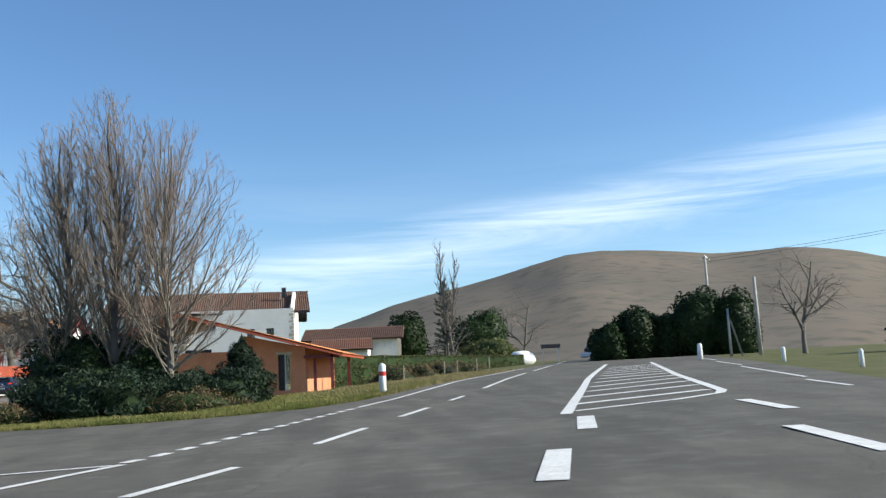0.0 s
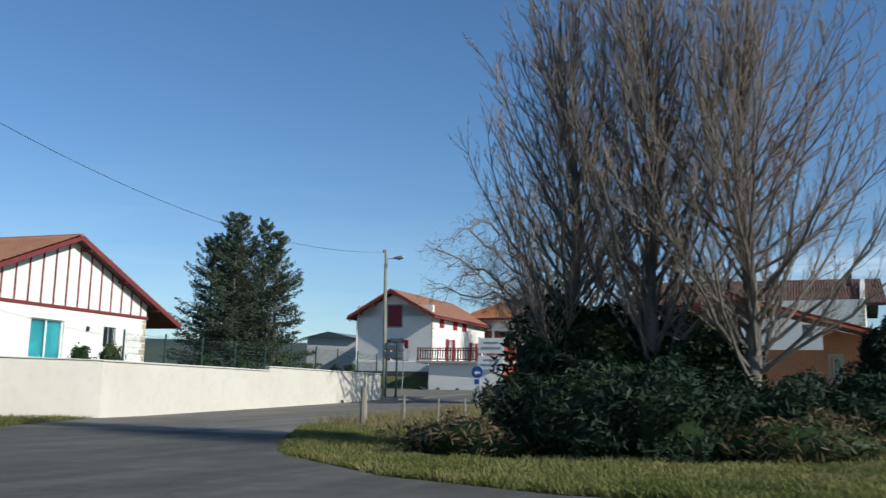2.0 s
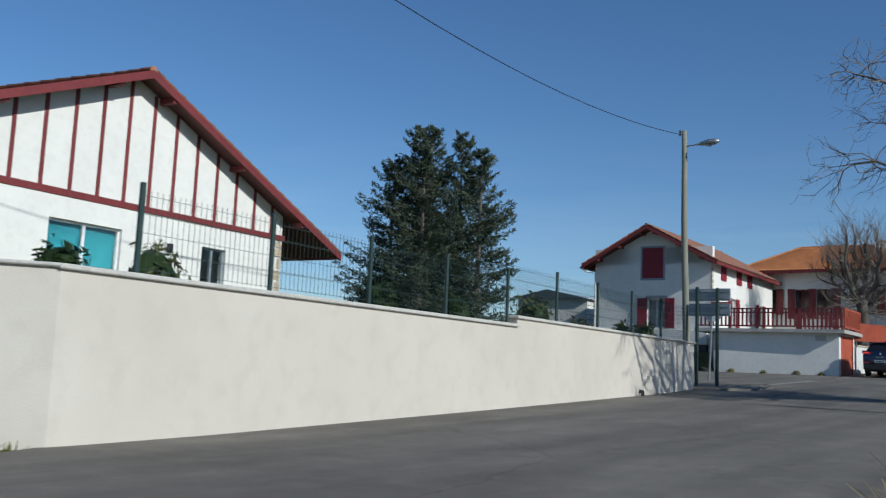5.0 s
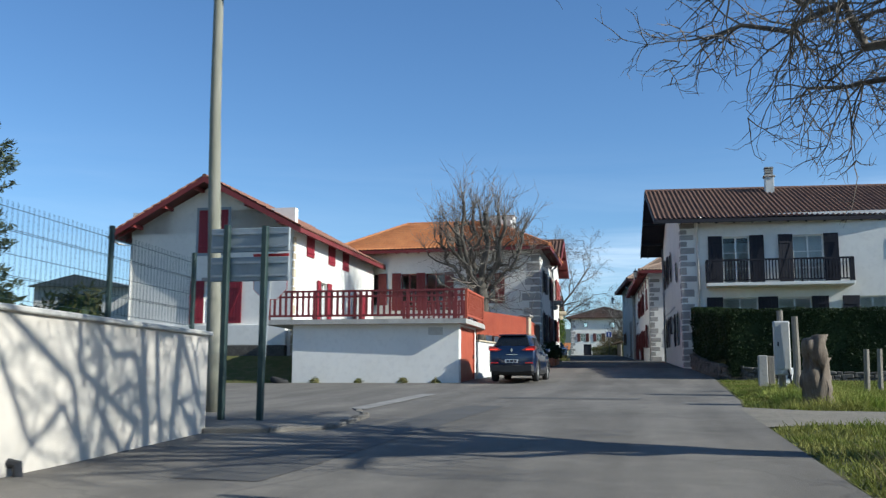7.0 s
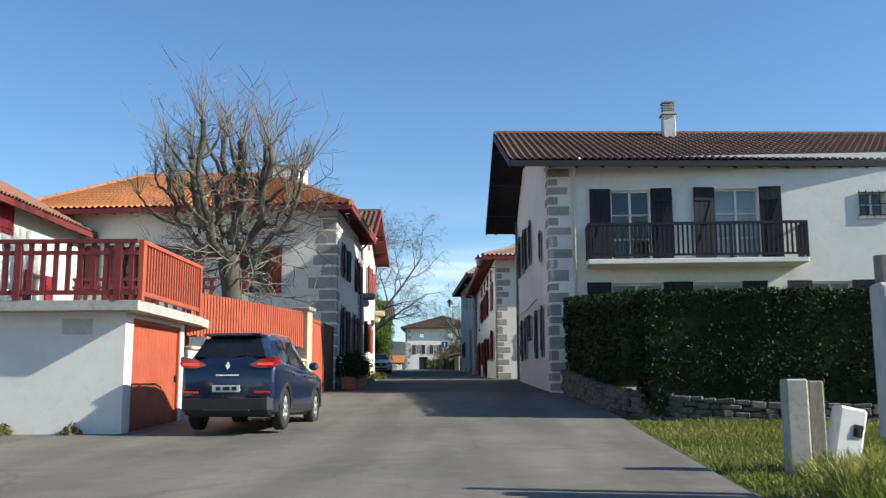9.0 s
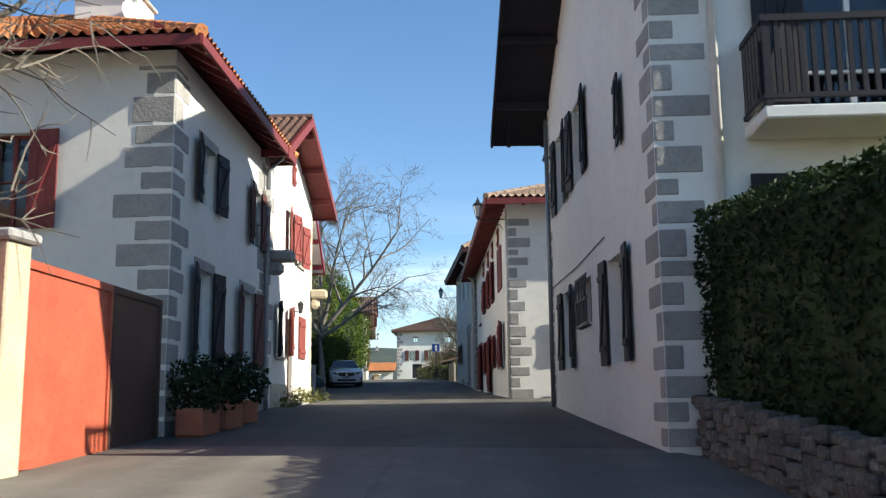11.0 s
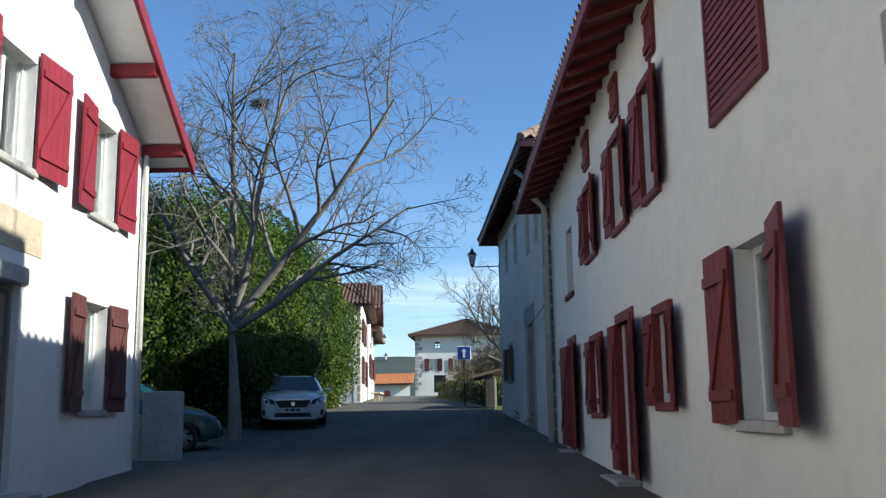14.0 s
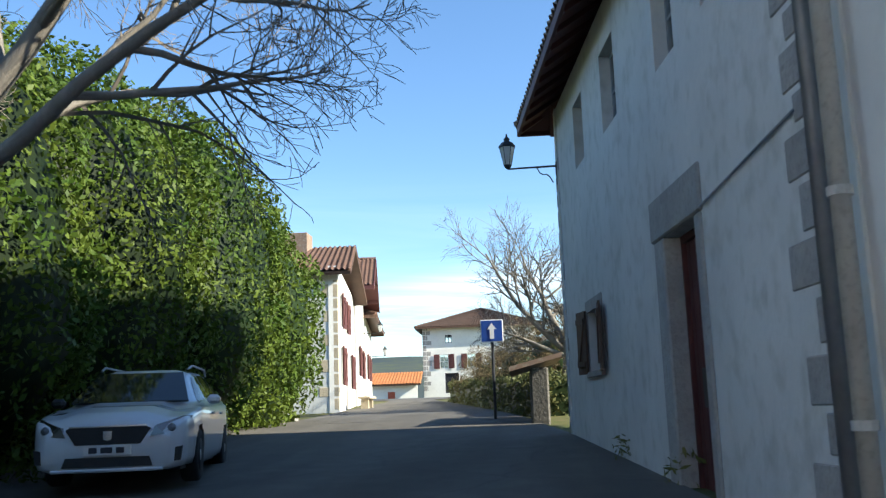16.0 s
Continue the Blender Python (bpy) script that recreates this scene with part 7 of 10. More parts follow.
# white estate car, its nose towards the street's lower end
est_shape = [(0.0, 0.76, 0.40, 0.80, 0.84, 0.5), (0.08, 0.85, 0.28, 0.95, 1.0, 0.6), (0.3, 0.88, 0.22, 0.98, 1.30, 0.56), (0.7, 0.90, 0.20, 0.98, 1.44, 0.58), (1.6, 0.905, 0.19, 0.96, 1.47, 0.60), (2.4, 0.905, 0.19, 0.94, 1.44, 0.59), (2.75, 0.905, 0.19, 0.93, 1.34, 0.57), (3.45, 0.90, 0.19, 0.92, 0.98, 0.6), (3.6, 0.895, 0.19, 0.90, 0.95, 0.6), (4.1, 0.885, 0.20, 0.84, 0.93, 0.6), (4.4, 0.86, 0.20, 0.78, 0.86, 0.55), (4.53, 0.81, 0.20, 0.71, 0.77, 0.5), (4.6, 0.70, 0.21, 0.62, 0.66, 0.4)]
est, eb, esurf, epatch, esec = car("estate_car", "white estate car parked in the shade of the hedge", (-20.3, 128.95, land(-19.6, 126.5) + 0.02), 191.5, CAR_WHITE, est_shape, (0.85, 3.58), 0.32)
wheels(est, (0.85, 3.58), 0.32, 0.79)
epatch("side_window", 0.55, 1.2, 6.1, 9.5, CARGLASS, slant=(0.12, 0))
epatch("side_window", 1.28, 2.05, 6.1, 9.6, CARGLASS)
epatch("side_window", 2.14, 3.1, 6.1, 9.6, CARGLASS, slant=(0.0, -0.62))
lp("windscreen", Mesh().add([(-0.72, 3.43, 1.0), (0.72, 3.43, 1.0), (0.54, 2.70, 1.39), (-0.54, 2.70, 1.39), (-0.72, 3.39, 0.98), (0.72, 3.39, 0.98), (0.54, 2.66, 1.37), (-0.54, 2.66, 1.37)], [(0, 1, 2, 3), (7, 6, 5, 4), (0, 4, 5, 1), (2, 6, 7, 3), (1, 5, 6, 2), (0, 3, 7, 4)]), CARGLASS, est)
gr = lp("grille", Mesh().prism([(-0.36, 0.50), (0.36, 0.50), (0.47, 0.67), (0.40, 0.705), (-0.40, 0.705), (-0.47, 0.67)], 4.55, 4.615), BLACKPLASTIC, est)
for k in range(5):
    part("grille_bar", Mesh().box(-0.37 - 0.012 * k, 0.37 + 0.012 * k, 4.614, 4.619, 0.525 + k * 0.034, 0.531 + k * 0.034), DARKMETAL, gr, local=True)
part("grille_trim", Mesh().box(-0.43, 0.43, 4.612, 4.626, 0.695, 0.712), CHROME, gr, local=True)
lp("badge", Mesh().prism([(-0.045, 0.56), (0.0, 0.54), (0.045, 0.56), (0.05, 0.65), (-0.05, 0.65)], 4.622, 4.64), CHROME, est, "plain chrome shield")
lp("lower_intake", Mesh().prism([(-0.50, 0.25), (0.50, 0.25), (0.46, 0.36), (-0.46, 0.36)], 4.54, 4.625), BLACKPLASTIC, est)
lp("lower_lip", Mesh().box(-0.62, 0.62, 4.5, 4.64, 0.195, 0.235, None, bev=0.015), CAR_WHITE, est)
for sd in (1, -1):
    hl = [(0.47, 4.60, 0.585), (0.62, 4.575, 0.60), (0.80, 4.50, 0.66), (0.885, 4.16, 0.80), (0.80, 4.36, 0.80), (0.52, 4.575, 0.70)]
    v_ = [(sd * x, y + 0.03, z) for x, y, z in hl] + [(sd * x * 0.96, y - 0.12, z) for x, y, z in hl]
    lp("headlight", Mesh().add(v_, [(0, 1, 2, 3, 4, 5), (11, 10, 9, 8, 7, 6)] + [(i, (i + 1) % 6, (i + 1) % 6 + 6, i + 6) for i in range(6)]), LAMPDARK, est, "dark swept-back headlamp")
    lp("lamp_lens", Mesh().lathe([(0.0, 0.03), (0.04, 0.02), (0.05, 0.0)], 10, pose(sd * 0.70, 4.575, 0.67, -80, 0, 0)), LAMPGLASS, est)
    lp("fog_intake", Mesh().prism([(sd * 0.56, 0.27), (sd * 0.80, 0.30), (sd * 0.82, 0.46), (sd * 0.60, 0.42)], 4.40, 4.575), BLACKPLASTIC, est)
    lp("mirror", Mesh().box(min(sd * 0.90, sd * 1.07), max(sd * 0.90, sd * 1.07), 2.92, 3.08, 0.95, 1.07, None, bev=0.04), CAR_WHITE if sd < 0 else BLACKPLASTIC, est)
    lp("roof_rail", Mesh().tube([(sd * 0.56, 0.6, 1.42), (sd * 0.58, 0.9, 1.50), (sd * 0.59, 2.2, 1.50), (sd * 0.57, 2.5, 1.44)], [0.016] * 4, 6), GALV, est)
    for yy in (1.5, 2.4):
        lp("door_handle", Mesh().box(min(sd * 0.89, sd * 0.93), max(sd * 0.89, sd * 0.93), yy - 0.1, yy + 0.08, 0.82, 0.85, None, bev=0.01), CAR_WHITE, est)
pt = lp("number_plate", Mesh().box(-0.26, 0.26, 4.60, 4.645, 0.385, 0.49), PLATE, est, "white plate with plain dark bars")
part("plate_bars", Mesh().box(-0.19, -0.1, 4.646, 4.651, 0.405, 0.47).box(-0.06, 0.07, 4.646, 4.651, 0.405, 0.47).box(0.11, 0.2, 4.646, 4.651, 0.405, 0.47), PLATEBAR, pt, local=True)
lp("floor_pan", Mesh().box(-0.76, 0.76, 0.25, 4.3, 0.18, 0.28), BLACKPLASTIC, est)
lp("cabin", Mesh().box(-0.7, 0.7, 0.9, 3.2, 0.28, 0.78), BLACKPLASTIC, est, "dark seats")

# teal small car, half hidden behind the grey box
tl_shape = [(0.0, 0.7, 0.4, 0.8, 0.84, 0.5), (0.1, 0.80, 0.28, 0.92, 0.98, 0.55), (0.35, 0.83, 0.22, 0.95, 1.32, 0.52), (0.9, 0.84, 0.2, 0.95, 1.45, 0.55), (1.9, 0.84, 0.2, 0.93, 1.45, 0.55), (2.3, 0.84, 0.2, 0.92, 1.36, 0.54), (2.95, 0.83, 0.2, 0.90, 0.96, 0.5), (3.4, 0.80, 0.22, 0.78, 0.85, 0.5), (3.7, 0.70, 0.26, 0.6, 0.66, 0.4), (3.78, 0.55, 0.3, 0.48, 0.54, 0.3)]
tea, tb, tsurf, tpatch, tsec = car("small_car", "teal hatchback parked close under the hedge", (-23.2, 117.6, land(-22, 118.0) + 0.02), -68.0, CAR_TEAL, tl_shape, (0.7, 3.0), 0.29)
wheels(tea, (0.7, 3.0), 0.29, 0.73)
tpatch("side_window", 0.6, 1.35, 6.1, 9.5, CARGLASS, slant=(0.12, 0))
tpatch("side_window", 1.43, 2.65, 6.1, 9.6, CARGLASS, slant=(0.0, -0.6))
lp("windscreen", Mesh().add([(-0.66, 2.93, 0.97), (0.66, 2.93, 0.97), (0.5, 2.27, 1.39), (-0.5, 2.27, 1.39), (-0.66, 2.88, 0.95), (0.66, 2.88, 0.95), (0.5, 2.22, 1.37), (-0.5, 2.22, 1.37)], [(0, 1, 2, 3), (7, 6, 5, 4), (0, 4, 5, 1), (2, 6, 7, 3), (1, 5, 6, 2), (0, 3, 7, 4)]), CARGLASS, tea)
for sd in (1, -1):
    lp("headlight", Mesh().box(min(sd * 0.42, sd * 0.72), max(sd * 0.42, sd * 0.72), 3.4, 3.66, 0.56, 0.72, None, bev=0.05), LAMPGLASS, tea)
    lp("mirror", Mesh().box(min(sd * 0.83, sd * 0.98), max(sd * 0.83, sd * 0.98), 2.4, 2.54, 0.95, 1.06, None, bev=0.03), CAR_TEAL, tea)
lp("bumper", Mesh().box(-0.6, 0.6, 3.7, 3.82, 0.3, 0.46, None, bev=0.04), BLACKPLASTIC, tea)
lp("floor_pan", Mesh().box(-0.7, 0.7, 0.2, 3.5, 0.2, 0.3), BLACKPLASTIC, tea)
kb = thing("street_cabinet", "two pale grey concrete utility boxes on the pavement edge", "cabinet", (-19.95, 116.0, land(-19.95, 116)))
part("tall_box", Mesh().box(-20.15, -19.5, 115.85, 116.2, land(-20, 116) - 0.1, 2.42, None, bev=0.02), CONCRETE, kb)
part("short_box", Mesh().box(-20.45, -20.17, 115.9, 116.2, land(-20, 116) - 0.1, 2.02, None, bev=0.02), CONCRETE, kb)


# ---------------------------------------------------------------- foliage helpers
def quad_mesh(name, quads, material):
    """A mesh from an array of quads (n, 4, 3)."""
    n = len(quads)
    me = bpy.data.meshes.new(name)
    me.vertices.add(n * 4)
    me.vertices.foreach_set("co", quads.astype(np.float32).ravel())
    me.loops.add(n * 4)
    me.loops.foreach_set("vertex_index", np.arange(n * 4, dtype=np.int32))
    me.polygons.add(n)
    me.polygons.foreach_set("loop_start", np.arange(0, n * 4, 4, dtype=np.int32))
    me.polygons.foreach_set("loop_total", np.full(n, 4, dtype=np.int32))
    me.update(calc_edges=True)
    me.materials.append(material)
    return me


def leaves(points, size, r, ways=None, ratio=0.5, lean=0.8):
    """Leaf-shaped quads at points; ways: outward directions that the leaves lean to."""
    n = len(points)
    d = r.normal(size=(n, 3))
    if ways is not None:
        d = d * 0.7 + ways * lean
    d /= np.linalg.norm(d, axis=1)[:, None] + 1e-9
    t = r.normal(size=(n, 3))
    a = np.cross(d, t)
    a /= np.linalg.norm(a, axis=1)[:, None] + 1e-9
    b = np.cross(d, a)
    s = size * r.uniform(0.6, 1.35, (n, 1))
    a, b = a * s, b * s * ratio
    p = np.asarray(points)
    return np.stack([p - a, p - b * 1.0, p + a, p + b], axis=1)


def spread(r, n):
    v = r.normal(size=(n, 3))
    return v / np.linalg.norm(v, axis=1)[:, None]


def ncheap(p, f, seed):
    """A cheap smooth field, -1..1."""
    q = p * f + seed
    return (np.sin(q[:, 0] + 1.7 * np.sin(q[:, 1] * 0.7)) + np.sin(q[:, 1] * 1.3 + 2.1 * np.sin(q[:, 2] * 0.9)) + np.sin(q[:, 2] * 1.1 + 1.3 * np.sin(q[:, 0] * 0.8))) / 3


def blob_leaves(r, centre, radii, n, size, seed, rough=0.22, flat=-0.3, depth=0.25, ratio=0.5):
    """Leaves over a lumpy ellipsoid."""
    d = spread(r, n)
    d = d[d[:, 2] > flat - 0.5]
    lump = 1 + rough * ncheap(d, 4.0, seed) + rough * 0.6 * ncheap(d, 9.0, seed + 5)
    k = lump * (1 - depth * r.uniform(0, 1, len(d)) ** 2)
    p = np.asarray(centre) + d * np.asarray(radii) * k[:, None]
    return leaves(p, size, r, d, ratio)


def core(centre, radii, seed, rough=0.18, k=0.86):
    """A lumpy closed body; in dark leaf colour it stands in for the shade inside a bush."""
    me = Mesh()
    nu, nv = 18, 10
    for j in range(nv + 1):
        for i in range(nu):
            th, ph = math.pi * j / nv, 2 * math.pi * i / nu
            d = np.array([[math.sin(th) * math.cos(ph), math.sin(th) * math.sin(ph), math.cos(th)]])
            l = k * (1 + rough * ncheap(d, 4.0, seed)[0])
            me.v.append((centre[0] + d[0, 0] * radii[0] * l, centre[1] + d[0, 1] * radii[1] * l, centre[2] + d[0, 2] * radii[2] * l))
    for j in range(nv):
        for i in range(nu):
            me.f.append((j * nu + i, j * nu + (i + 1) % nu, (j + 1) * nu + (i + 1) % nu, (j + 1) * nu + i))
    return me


def bush(name, label, blobs, n, size, material, seed, at, category="bush", group="", ratio=0.5, rough=0.22, inside=0.86):
    """blobs: (centre, radii) in the world."""
    r = np.random.default_rng(seed)
    root = thing(name, label, category, at, group=group)
    tot = sum(b[1][0] * b[1][1] + b[1][1] * b[1][2] + b[1][0] * b[1][2] for b in blobs)
    q = []
    inner = Mesh()
    for i, (c, rad) in enumerate(blobs):
        share = (rad[0] * rad[1] + rad[1] * rad[2] + rad[0] * rad[2]) / tot
        q.append(blob_leaves(r, c, rad, int(n * share), size, seed + i * 3.1, rough, ratio=ratio))
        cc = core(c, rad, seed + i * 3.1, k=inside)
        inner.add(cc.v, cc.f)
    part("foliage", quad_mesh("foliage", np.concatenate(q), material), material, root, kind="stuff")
    # dark closed cores block light and stand in for shade between the leaves
    part("inner_growth", inner, LEAF_DARK, root, "dark solid core standing in for inner shade", smooth=True, kind="stuff")
    return root


def hedge(name, label, p0, p1, depth, z0, z1, n, size, material, seed, rough=0.07, top=None, ratio=0.5, group=""):
    """A clipped hedge along p0-p1 (its body to the left of the way), leaves on all faces."""
    r = np.random.default_rng(seed)
    m, ln = wallframe(p0, p1)
    root = thing(name, label, "hedge", (*p0, z0), group=group)
    ztop = top or (lambda s: z1)
    faces = [("f", ln * (z1 - z0)), ("b", ln * (z1 - z0)), ("t", ln * depth), ("l", depth * (z1 - z0)), ("r", depth * (z1 - z0))]
    tot = sum(a for _, a in faces)
    P, W = [], []
    for nm, a in faces:
        k = int(n * a / tot)
        s, t, u = r.uniform(0, ln, k), r.uniform(0, 1, k), r.uniform(0, 1, k)
        h = np.array([ztop(x) for x in s])
        z = z0 + (h - z0) * t
        o = np.zeros((k, 3))
        if nm == "f":
            pts, o[:, 1] = np.stack([s, np.zeros(k), z], 1), -1
        elif nm == "b":
            pts, o[:, 1] = np.stack([s, np.full(k, depth), z], 1), 1
        elif nm == "t":
            pts, o[:, 2] = np.stack([s, u * depth, h], 1), 1
        else:
            x = 0.0 if nm == "l" else ln
            h = np.full(k, ztop(x))
            pts, o[:, 0] = np.stack([np.full(k, x), u * depth, z0 + (h - z0) * t], 1), -1 if nm == "l" else 1
        off = rough * ncheap(pts, 2.2, seed) + rough * 0.7 * ncheap(pts, 6.0, seed + 9) - r.uniform(0, 0.12, k)
        pts = pts + o * off[:, None]
        P.append(pts), W.append(o)
    P, W = np.concatenate(P), np.concatenate(W)
    M3 = np.array(m.to_3x3())
    P = P @ M3.T + np.array(m.translation)
    W = W @ M3.T
    part("foliage", quad_mesh("foliage", leaves(P, size, r, W, ratio), material), material, root, kind="stuff")
    # dark boxes fill the hedge in place of its inner shade
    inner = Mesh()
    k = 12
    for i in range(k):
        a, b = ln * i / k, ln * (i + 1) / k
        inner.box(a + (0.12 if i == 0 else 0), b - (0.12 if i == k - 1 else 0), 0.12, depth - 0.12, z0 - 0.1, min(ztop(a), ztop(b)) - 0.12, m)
    part("inner_growth", inner, LEAF_DARK, root, "dark solid core standing in for inner shade", kind="stuff")
    return root


def grow(big, fine, pos, way, length, radius, level, rule, r):
    """One branch and its children. rule: per level (segments, wobble, children, child length, angle, lift, sides)."""
    seg, wob, kids, frac, angle, lift, sides = rule[level]
    pts, rad = [pos.copy()], [radius]
    d = way.copy()
    for i in range(seg):
        d = (d + Vector((r.gauss(0, wob), r.gauss(0, wob), r.gauss(0, wob) + lift))).normalized()
        pts.append(pts[-1] + d * (length / seg))
        rad.append(max(radius * (1 - 0.78 * (i + 1) / seg), 0.004))
    (big if level < 2 else fine).tube(pts, rad, sides, cap=False)
    if level + 1 >= len(rule):
        return
    for k in range(kids):
        low_ = 0.25 if level else 0.78 if radius >= 0.19 and length < 5 else 0.18
        t = low_ + (0.99 - low_) * (k + r.random()) / kids
        i = min(int(t * seg), seg - 1)
        q = t * seg - i
        p = pts[i] + (pts[i + 1] - pts[i]) * q
        dd = (pts[i + 1] - pts[i]).normalized()
        side = dd.orthogonal().normalized()
        side.rotate(Matrix.Rotation(r.uniform(0, 2 * math.pi), 3, dd))
        a = radians(angle * r.uniform(0.7, 1.3))
        nd = (dd * math.cos(a) + side * math.sin(a)).normalized()
        grow(big, fine, p, nd, length * frac * r.uniform(0.7, 1.25) * (1.15 - 0.5 * t), rad[i] * 0.62, level + 1, rule, r)


def bare_tree(name, label, base, stems, rule, seed, bark=BARK, twig=TWIG, group=""):
    """stems: (offset, direction, length, radius)."""
    r = random.Random(seed)
    root = thing(name, label, "tree", base, group=group)
    big, fine = Mesh(), Mesh()
    for off, way, ln, rad in stems:
        grow(big, fine, Vector(base) + Vector(off), Vector(way).normalized(), ln, rad, 0, rule, r)
    part("trunk", big, bark, root, smooth=True)
    part("crown", fine, twig, root, "bare branching twigs", kind="stuff")
    return root


def spruce(base, height, spread_, seed, material=NEEDLE, n=9000):
    """A leader with many boughs whose ends sweep up, clothed in short needled twigs."""
    r = np.random.default_rng(seed)
    root = thing("spruce", "tall grey-green spruce with ragged upswept branches", "tree", base, group="spruces behind the wall")
    part("trunk", Mesh().tube([(base[0], base[1], base[2] - 0.3), (base[0], base[1], base[2] + height)], [0.28, 0.02], 8), BARK, root)
    Q, limbs = [], Mesh()
    k = int(height * 11)
    for i in range(k):
        t = ((i + r.random()) / k) ** 1.1
        z = base[2] + height * (0.05 + 0.94 * t)
        ln = spread_ * (1 - t) ** 0.62 * r.uniform(0.4, 1.32) + 0.22
        a = r.uniform(0, 2 * math.pi)
        rise = 0.15 + 0.75 * t
        bough = lambda q: np.stack([base[0] + np.cos(a) * ln * q, base[1] + np.sin(a) * ln * q, z + ln * (-0.10 * q + rise * 0.75 * q ** 2.2)], 1)
        limbs.tube([tuple(v) for v in bough(np.array([0.0, 0.5, 1.0]))], [0.035, 0.02, 0.006], 3, cap=False)
        m_ = max(14, int(n / k * 1.5 * (0.35 + ln / spread_)))
        q = r.uniform(0.12, 1.0, m_) ** 0.75
        c = bough(q)
        fwd = bough(np.minimum(q + 0.05, 1.06)) - c
        fwd /= np.linalg.norm(fwd, axis=1)[:, None]
        out = r.normal(size=(m_, 3))
        way = fwd * 0.9 + out * 0.55
        way /= np.linalg.norm(way, axis=1)[:, None]
        wid = (0.09 + 0.16 * ln * (1 - q) ** 0.7)[:, None]
        c = c + r.normal(size=(m_, 3)) * wid * np.array([0.7, 0.7, 0.42])
        flat = np.cross(way, r.normal(size=(m_, 3)))
        flat /= np.linalg.norm(flat, axis=1)[:, None]
        s = r.uniform(0.12, 0.26, (m_, 1))
        Q.append(np.stack([c - way * s * 0.6, c - flat * s * 0.2, c + way * s, c + flat * s * 0.2], 1))
    part("foliage", quad_mesh("foliage", np.concatenate(Q), material), material, root, kind="stuff")
    part("limb_work", limbs, BARK, root, kind="stuff")
    return root


def grass(name, label, outline, n, h, material, seed, w=0.014, inside=None):
    """Blades scattered over an outline on the land."""
    r = np.random.default_rng(seed)
    xs, ys = np.array([p[0] for p in outline]), np.array([p[1] for p in outline])
    pts = []
    while len(pts) < n:
        x, y = r.uniform(xs.min(), xs.max(), n), r.uniform(ys.min(), ys.max(), n)
        ok = np.zeros(n, bool)
        j = len(xs) - 1
        for i in range(len(xs)):
            c = ((ys[i] > y) != (ys[j] > y)) & (x < (xs[j] - xs[i]) * (y - ys[i]) / (ys[j] - ys[i] + 1e-12) + xs[i])
            ok ^= c
            j = i
        pts += list(zip(x[ok], y[ok]))
    p = np.array(pts[:n])
    tuft = 0.5 + 0.35 * ncheap(np.c_[p, np.zeros(n)], 1.3, seed) + 0.35 * ncheap(np.c_[p, np.zeros(n)], 4.1, seed + 3)
    z = np.array([land(a, b) for a, b in p])
    hh = h * r.uniform(0.4, 1.2, n) * np.clip(0.45 + tuft, 0.25, 2)
    a = r.uniform(0, 2 * np.pi, n)
    dx, dy = np.cos(a) * w, np.sin(a) * w
    lx, ly = r.normal(0, 0.6, n) * hh, r.normal(0, 0.6, n) * hh
    b0, b1 = np.stack([p[:, 0] - dx, p[:, 1] - dy, z - 0.01], 1), np.stack([p[:, 0] + dx, p[:, 1] + dy, z - 0.01], 1)
    t1, t0 = np.stack([p[:, 0] + dx * 0.3 + lx, p[:, 1] + dy * 0.3 + ly, z + hh], 1), np.stack([p[:, 0] - dx * 0.3 + lx, p[:, 1] - dy * 0.3 + ly, z + hh], 1)
    ob = new(name, quad_mesh(name, np.stack([b0, b1, t1, t0], 1), material))
    return tagged(ob, label, "grass", kind="stuff")


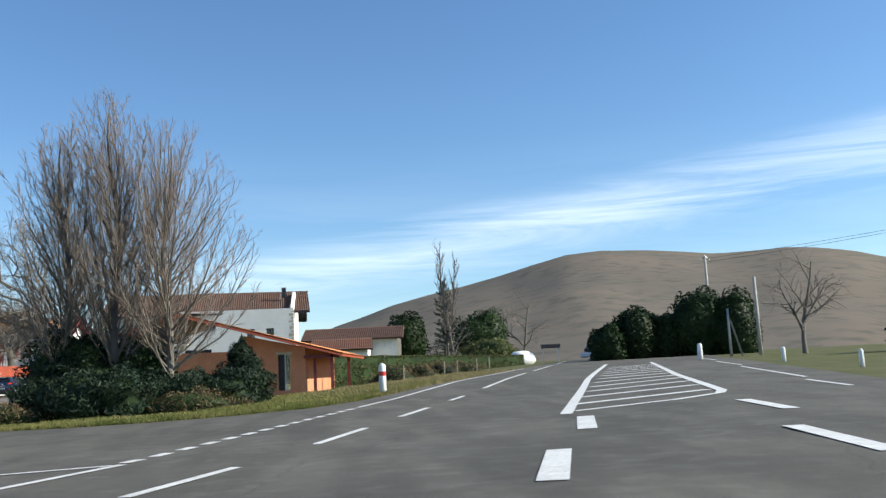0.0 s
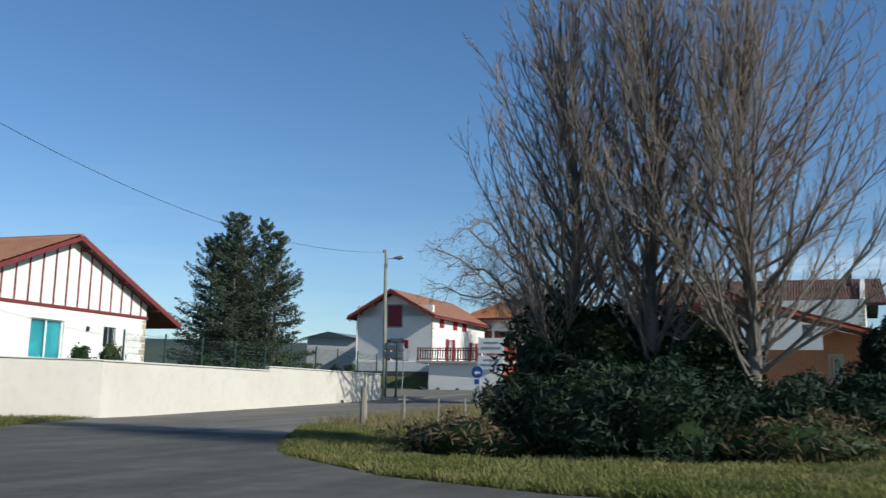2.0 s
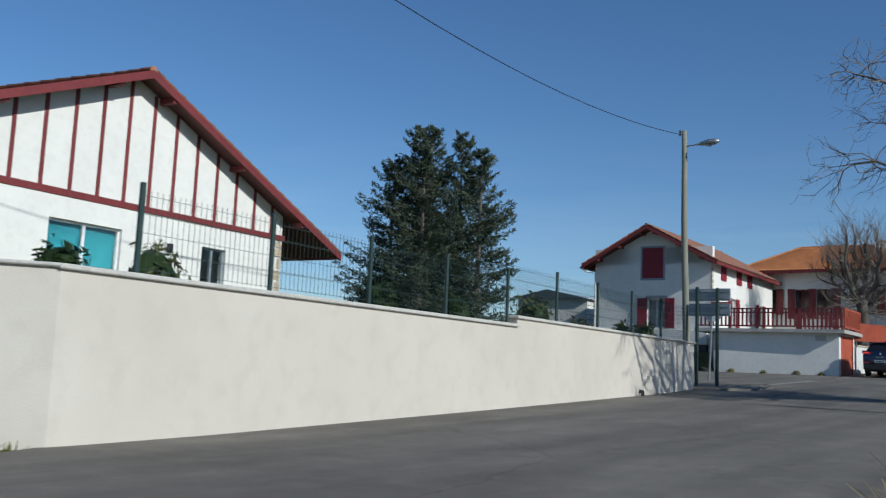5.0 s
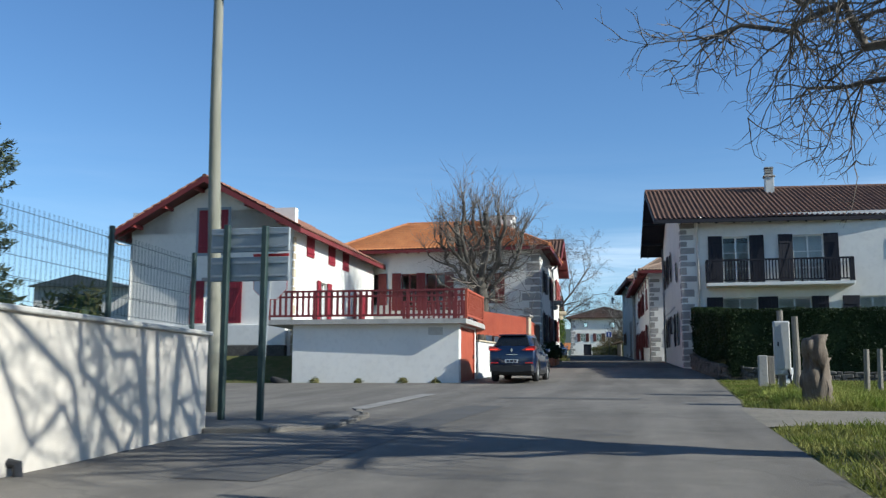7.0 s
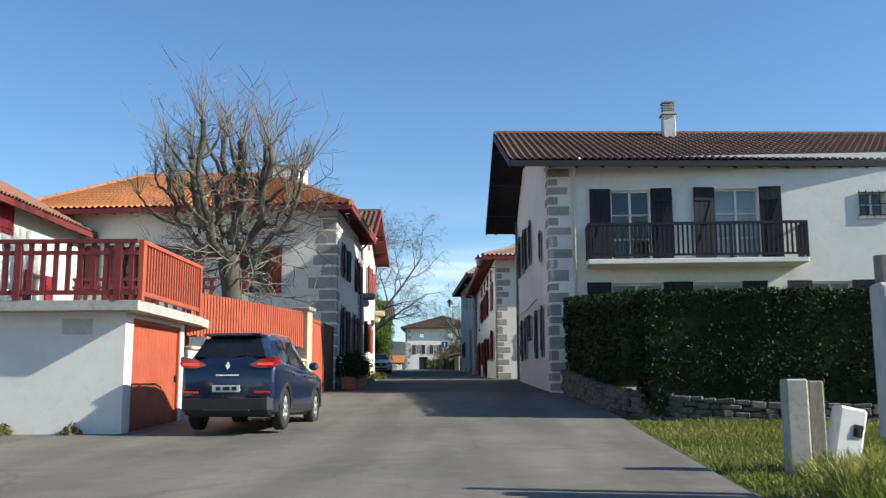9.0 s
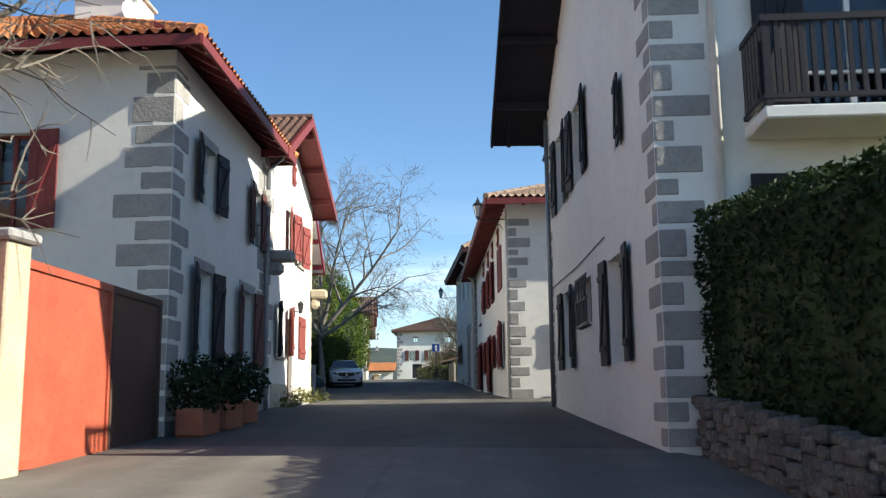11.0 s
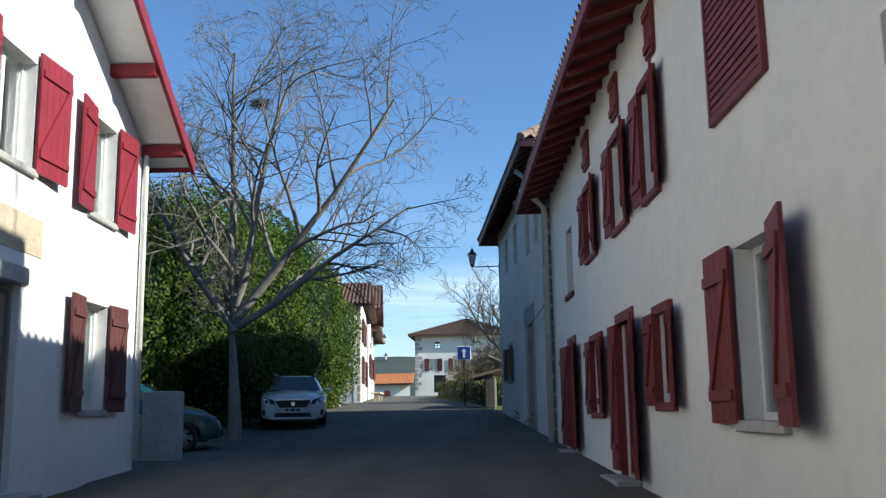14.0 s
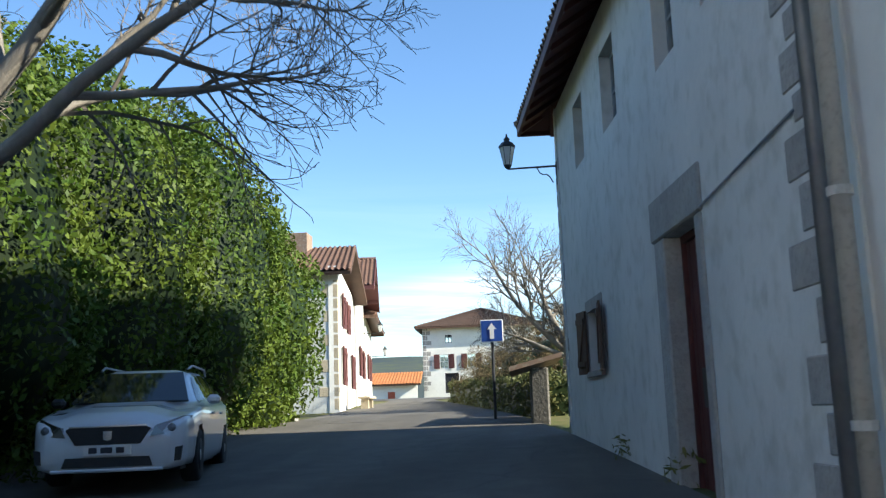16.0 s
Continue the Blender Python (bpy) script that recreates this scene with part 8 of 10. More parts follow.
# ---------------------------------------------------------------- trees and bushes at the junction
def upright_tree(base, high, wide_, lean, seed, stems=46):
    """A bare tree with one leader and many stems that rise steeply, in an egg-shaped crown."""
    r = random.Random(seed)
    root = thing("hornbeam", "tall upright bare tree with many ascending stems", "tree", base, group="upright trees at the junction")
    b0 = Vector(base)
    axis = lambda z: b0 + Vector((lean[0] * (z / high) ** 2 + 0.12 * math.sin(z * 0.9 + seed), lean[1] * (z / high) ** 2 + 0.10 * math.cos(z * 0.7 + seed) - 0.1, z))
    trunk, crown, limbs_ = Mesh(), Mesh(), Mesh()
    zs = [high * 0.97 * k / 12 for k in range(13)]
    trunk.tube([axis(z) - Vector((0, 0, 0.2 if z == 0 else 0)) for z in zs], [0.17 * (1 - z / high) ** 0.8 + 0.012 for z in zs], 8, cap=False)
    env = lambda s: (1 - ((s - 0.36) / 0.66) ** 2) ** 0.65 if s > 0.36 else 0.5 + 0.5 * s / 0.36

    def twigs(p, d, ln, n, lev):
        for _ in range(n):
            side = d.orthogonal().normalized()
            side.rotate(Matrix.Rotation(r.uniform(0, 2 * math.pi), 3, d))
            a = radians(r.uniform(16, 38))
            w = (d * math.cos(a) + side * math.sin(a) + Vector((0, 0, 0.12))).normalized()
            l = ln * r.uniform(0.6, 1.3)
            w2 = (w + Vector((r.gauss(0, 0.12), r.gauss(0, 0.12), r.gauss(0.14, 0.10)))).normalized()
            q, e = p + w * l * 0.5, p + w * l * 0.5 + w2 * l * 0.5
            crown.tube([p, q, e], [0.010, 0.007, 0.004] if lev == 0 else [0.006, 0.005, 0.003], 3, cap=False)
            if lev == 0:
                for f in (0.3, 0.55, 0.8):
                    twigs(p + (e - p) * f, w2, ln * 0.42, 1, 1)
                twigs(e, w2, ln * 0.35, 2, 1)

    for i in range(stems):
        q = (i + r.random()) / stems
        z0 = high * (0.12 + 0.58 * q ** 1.2)
        se = min(0.985, z0 / high + r.uniform(0.24, 0.46))
        az = i * 2.4 + r.uniform(-0.4, 0.4)
        out = env(se) * wide_ * (r.uniform(0.72, 1.05) if i % 3 else r.uniform(0.25, 0.7))
        p0, p2 = axis(z0), axis(se * high) + Vector((math.cos(az) * out, math.sin(az) * out, 0))
        c = p0 + Vector((math.cos(az) * out * 0.62, math.sin(az) * out * 0.62, (se * high - z0) * 0.32))
        pts = []
        for k in range(9):
            t = k / 8
            pts.append(p0 * (1 - t) ** 2 + c * 2 * t * (1 - t) + p2 * t * t + Vector((r.gauss(0, 0.03), r.gauss(0, 0.03), 0)))
        r0 = 0.05 * (1 - 0.45 * q)
        limbs_.tube(pts, [r0 * (1 - 0.82 * k / 8) for k in range(9)], 5, cap=False)
        for k in range(2, 9):
            d = (pts[min(k + 1, 8)] - pts[k - 1]).normalized()
            twigs(pts[k], d, 0.88 - 0.04 * k, 3, 0)
    part("trunk", trunk, BARK, root, smooth=True)
    part("limb_work", limbs_, BARK, root, "steep grey-brown limbs", kind="stuff")
    part("crown", crown, TWIG, root, "bare branching twigs", kind="stuff")
    return root


upright_tree((3.1, 22.6, land(3.1, 22.6)), 10.9, 2.7, (-0.3, 0), 3, stems=70)
upright_tree((5.05, 22.1, land(5.05, 22.1)), 11.9, 2.9, (-0.3, 0), 8, stems=76)
upright_tree((6.9, 21.7, land(6.9, 21.7)), 10.4, 3.4, (0.1, 0), 12, stems=76)
gz_ = lambda x, y, dz: (x, y, land(x, y) + dz)
bush("juniper", "sprawling blue-green juniper mass under bare trees", [(gz_(3.1, 21.2, 0.55), (1.2, 1.2, 0.9)), (gz_(4.2, 20.1, 0.6), (1.5, 1.3, 1.15)), (gz_(5.6, 20.0, 0.55), (1.7, 1.3, 1.0)), (gz_(7.4, 20.7, 0.5), (1.5, 1.3, 0.95)), (gz_(8.9, 21.8, 0.5), (1.2, 1.2, 0.85)), (gz_(4.5, 21.6, 0.9), (2.4, 1.4, 1.2))], 60000, 0.115, NEEDLE_BLUE, 21, gz_(4.5, 20.4, 0), ratio=0.22, rough=0.5)
bush("evergreen_shrub", "dense dark evergreen shrub with glossy leaves", [(gz_(2.9, 22.6, 1.6), (1.1, 1.2, 1.6)), (gz_(3.8, 22.2, 1.5), (1.1, 1.2, 1.6)), (gz_(2.4, 22.2, 0.9), (0.9, 1.0, 1.0))], 16000, 0.075, LEAF_DARK, 22, gz_(2.0, 22.4, 0), rough=0.35)
bush("evergreen_shrub", "dense dark evergreen shrub with glossy leaves", [(gz_(5.2, 22.8, 1.5), (1.3, 1.2, 1.55)), (gz_(6.2, 22.3, 1.2), (1.0, 1.1, 1.3))], 10000, 0.075, LEAF_DARK, 23, gz_(5.6, 22.6, 0), rough=0.35)
bush("young_conifer", "small pointed dark green conifer", [(gz_(9.5, 23.4, 0.8), (0.9, 0.9, 1.1)), (gz_(9.4, 23.4, 1.6), (0.5, 0.5, 0.9))], 12000, 0.10, NEEDLE_BLUE, 24, gz_(9.5, 23.4, 0), ratio=0.22, rough=0.4)
bush("dry_bramble", "tangle of dry brown bramble at the foot of shrubs", [(gz_(7.6, 19.9, 0.3), (1.8, 0.7, 0.55)), (gz_(2.0, 19.2, 0.3), (1.5, 0.6, 0.5))], 5000, 0.10, BRAMBLE, 25, gz_(7.0, 19.8, 0), ratio=0.2, rough=0.5)

# ---------------------------------------------------------------- rubble wall and clipped hedge of the balcony house
rw = thing("rubble_wall", "low dry stone wall under a clipped hedge", "stone wall", (-9.5, 82.0, -0.2))
rng = random.Random(31)
RUN = [(-9.72, 86.75), (-9.62, 84.0), (-9.42, 81.0), (-9.2, 79.0), (-8.85, 78.0), (-8.2, 77.3), (-7.2, 76.95), (-5.0, 76.8), (0.0, 76.7), (9.0, 76.6)]
run_at, walked = [], 0.0
for a, b in zip(RUN, RUN[1:]):
    run_at.append((walked, a, b))
    walked += math.hypot(b[0] - a[0], b[1] - a[1])
wall_top = lambda d: 0.74 - 0.08 * min(d, 12.0)


def along(d):
    """The place and the heading at d metres along the rubble wall."""
    s0, a, b = [q for q in run_at if q[0] <= d][-1]
    ln = math.hypot(b[0] - a[0], b[1] - a[1])
    t = (d - s0) / ln
    return a[0] + (b[0] - a[0]) * t, a[1] + (b[1] - a[1]) * t, math.atan2(b[1] - a[1], b[0] - a[0])


for s0, a, b in run_at:
    m, ln = wallframe(a, b)
    part("wall_core", Mesh().box(-0.05, ln + 0.05, 0.10, 0.5, -1.3, wall_top(s0 + ln) - 0.08, m), RUBBLE, rw)
count = 0
for row in range(13):
    d = rng.uniform(0, 0.2)
    while d < walked - 0.3 and count < 300:
        w, h = rng.uniform(0.16, 0.42), rng.uniform(0.09, 0.16)
        x, y, way = along(min(d + w / 2, walked - 0.01))
        z = wall_top(d) - 0.05 - row * 0.115 + rng.uniform(-0.02, 0.02)
        d += w + rng.uniform(0.0, 0.03)
        if z < land(x, y) - 0.05 or d > 15:
            continue
        m = pose(x, y, z, rng.uniform(-5, 5), rng.uniform(-6, 6), math.degrees(way) + rng.uniform(-5, 5))
        part("stone", Mesh().box(-w / 2, w / 2, rng.uniform(-0.03, 0.02), 0.2, -h / 2, h / 2, m, bev=0.025), RUBBLE, rw)
        count += 1
hedge("clipped_hedge", "tall clipped dark green privet hedge", (-9.62, 86.6), (-8.75, 77.5), 1.3, 0.3, 2.9, 34000, 0.042, LEAF_HEDGE, 41, top=lambda s: 2.95 - 0.09 * s, group="clipped hedge of the balcony house")
hedge("clipped_hedge", "tall clipped dark green privet hedge", (-8.75, 77.3), (9.0, 77.15), 1.3, -0.3, 2.15, 60000, 0.042, LEAF_HEDGE, 42, top=lambda s: 2.15, group="clipped hedge of the balcony house")

# ---------------------------------------------------------------- laurel bank, street tree (left, far end)
bush("laurel_hedge", "high sunlit laurel hedge with glossy green leaves", [((-24.2, 121.5, 4.0), (2.6, 3.0, 3.3)), ((-23.8, 126.0, 4.7), (3.1, 3.6, 4.0)), ((-23.4, 130.5, 5.2), (3.1, 3.6, 4.3)), ((-22.6, 134.8, 5.3), (2.7, 3.4, 4.5)), ((-22.1, 137.9, 4.6), (2.3, 2.7, 3.7))], 150000, 0.068, LEAF_LAUREL, 51, (-23.5, 129.0, 1.6), category="hedge", rough=0.16)
wide = [(7, 0.06, 9, 0.72, 42, 0.04, 8), (7, 0.10, 8, 0.55, 42, 0.03, 6), (6, 0.14, 6, 0.50, 42, 0.0, 4), (5, 0.18, 4, 0.5, 40, 0.0, 3), (4, 0.2, 0, 0, 0, 0, 3)]
fork = lambda *a: list(a)
bare_tree("street_tree", "bare spreading tree with grey bark and a crow's nest", (-20.15, 121.6, land(-20.15, 121.6)), fork(((0, 0, 0), (0.02, 0, 1), 3.4, 0.19), ((0.0, 0, 2.9), (0.66, -0.05, 0.75), 6.6, 0.13), ((0.0, 0, 2.7), (0.85, -0.2, 0.45), 5.2, 0.10), ((0, 0, 2.8), (-0.1, 0.1, 1), 7.0, 0.12), ((0, 0, 2.6), (-0.6, -0.1, 0.8), 5.8, 0.11), ((0, 0, 3.2), (0.22, 0.1, 1), 6.6, 0.11)), [(7, 0.07, 9, 0.55, 48, 0.02, 7), (6, 0.13, 8, 0.55, 46, 0.0, 5), (5, 0.17, 6, 0.5, 42, -0.01, 3), (4, 0.19, 3, 0.5, 40, 0.0, 3), (3, 0.2, 0, 0, 0, 0, 3)], 13, bark=BARK_PALE, twig=TWIG_GREY)
nst = Mesh()
rr = random.Random(3)
for k in range(90):
    a, b = rr.uniform(0, 6.28), rr.uniform(0, 6.28)
    c = Vector((-19.65 + 0.16 * math.cos(a), 121.5 + 0.16 * math.sin(a), 9.7 + rr.uniform(-0.12, 0.12)))
    d = Vector((math.cos(b), math.sin(b), rr.uniform(-0.4, 0.4))) * 0.18
    nst.tube([c - d, c + d], [0.008, 0.006], 3)
solo("bird_nest", nst, BARK, "dark twig nest high in the bare tree", "nest", kind="stuff")

# ---------------------------------------------------------------- pollarded tree behind the fence
def bent(p0, p2, bow, n, wob, r):
    """Points from p0 to p2 by way of a bow, a little crooked."""
    c = (p0 + p2) / 2 + bow
    pts = []
    for k in range(n + 1):
        t = k / n
        w = wob * min(1, 4 * t * (1 - t) + 0.2) if k else 0
        pts.append(p0 * (1 - t) ** 2 + c * 2 * t * (1 - t) + p2 * t * t + Vector((r.gauss(0, w), r.gauss(0, w), r.gauss(0, w))))
    return pts


def spray(mesh, p, d, ln, rad, kids, lift, turn, r, level=0):
    """A thin shoot that forks."""
    q, pts = d.copy(), [p.copy()]
    for _ in range(4):
        q = (q + Vector((r.gauss(0, turn), r.gauss(0, turn), r.gauss(0, turn) + lift))).normalized()
        pts.append(pts[-1] + q * ln / 4)
    mesh.tube(pts, [rad, rad * 0.85, rad * 0.7, rad * 0.5, rad * 0.3], 4 if rad > 0.02 else 3, cap=False)
    if level < 2:
        for _ in range(kids):
            k = r.randrange(1, 5)
            way = (pts[k] - pts[k - 1]).normalized()
            side = way.orthogonal().normalized()
            side.rotate(Matrix.Rotation(r.uniform(0, 2 * math.pi), 3, way))
            a = radians(r.uniform(25, 62))
            spray(mesh, pts[k], (way * math.cos(a) + side * math.sin(a)).normalized(), ln * r.uniform(0.35, 0.6), rad * 0.6, max(1, kids - 1), lift, turn, r, level + 1)


def pollard(base):
    """A thick trunk, a few knotty limbs that end in fists, straight shoots above and tangled ones below."""
    r = random.Random(17)
    root = thing("pollard_tree", "pollarded bare tree with knobbly limbs and thin shoots", "tree", base)
    b = Vector(base)
    trunk, crown = Mesh(), Mesh()
    tp = [b + Vector((0.06 * math.sin(k * 1.3), 0.05 * math.cos(k), -0.3 + 4.75 * k / 9)) for k in range(10)]
    trunk.tube(tp, [0.36, 0.31, 0.28, 0.27, 0.26, 0.27, 0.28, 0.31, 0.33, 0.26], 12)
    z0 = b.z
    heads = ((-1.2, -0.2, 7.0, -0.5, 0.17), (0.2, 0.1, 7.5, 0.1, 0.19), (1.15, -0.3, 7.2, 0.55, 0.13), (-0.5, 0.6, 7.7, -0.4, 0.13), (-0.7, -0.9, 7.9, -0.5, 0.12), (0.7, 1.0, 7.6, 0.4, 0.12), (2.0, 0.3, 6.6, 0.8, 0.10), (-2.1, 0.4, 6.5, -0.7, 0.10))
    for dx, dy, z, bow, rad in heads:
        p0 = b + Vector((dx * 0.12, dy * 0.12, 3.75 + r.uniform(-0.2, 0.5)))
        p2 = b + Vector((dx, dy, z - z0))
        pts = bent(p0, p2, Vector((bow, dy * 0.3, -0.5)), 9, 0.09, r)
        trunk.tube(pts, [rad * (0.95 - 0.42 * k / 9 + (0.16 if k in (4, 8) else 0)) for k in range(10)], 9)
        trunk.lathe([(0.02, -0.12), (rad * 0.72, -0.05), (rad * 0.75, 0.04), (0.02, 0.12)], 9, Matrix.Translation(p2))
        for k in (3, 5, 6, 7):
            a = r.uniform(0, 6.283)
            e = pts[k] + Vector((0.75 * math.cos(a) + dx * 0.25, 0.75 * math.sin(a), r.uniform(0.5, 1.2)))
            sub = bent(pts[k], e, Vector((math.cos(a) * 0.25, math.sin(a) * 0.25, -0.15)), 5, 0.05, r)
            trunk.tube(sub, [rad * 0.5 * (1 - 0.5 * j / 5) for j in range(6)], 6)
            for _ in range(9):
                out = Vector((r.gauss(math.cos(a) * 0.3, 0.35), r.gauss(math.sin(a) * 0.3, 0.35), 0.9)).normalized()
                spray(crown, e, out, r.uniform(0.6, 1.5), 0.014, 2, 0.05, 0.11, r, 1)
        for _ in range(13):
            out = Vector((r.gauss(dx * 0.16, 0.33), r.gauss(dy * 0.16, 0.33), 1)).normalized()
            spray(crown, p2 + out * 0.05, out, r.uniform(0.9, 1.9), 0.016, 2, 0.05, 0.09, r, 1)
        for k in range(2, 9):
            for _ in range(3):
                a = r.uniform(0, 6.283)
                out = Vector((math.cos(a) + dx * 0.3, math.sin(a) + dy * 0.3, r.uniform(-0.25, 0.7))).normalized()
                spray(crown, pts[k], out, r.uniform(0.7, 1.5), 0.02, 3, 0.02, 0.2, r)
    for k in range(22):
        a = k * 2.4
        out = Vector((math.cos(a), math.sin(a), r.uniform(-0.1, 0.45))).normalized()
        spray(crown, b + Vector((0.2 * math.cos(a), 0.2 * math.sin(a), r.uniform(3.2, 4.5))), out, r.uniform(1.6, 2.7), 0.03, 4, -0.03, 0.22, r)
    part("trunk", trunk, MOSSBARK, root, smooth=True)
    part("crown", crown, TWIG_GREY, root, "bare tangled twigs", kind="stuff")


pollard((-19.45, 84.6, land(-19.45, 84.6)))

# ---------------------------------------------------------------- tree that hangs over the street from the right
def street_oak(base):
    """A short trunk and long limbs that arch out over the street, hung with crooked twigs."""
    r = random.Random(29)
    root = thing("oak_tree", "old bare tree with crooked limbs reaching over the street", "tree", base)
    b = Vector(base)
    trunk, crown = Mesh(), Mesh()
    trunk.tube([b + Vector((-0.06 * k, 0.05 * math.sin(k), -0.3 + 0.72 * k)) for k in range(7)], [0.46, 0.38, 0.35, 0.33, 0.33, 0.34, 0.26], 12)
    tips = ((-12.5, 48.9, 4.6), (-11.7, 50.6, 6.2), (-12.0, 47.4, 6.6), (-10.6, 52.2, 4.4), (-11.2, 49.6, 8.0), (-9.8, 46.2, 5.0), (-10.4, 53.2, 7.2), (-8.8, 48.0, 9.2), (-8.2, 44.6, 7.4), (-9.0, 51.4, 9.6), (-6.0, 46.0, 9.0), (-5.0, 54.6, 8.2), (-2.0, 50.0, 8.6), (-7.0, 50.0, 10.2), (-10.0, 49.4, 4.0), (-2.6, 46.6, 6.8), (-10.7, 53.6, 4.3), (-9.2, 54.9, 3.8), (-8.6, 54.0, 4.6), (-8.0, 55.0, 4.2), (-7.2, 54.8, 6.4))
    for x, y, z in tips:
        p0 = b + Vector((-0.25, 0.0, r.uniform(3.0, 4.2)))
        p2 = Vector((x, y, z))
        pts = bent(p0, p2, Vector((0, 0, 1.3)), 12, 0.26, r)
        trunk.tube(pts, [0.12 * (1 - 0.88 * k / 12) + 0.01 for k in range(13)], 7, cap=False)
        for k in range(3, 13):
            for _ in range(4 if k > 5 else 1):
                way = (pts[k] - pts[k - 1]).normalized()
                a = r.uniform(0, 6.283)
                out = (way * 0.7 + Vector((math.cos(a), math.sin(a), r.uniform(-0.7, 0.6)))).normalized()
                spray(crown, pts[k], out, r.uniform(0.8, 1.7), 0.018, 4, -0.03, 0.3, r)
    part("trunk", trunk, BARK, root, smooth=True)
    part("crown", crown, TWIG_GREY, root, "bare crooked twigs", kind="stuff")


street_oak((-4.8, 51.6, land(-4.8, 51.6)))

# ---------------------------------------------------------------- spruces and garden plants behind the wall
for x, y, top, sp, sd in ((-47.3, 76.0, 16.1, 4.2, 1), (-45.6, 75.2, 15.6, 4.0, 2), (-43.7, 76.2, 15.2, 4.2, 4), (-41.9, 76.0, 13.9, 3.6, 5), (-48.9, 75.2, 13.6, 3.8, 6), (-44.8, 73.4, 12.6, 4.4, 7)):
    spruce((x, y, 0.0), top, sp * 1.05, sd, n=11500)
for k, (x, y, s) in enumerate([(-18.4, 40.0, 0.35), (-18.5, 43.5, 0.45), (-19.0, 47.0, 0.3), (-18.3, 37.2, 0.4), (-18.9, 49.6, 0.35), (-20.5, 33.5, 0.5), (-20.2, 31.5, 0.4), (-22.5, 24.8, 0.5), (-23.6, 23.6, 0.55), (-25.0, 22.0, 0.5), (-19.0, 51.5, 0.4)]):
    bush("garden_shrub", "small pale green garden shrub behind the wall", [((x - 0.4, y, -0.25 + s * 0.8), (s, s, s * 1.2))], 500, 0.09, LEAF_OLIVE if k % 3 else LEAF_HEDGE, 60 + k, (x - 0.4, y, -0.28), group="garden shrubs", ratio=0.3, rough=0.5)
shed = thing("garden_shed", "pale rendered outbuilding with a flat roof", "outbuilding", (-41.0, 86.0, 0.8))
wallpart(shed, (-44.0, 85.0), (-38.4, 85.4), 0.0, 4.4, [], PLASTER)
wallpart(shed, (-38.4, 85.4), (-38.4, 91.0), 0.0, 4.4, [], PLASTER)
part("roof", Mesh().add([(-44.3, 84.7, 4.4), (-38.1, 85.1, 4.3), (-38.1, 91, 4.3), (-44.3, 91, 4.4), (-41.4, 84.7, 5.0), (-41.4, 91, 5.0)], [(0, 4, 5, 3), (4, 1, 2, 5), (0, 1, 4), (3, 5, 2), (0, 3, 2, 1)]), SIGNBACK, shed)

# ---------------------------------------------------------------- orange house and its neighbours by the main road
orange = thing("orange_house", "unrendered orange block house with a low tiled roof and porch", "house", (9.0, 48.0, -1.5))
OA, OB = (7.0, 48.6), (11.0, 47.6)
oo, ool = wallpart(orange, OA, OB, -2.2, 1.3, [(0.35, 0.75, -0.2, 0.95), (2.3, 3.1, -1.35, 0.95)], ORANGEBRICK)
wallpart(orange, (-0.6, 48.0), OA, -2.2, 1.3, [], ORANGEBRICK)
wallpart(orange, (0.4, 57.2), (-0.6, 48.0), -2.2, 2.3, [], ORANGEBRICK)
wallpart(orange, OB, (12.8, 56.5), -2.2, 1.3, [], ORANGEBRICK)
door(orange, oo, 2.3, 2.7, -1.35, 0.95, DARKMETAL)
window(orange, oo, 2.7, 3.1, -1.35, 0.95, bars=(1, 1), frame=WHITEPAINT)
window(orange, oo, 0.35, 0.75, -0.2, 0.95, bars=(1, 1), frame=WHITEPAINT, surround=STONE_WARM)
part("lintel", Mesh().box(2.15, 3.25, -0.02, 0.05, 0.95, 1.12, oo), STONE_WARM, orange)
for a, b, c, d in (((3.0, 46.2, 3.7), (13.4, 47.0, 0.78), (15.0, 56.0, 0.85), (4.2, 57.0, 3.75)), ((-1.6, 47.1, 2.25), (3.0, 46.2, 3.7), (4.2, 57.0, 3.75), (-0.5, 57.9, 2.25))):
    slab(orange, (a, b, c, d), 0.12, REDORANGE)
    tiles(orange, (b, c, d, a) if a[2] > 3 else (d, a, b, c), TILE_ORANGE, fine=4)
part("gable", Mesh().prism([(0, 1.3), (ool, 1.3), (ool, 1.36), (0, 2.3)], 0.0, 0.3, oo), ORANGEBRICK, orange)
for x, y in ((12.7, 47.4), (13.8, 52.0), (11.6, 47.8)):
    part("porch_post", Mesh().box(x - 0.1, x + 0.1, y - 0.1, y + 0.1, -2.2, 0.85), REDWOOD, orange)
part("porch_beam", Mesh().box(10.9, 13.2, 47.3, 47.5, 0.62, 0.82), REDWOOD, orange)
for k in range(5):
    part("stain", Mesh().box(0.9 + k * 0.5, 1.05 + k * 0.5, -0.004, 0.01, -1.9, -1.75 + 0.1 * (k % 3), oo), STONE_WARM, orange)

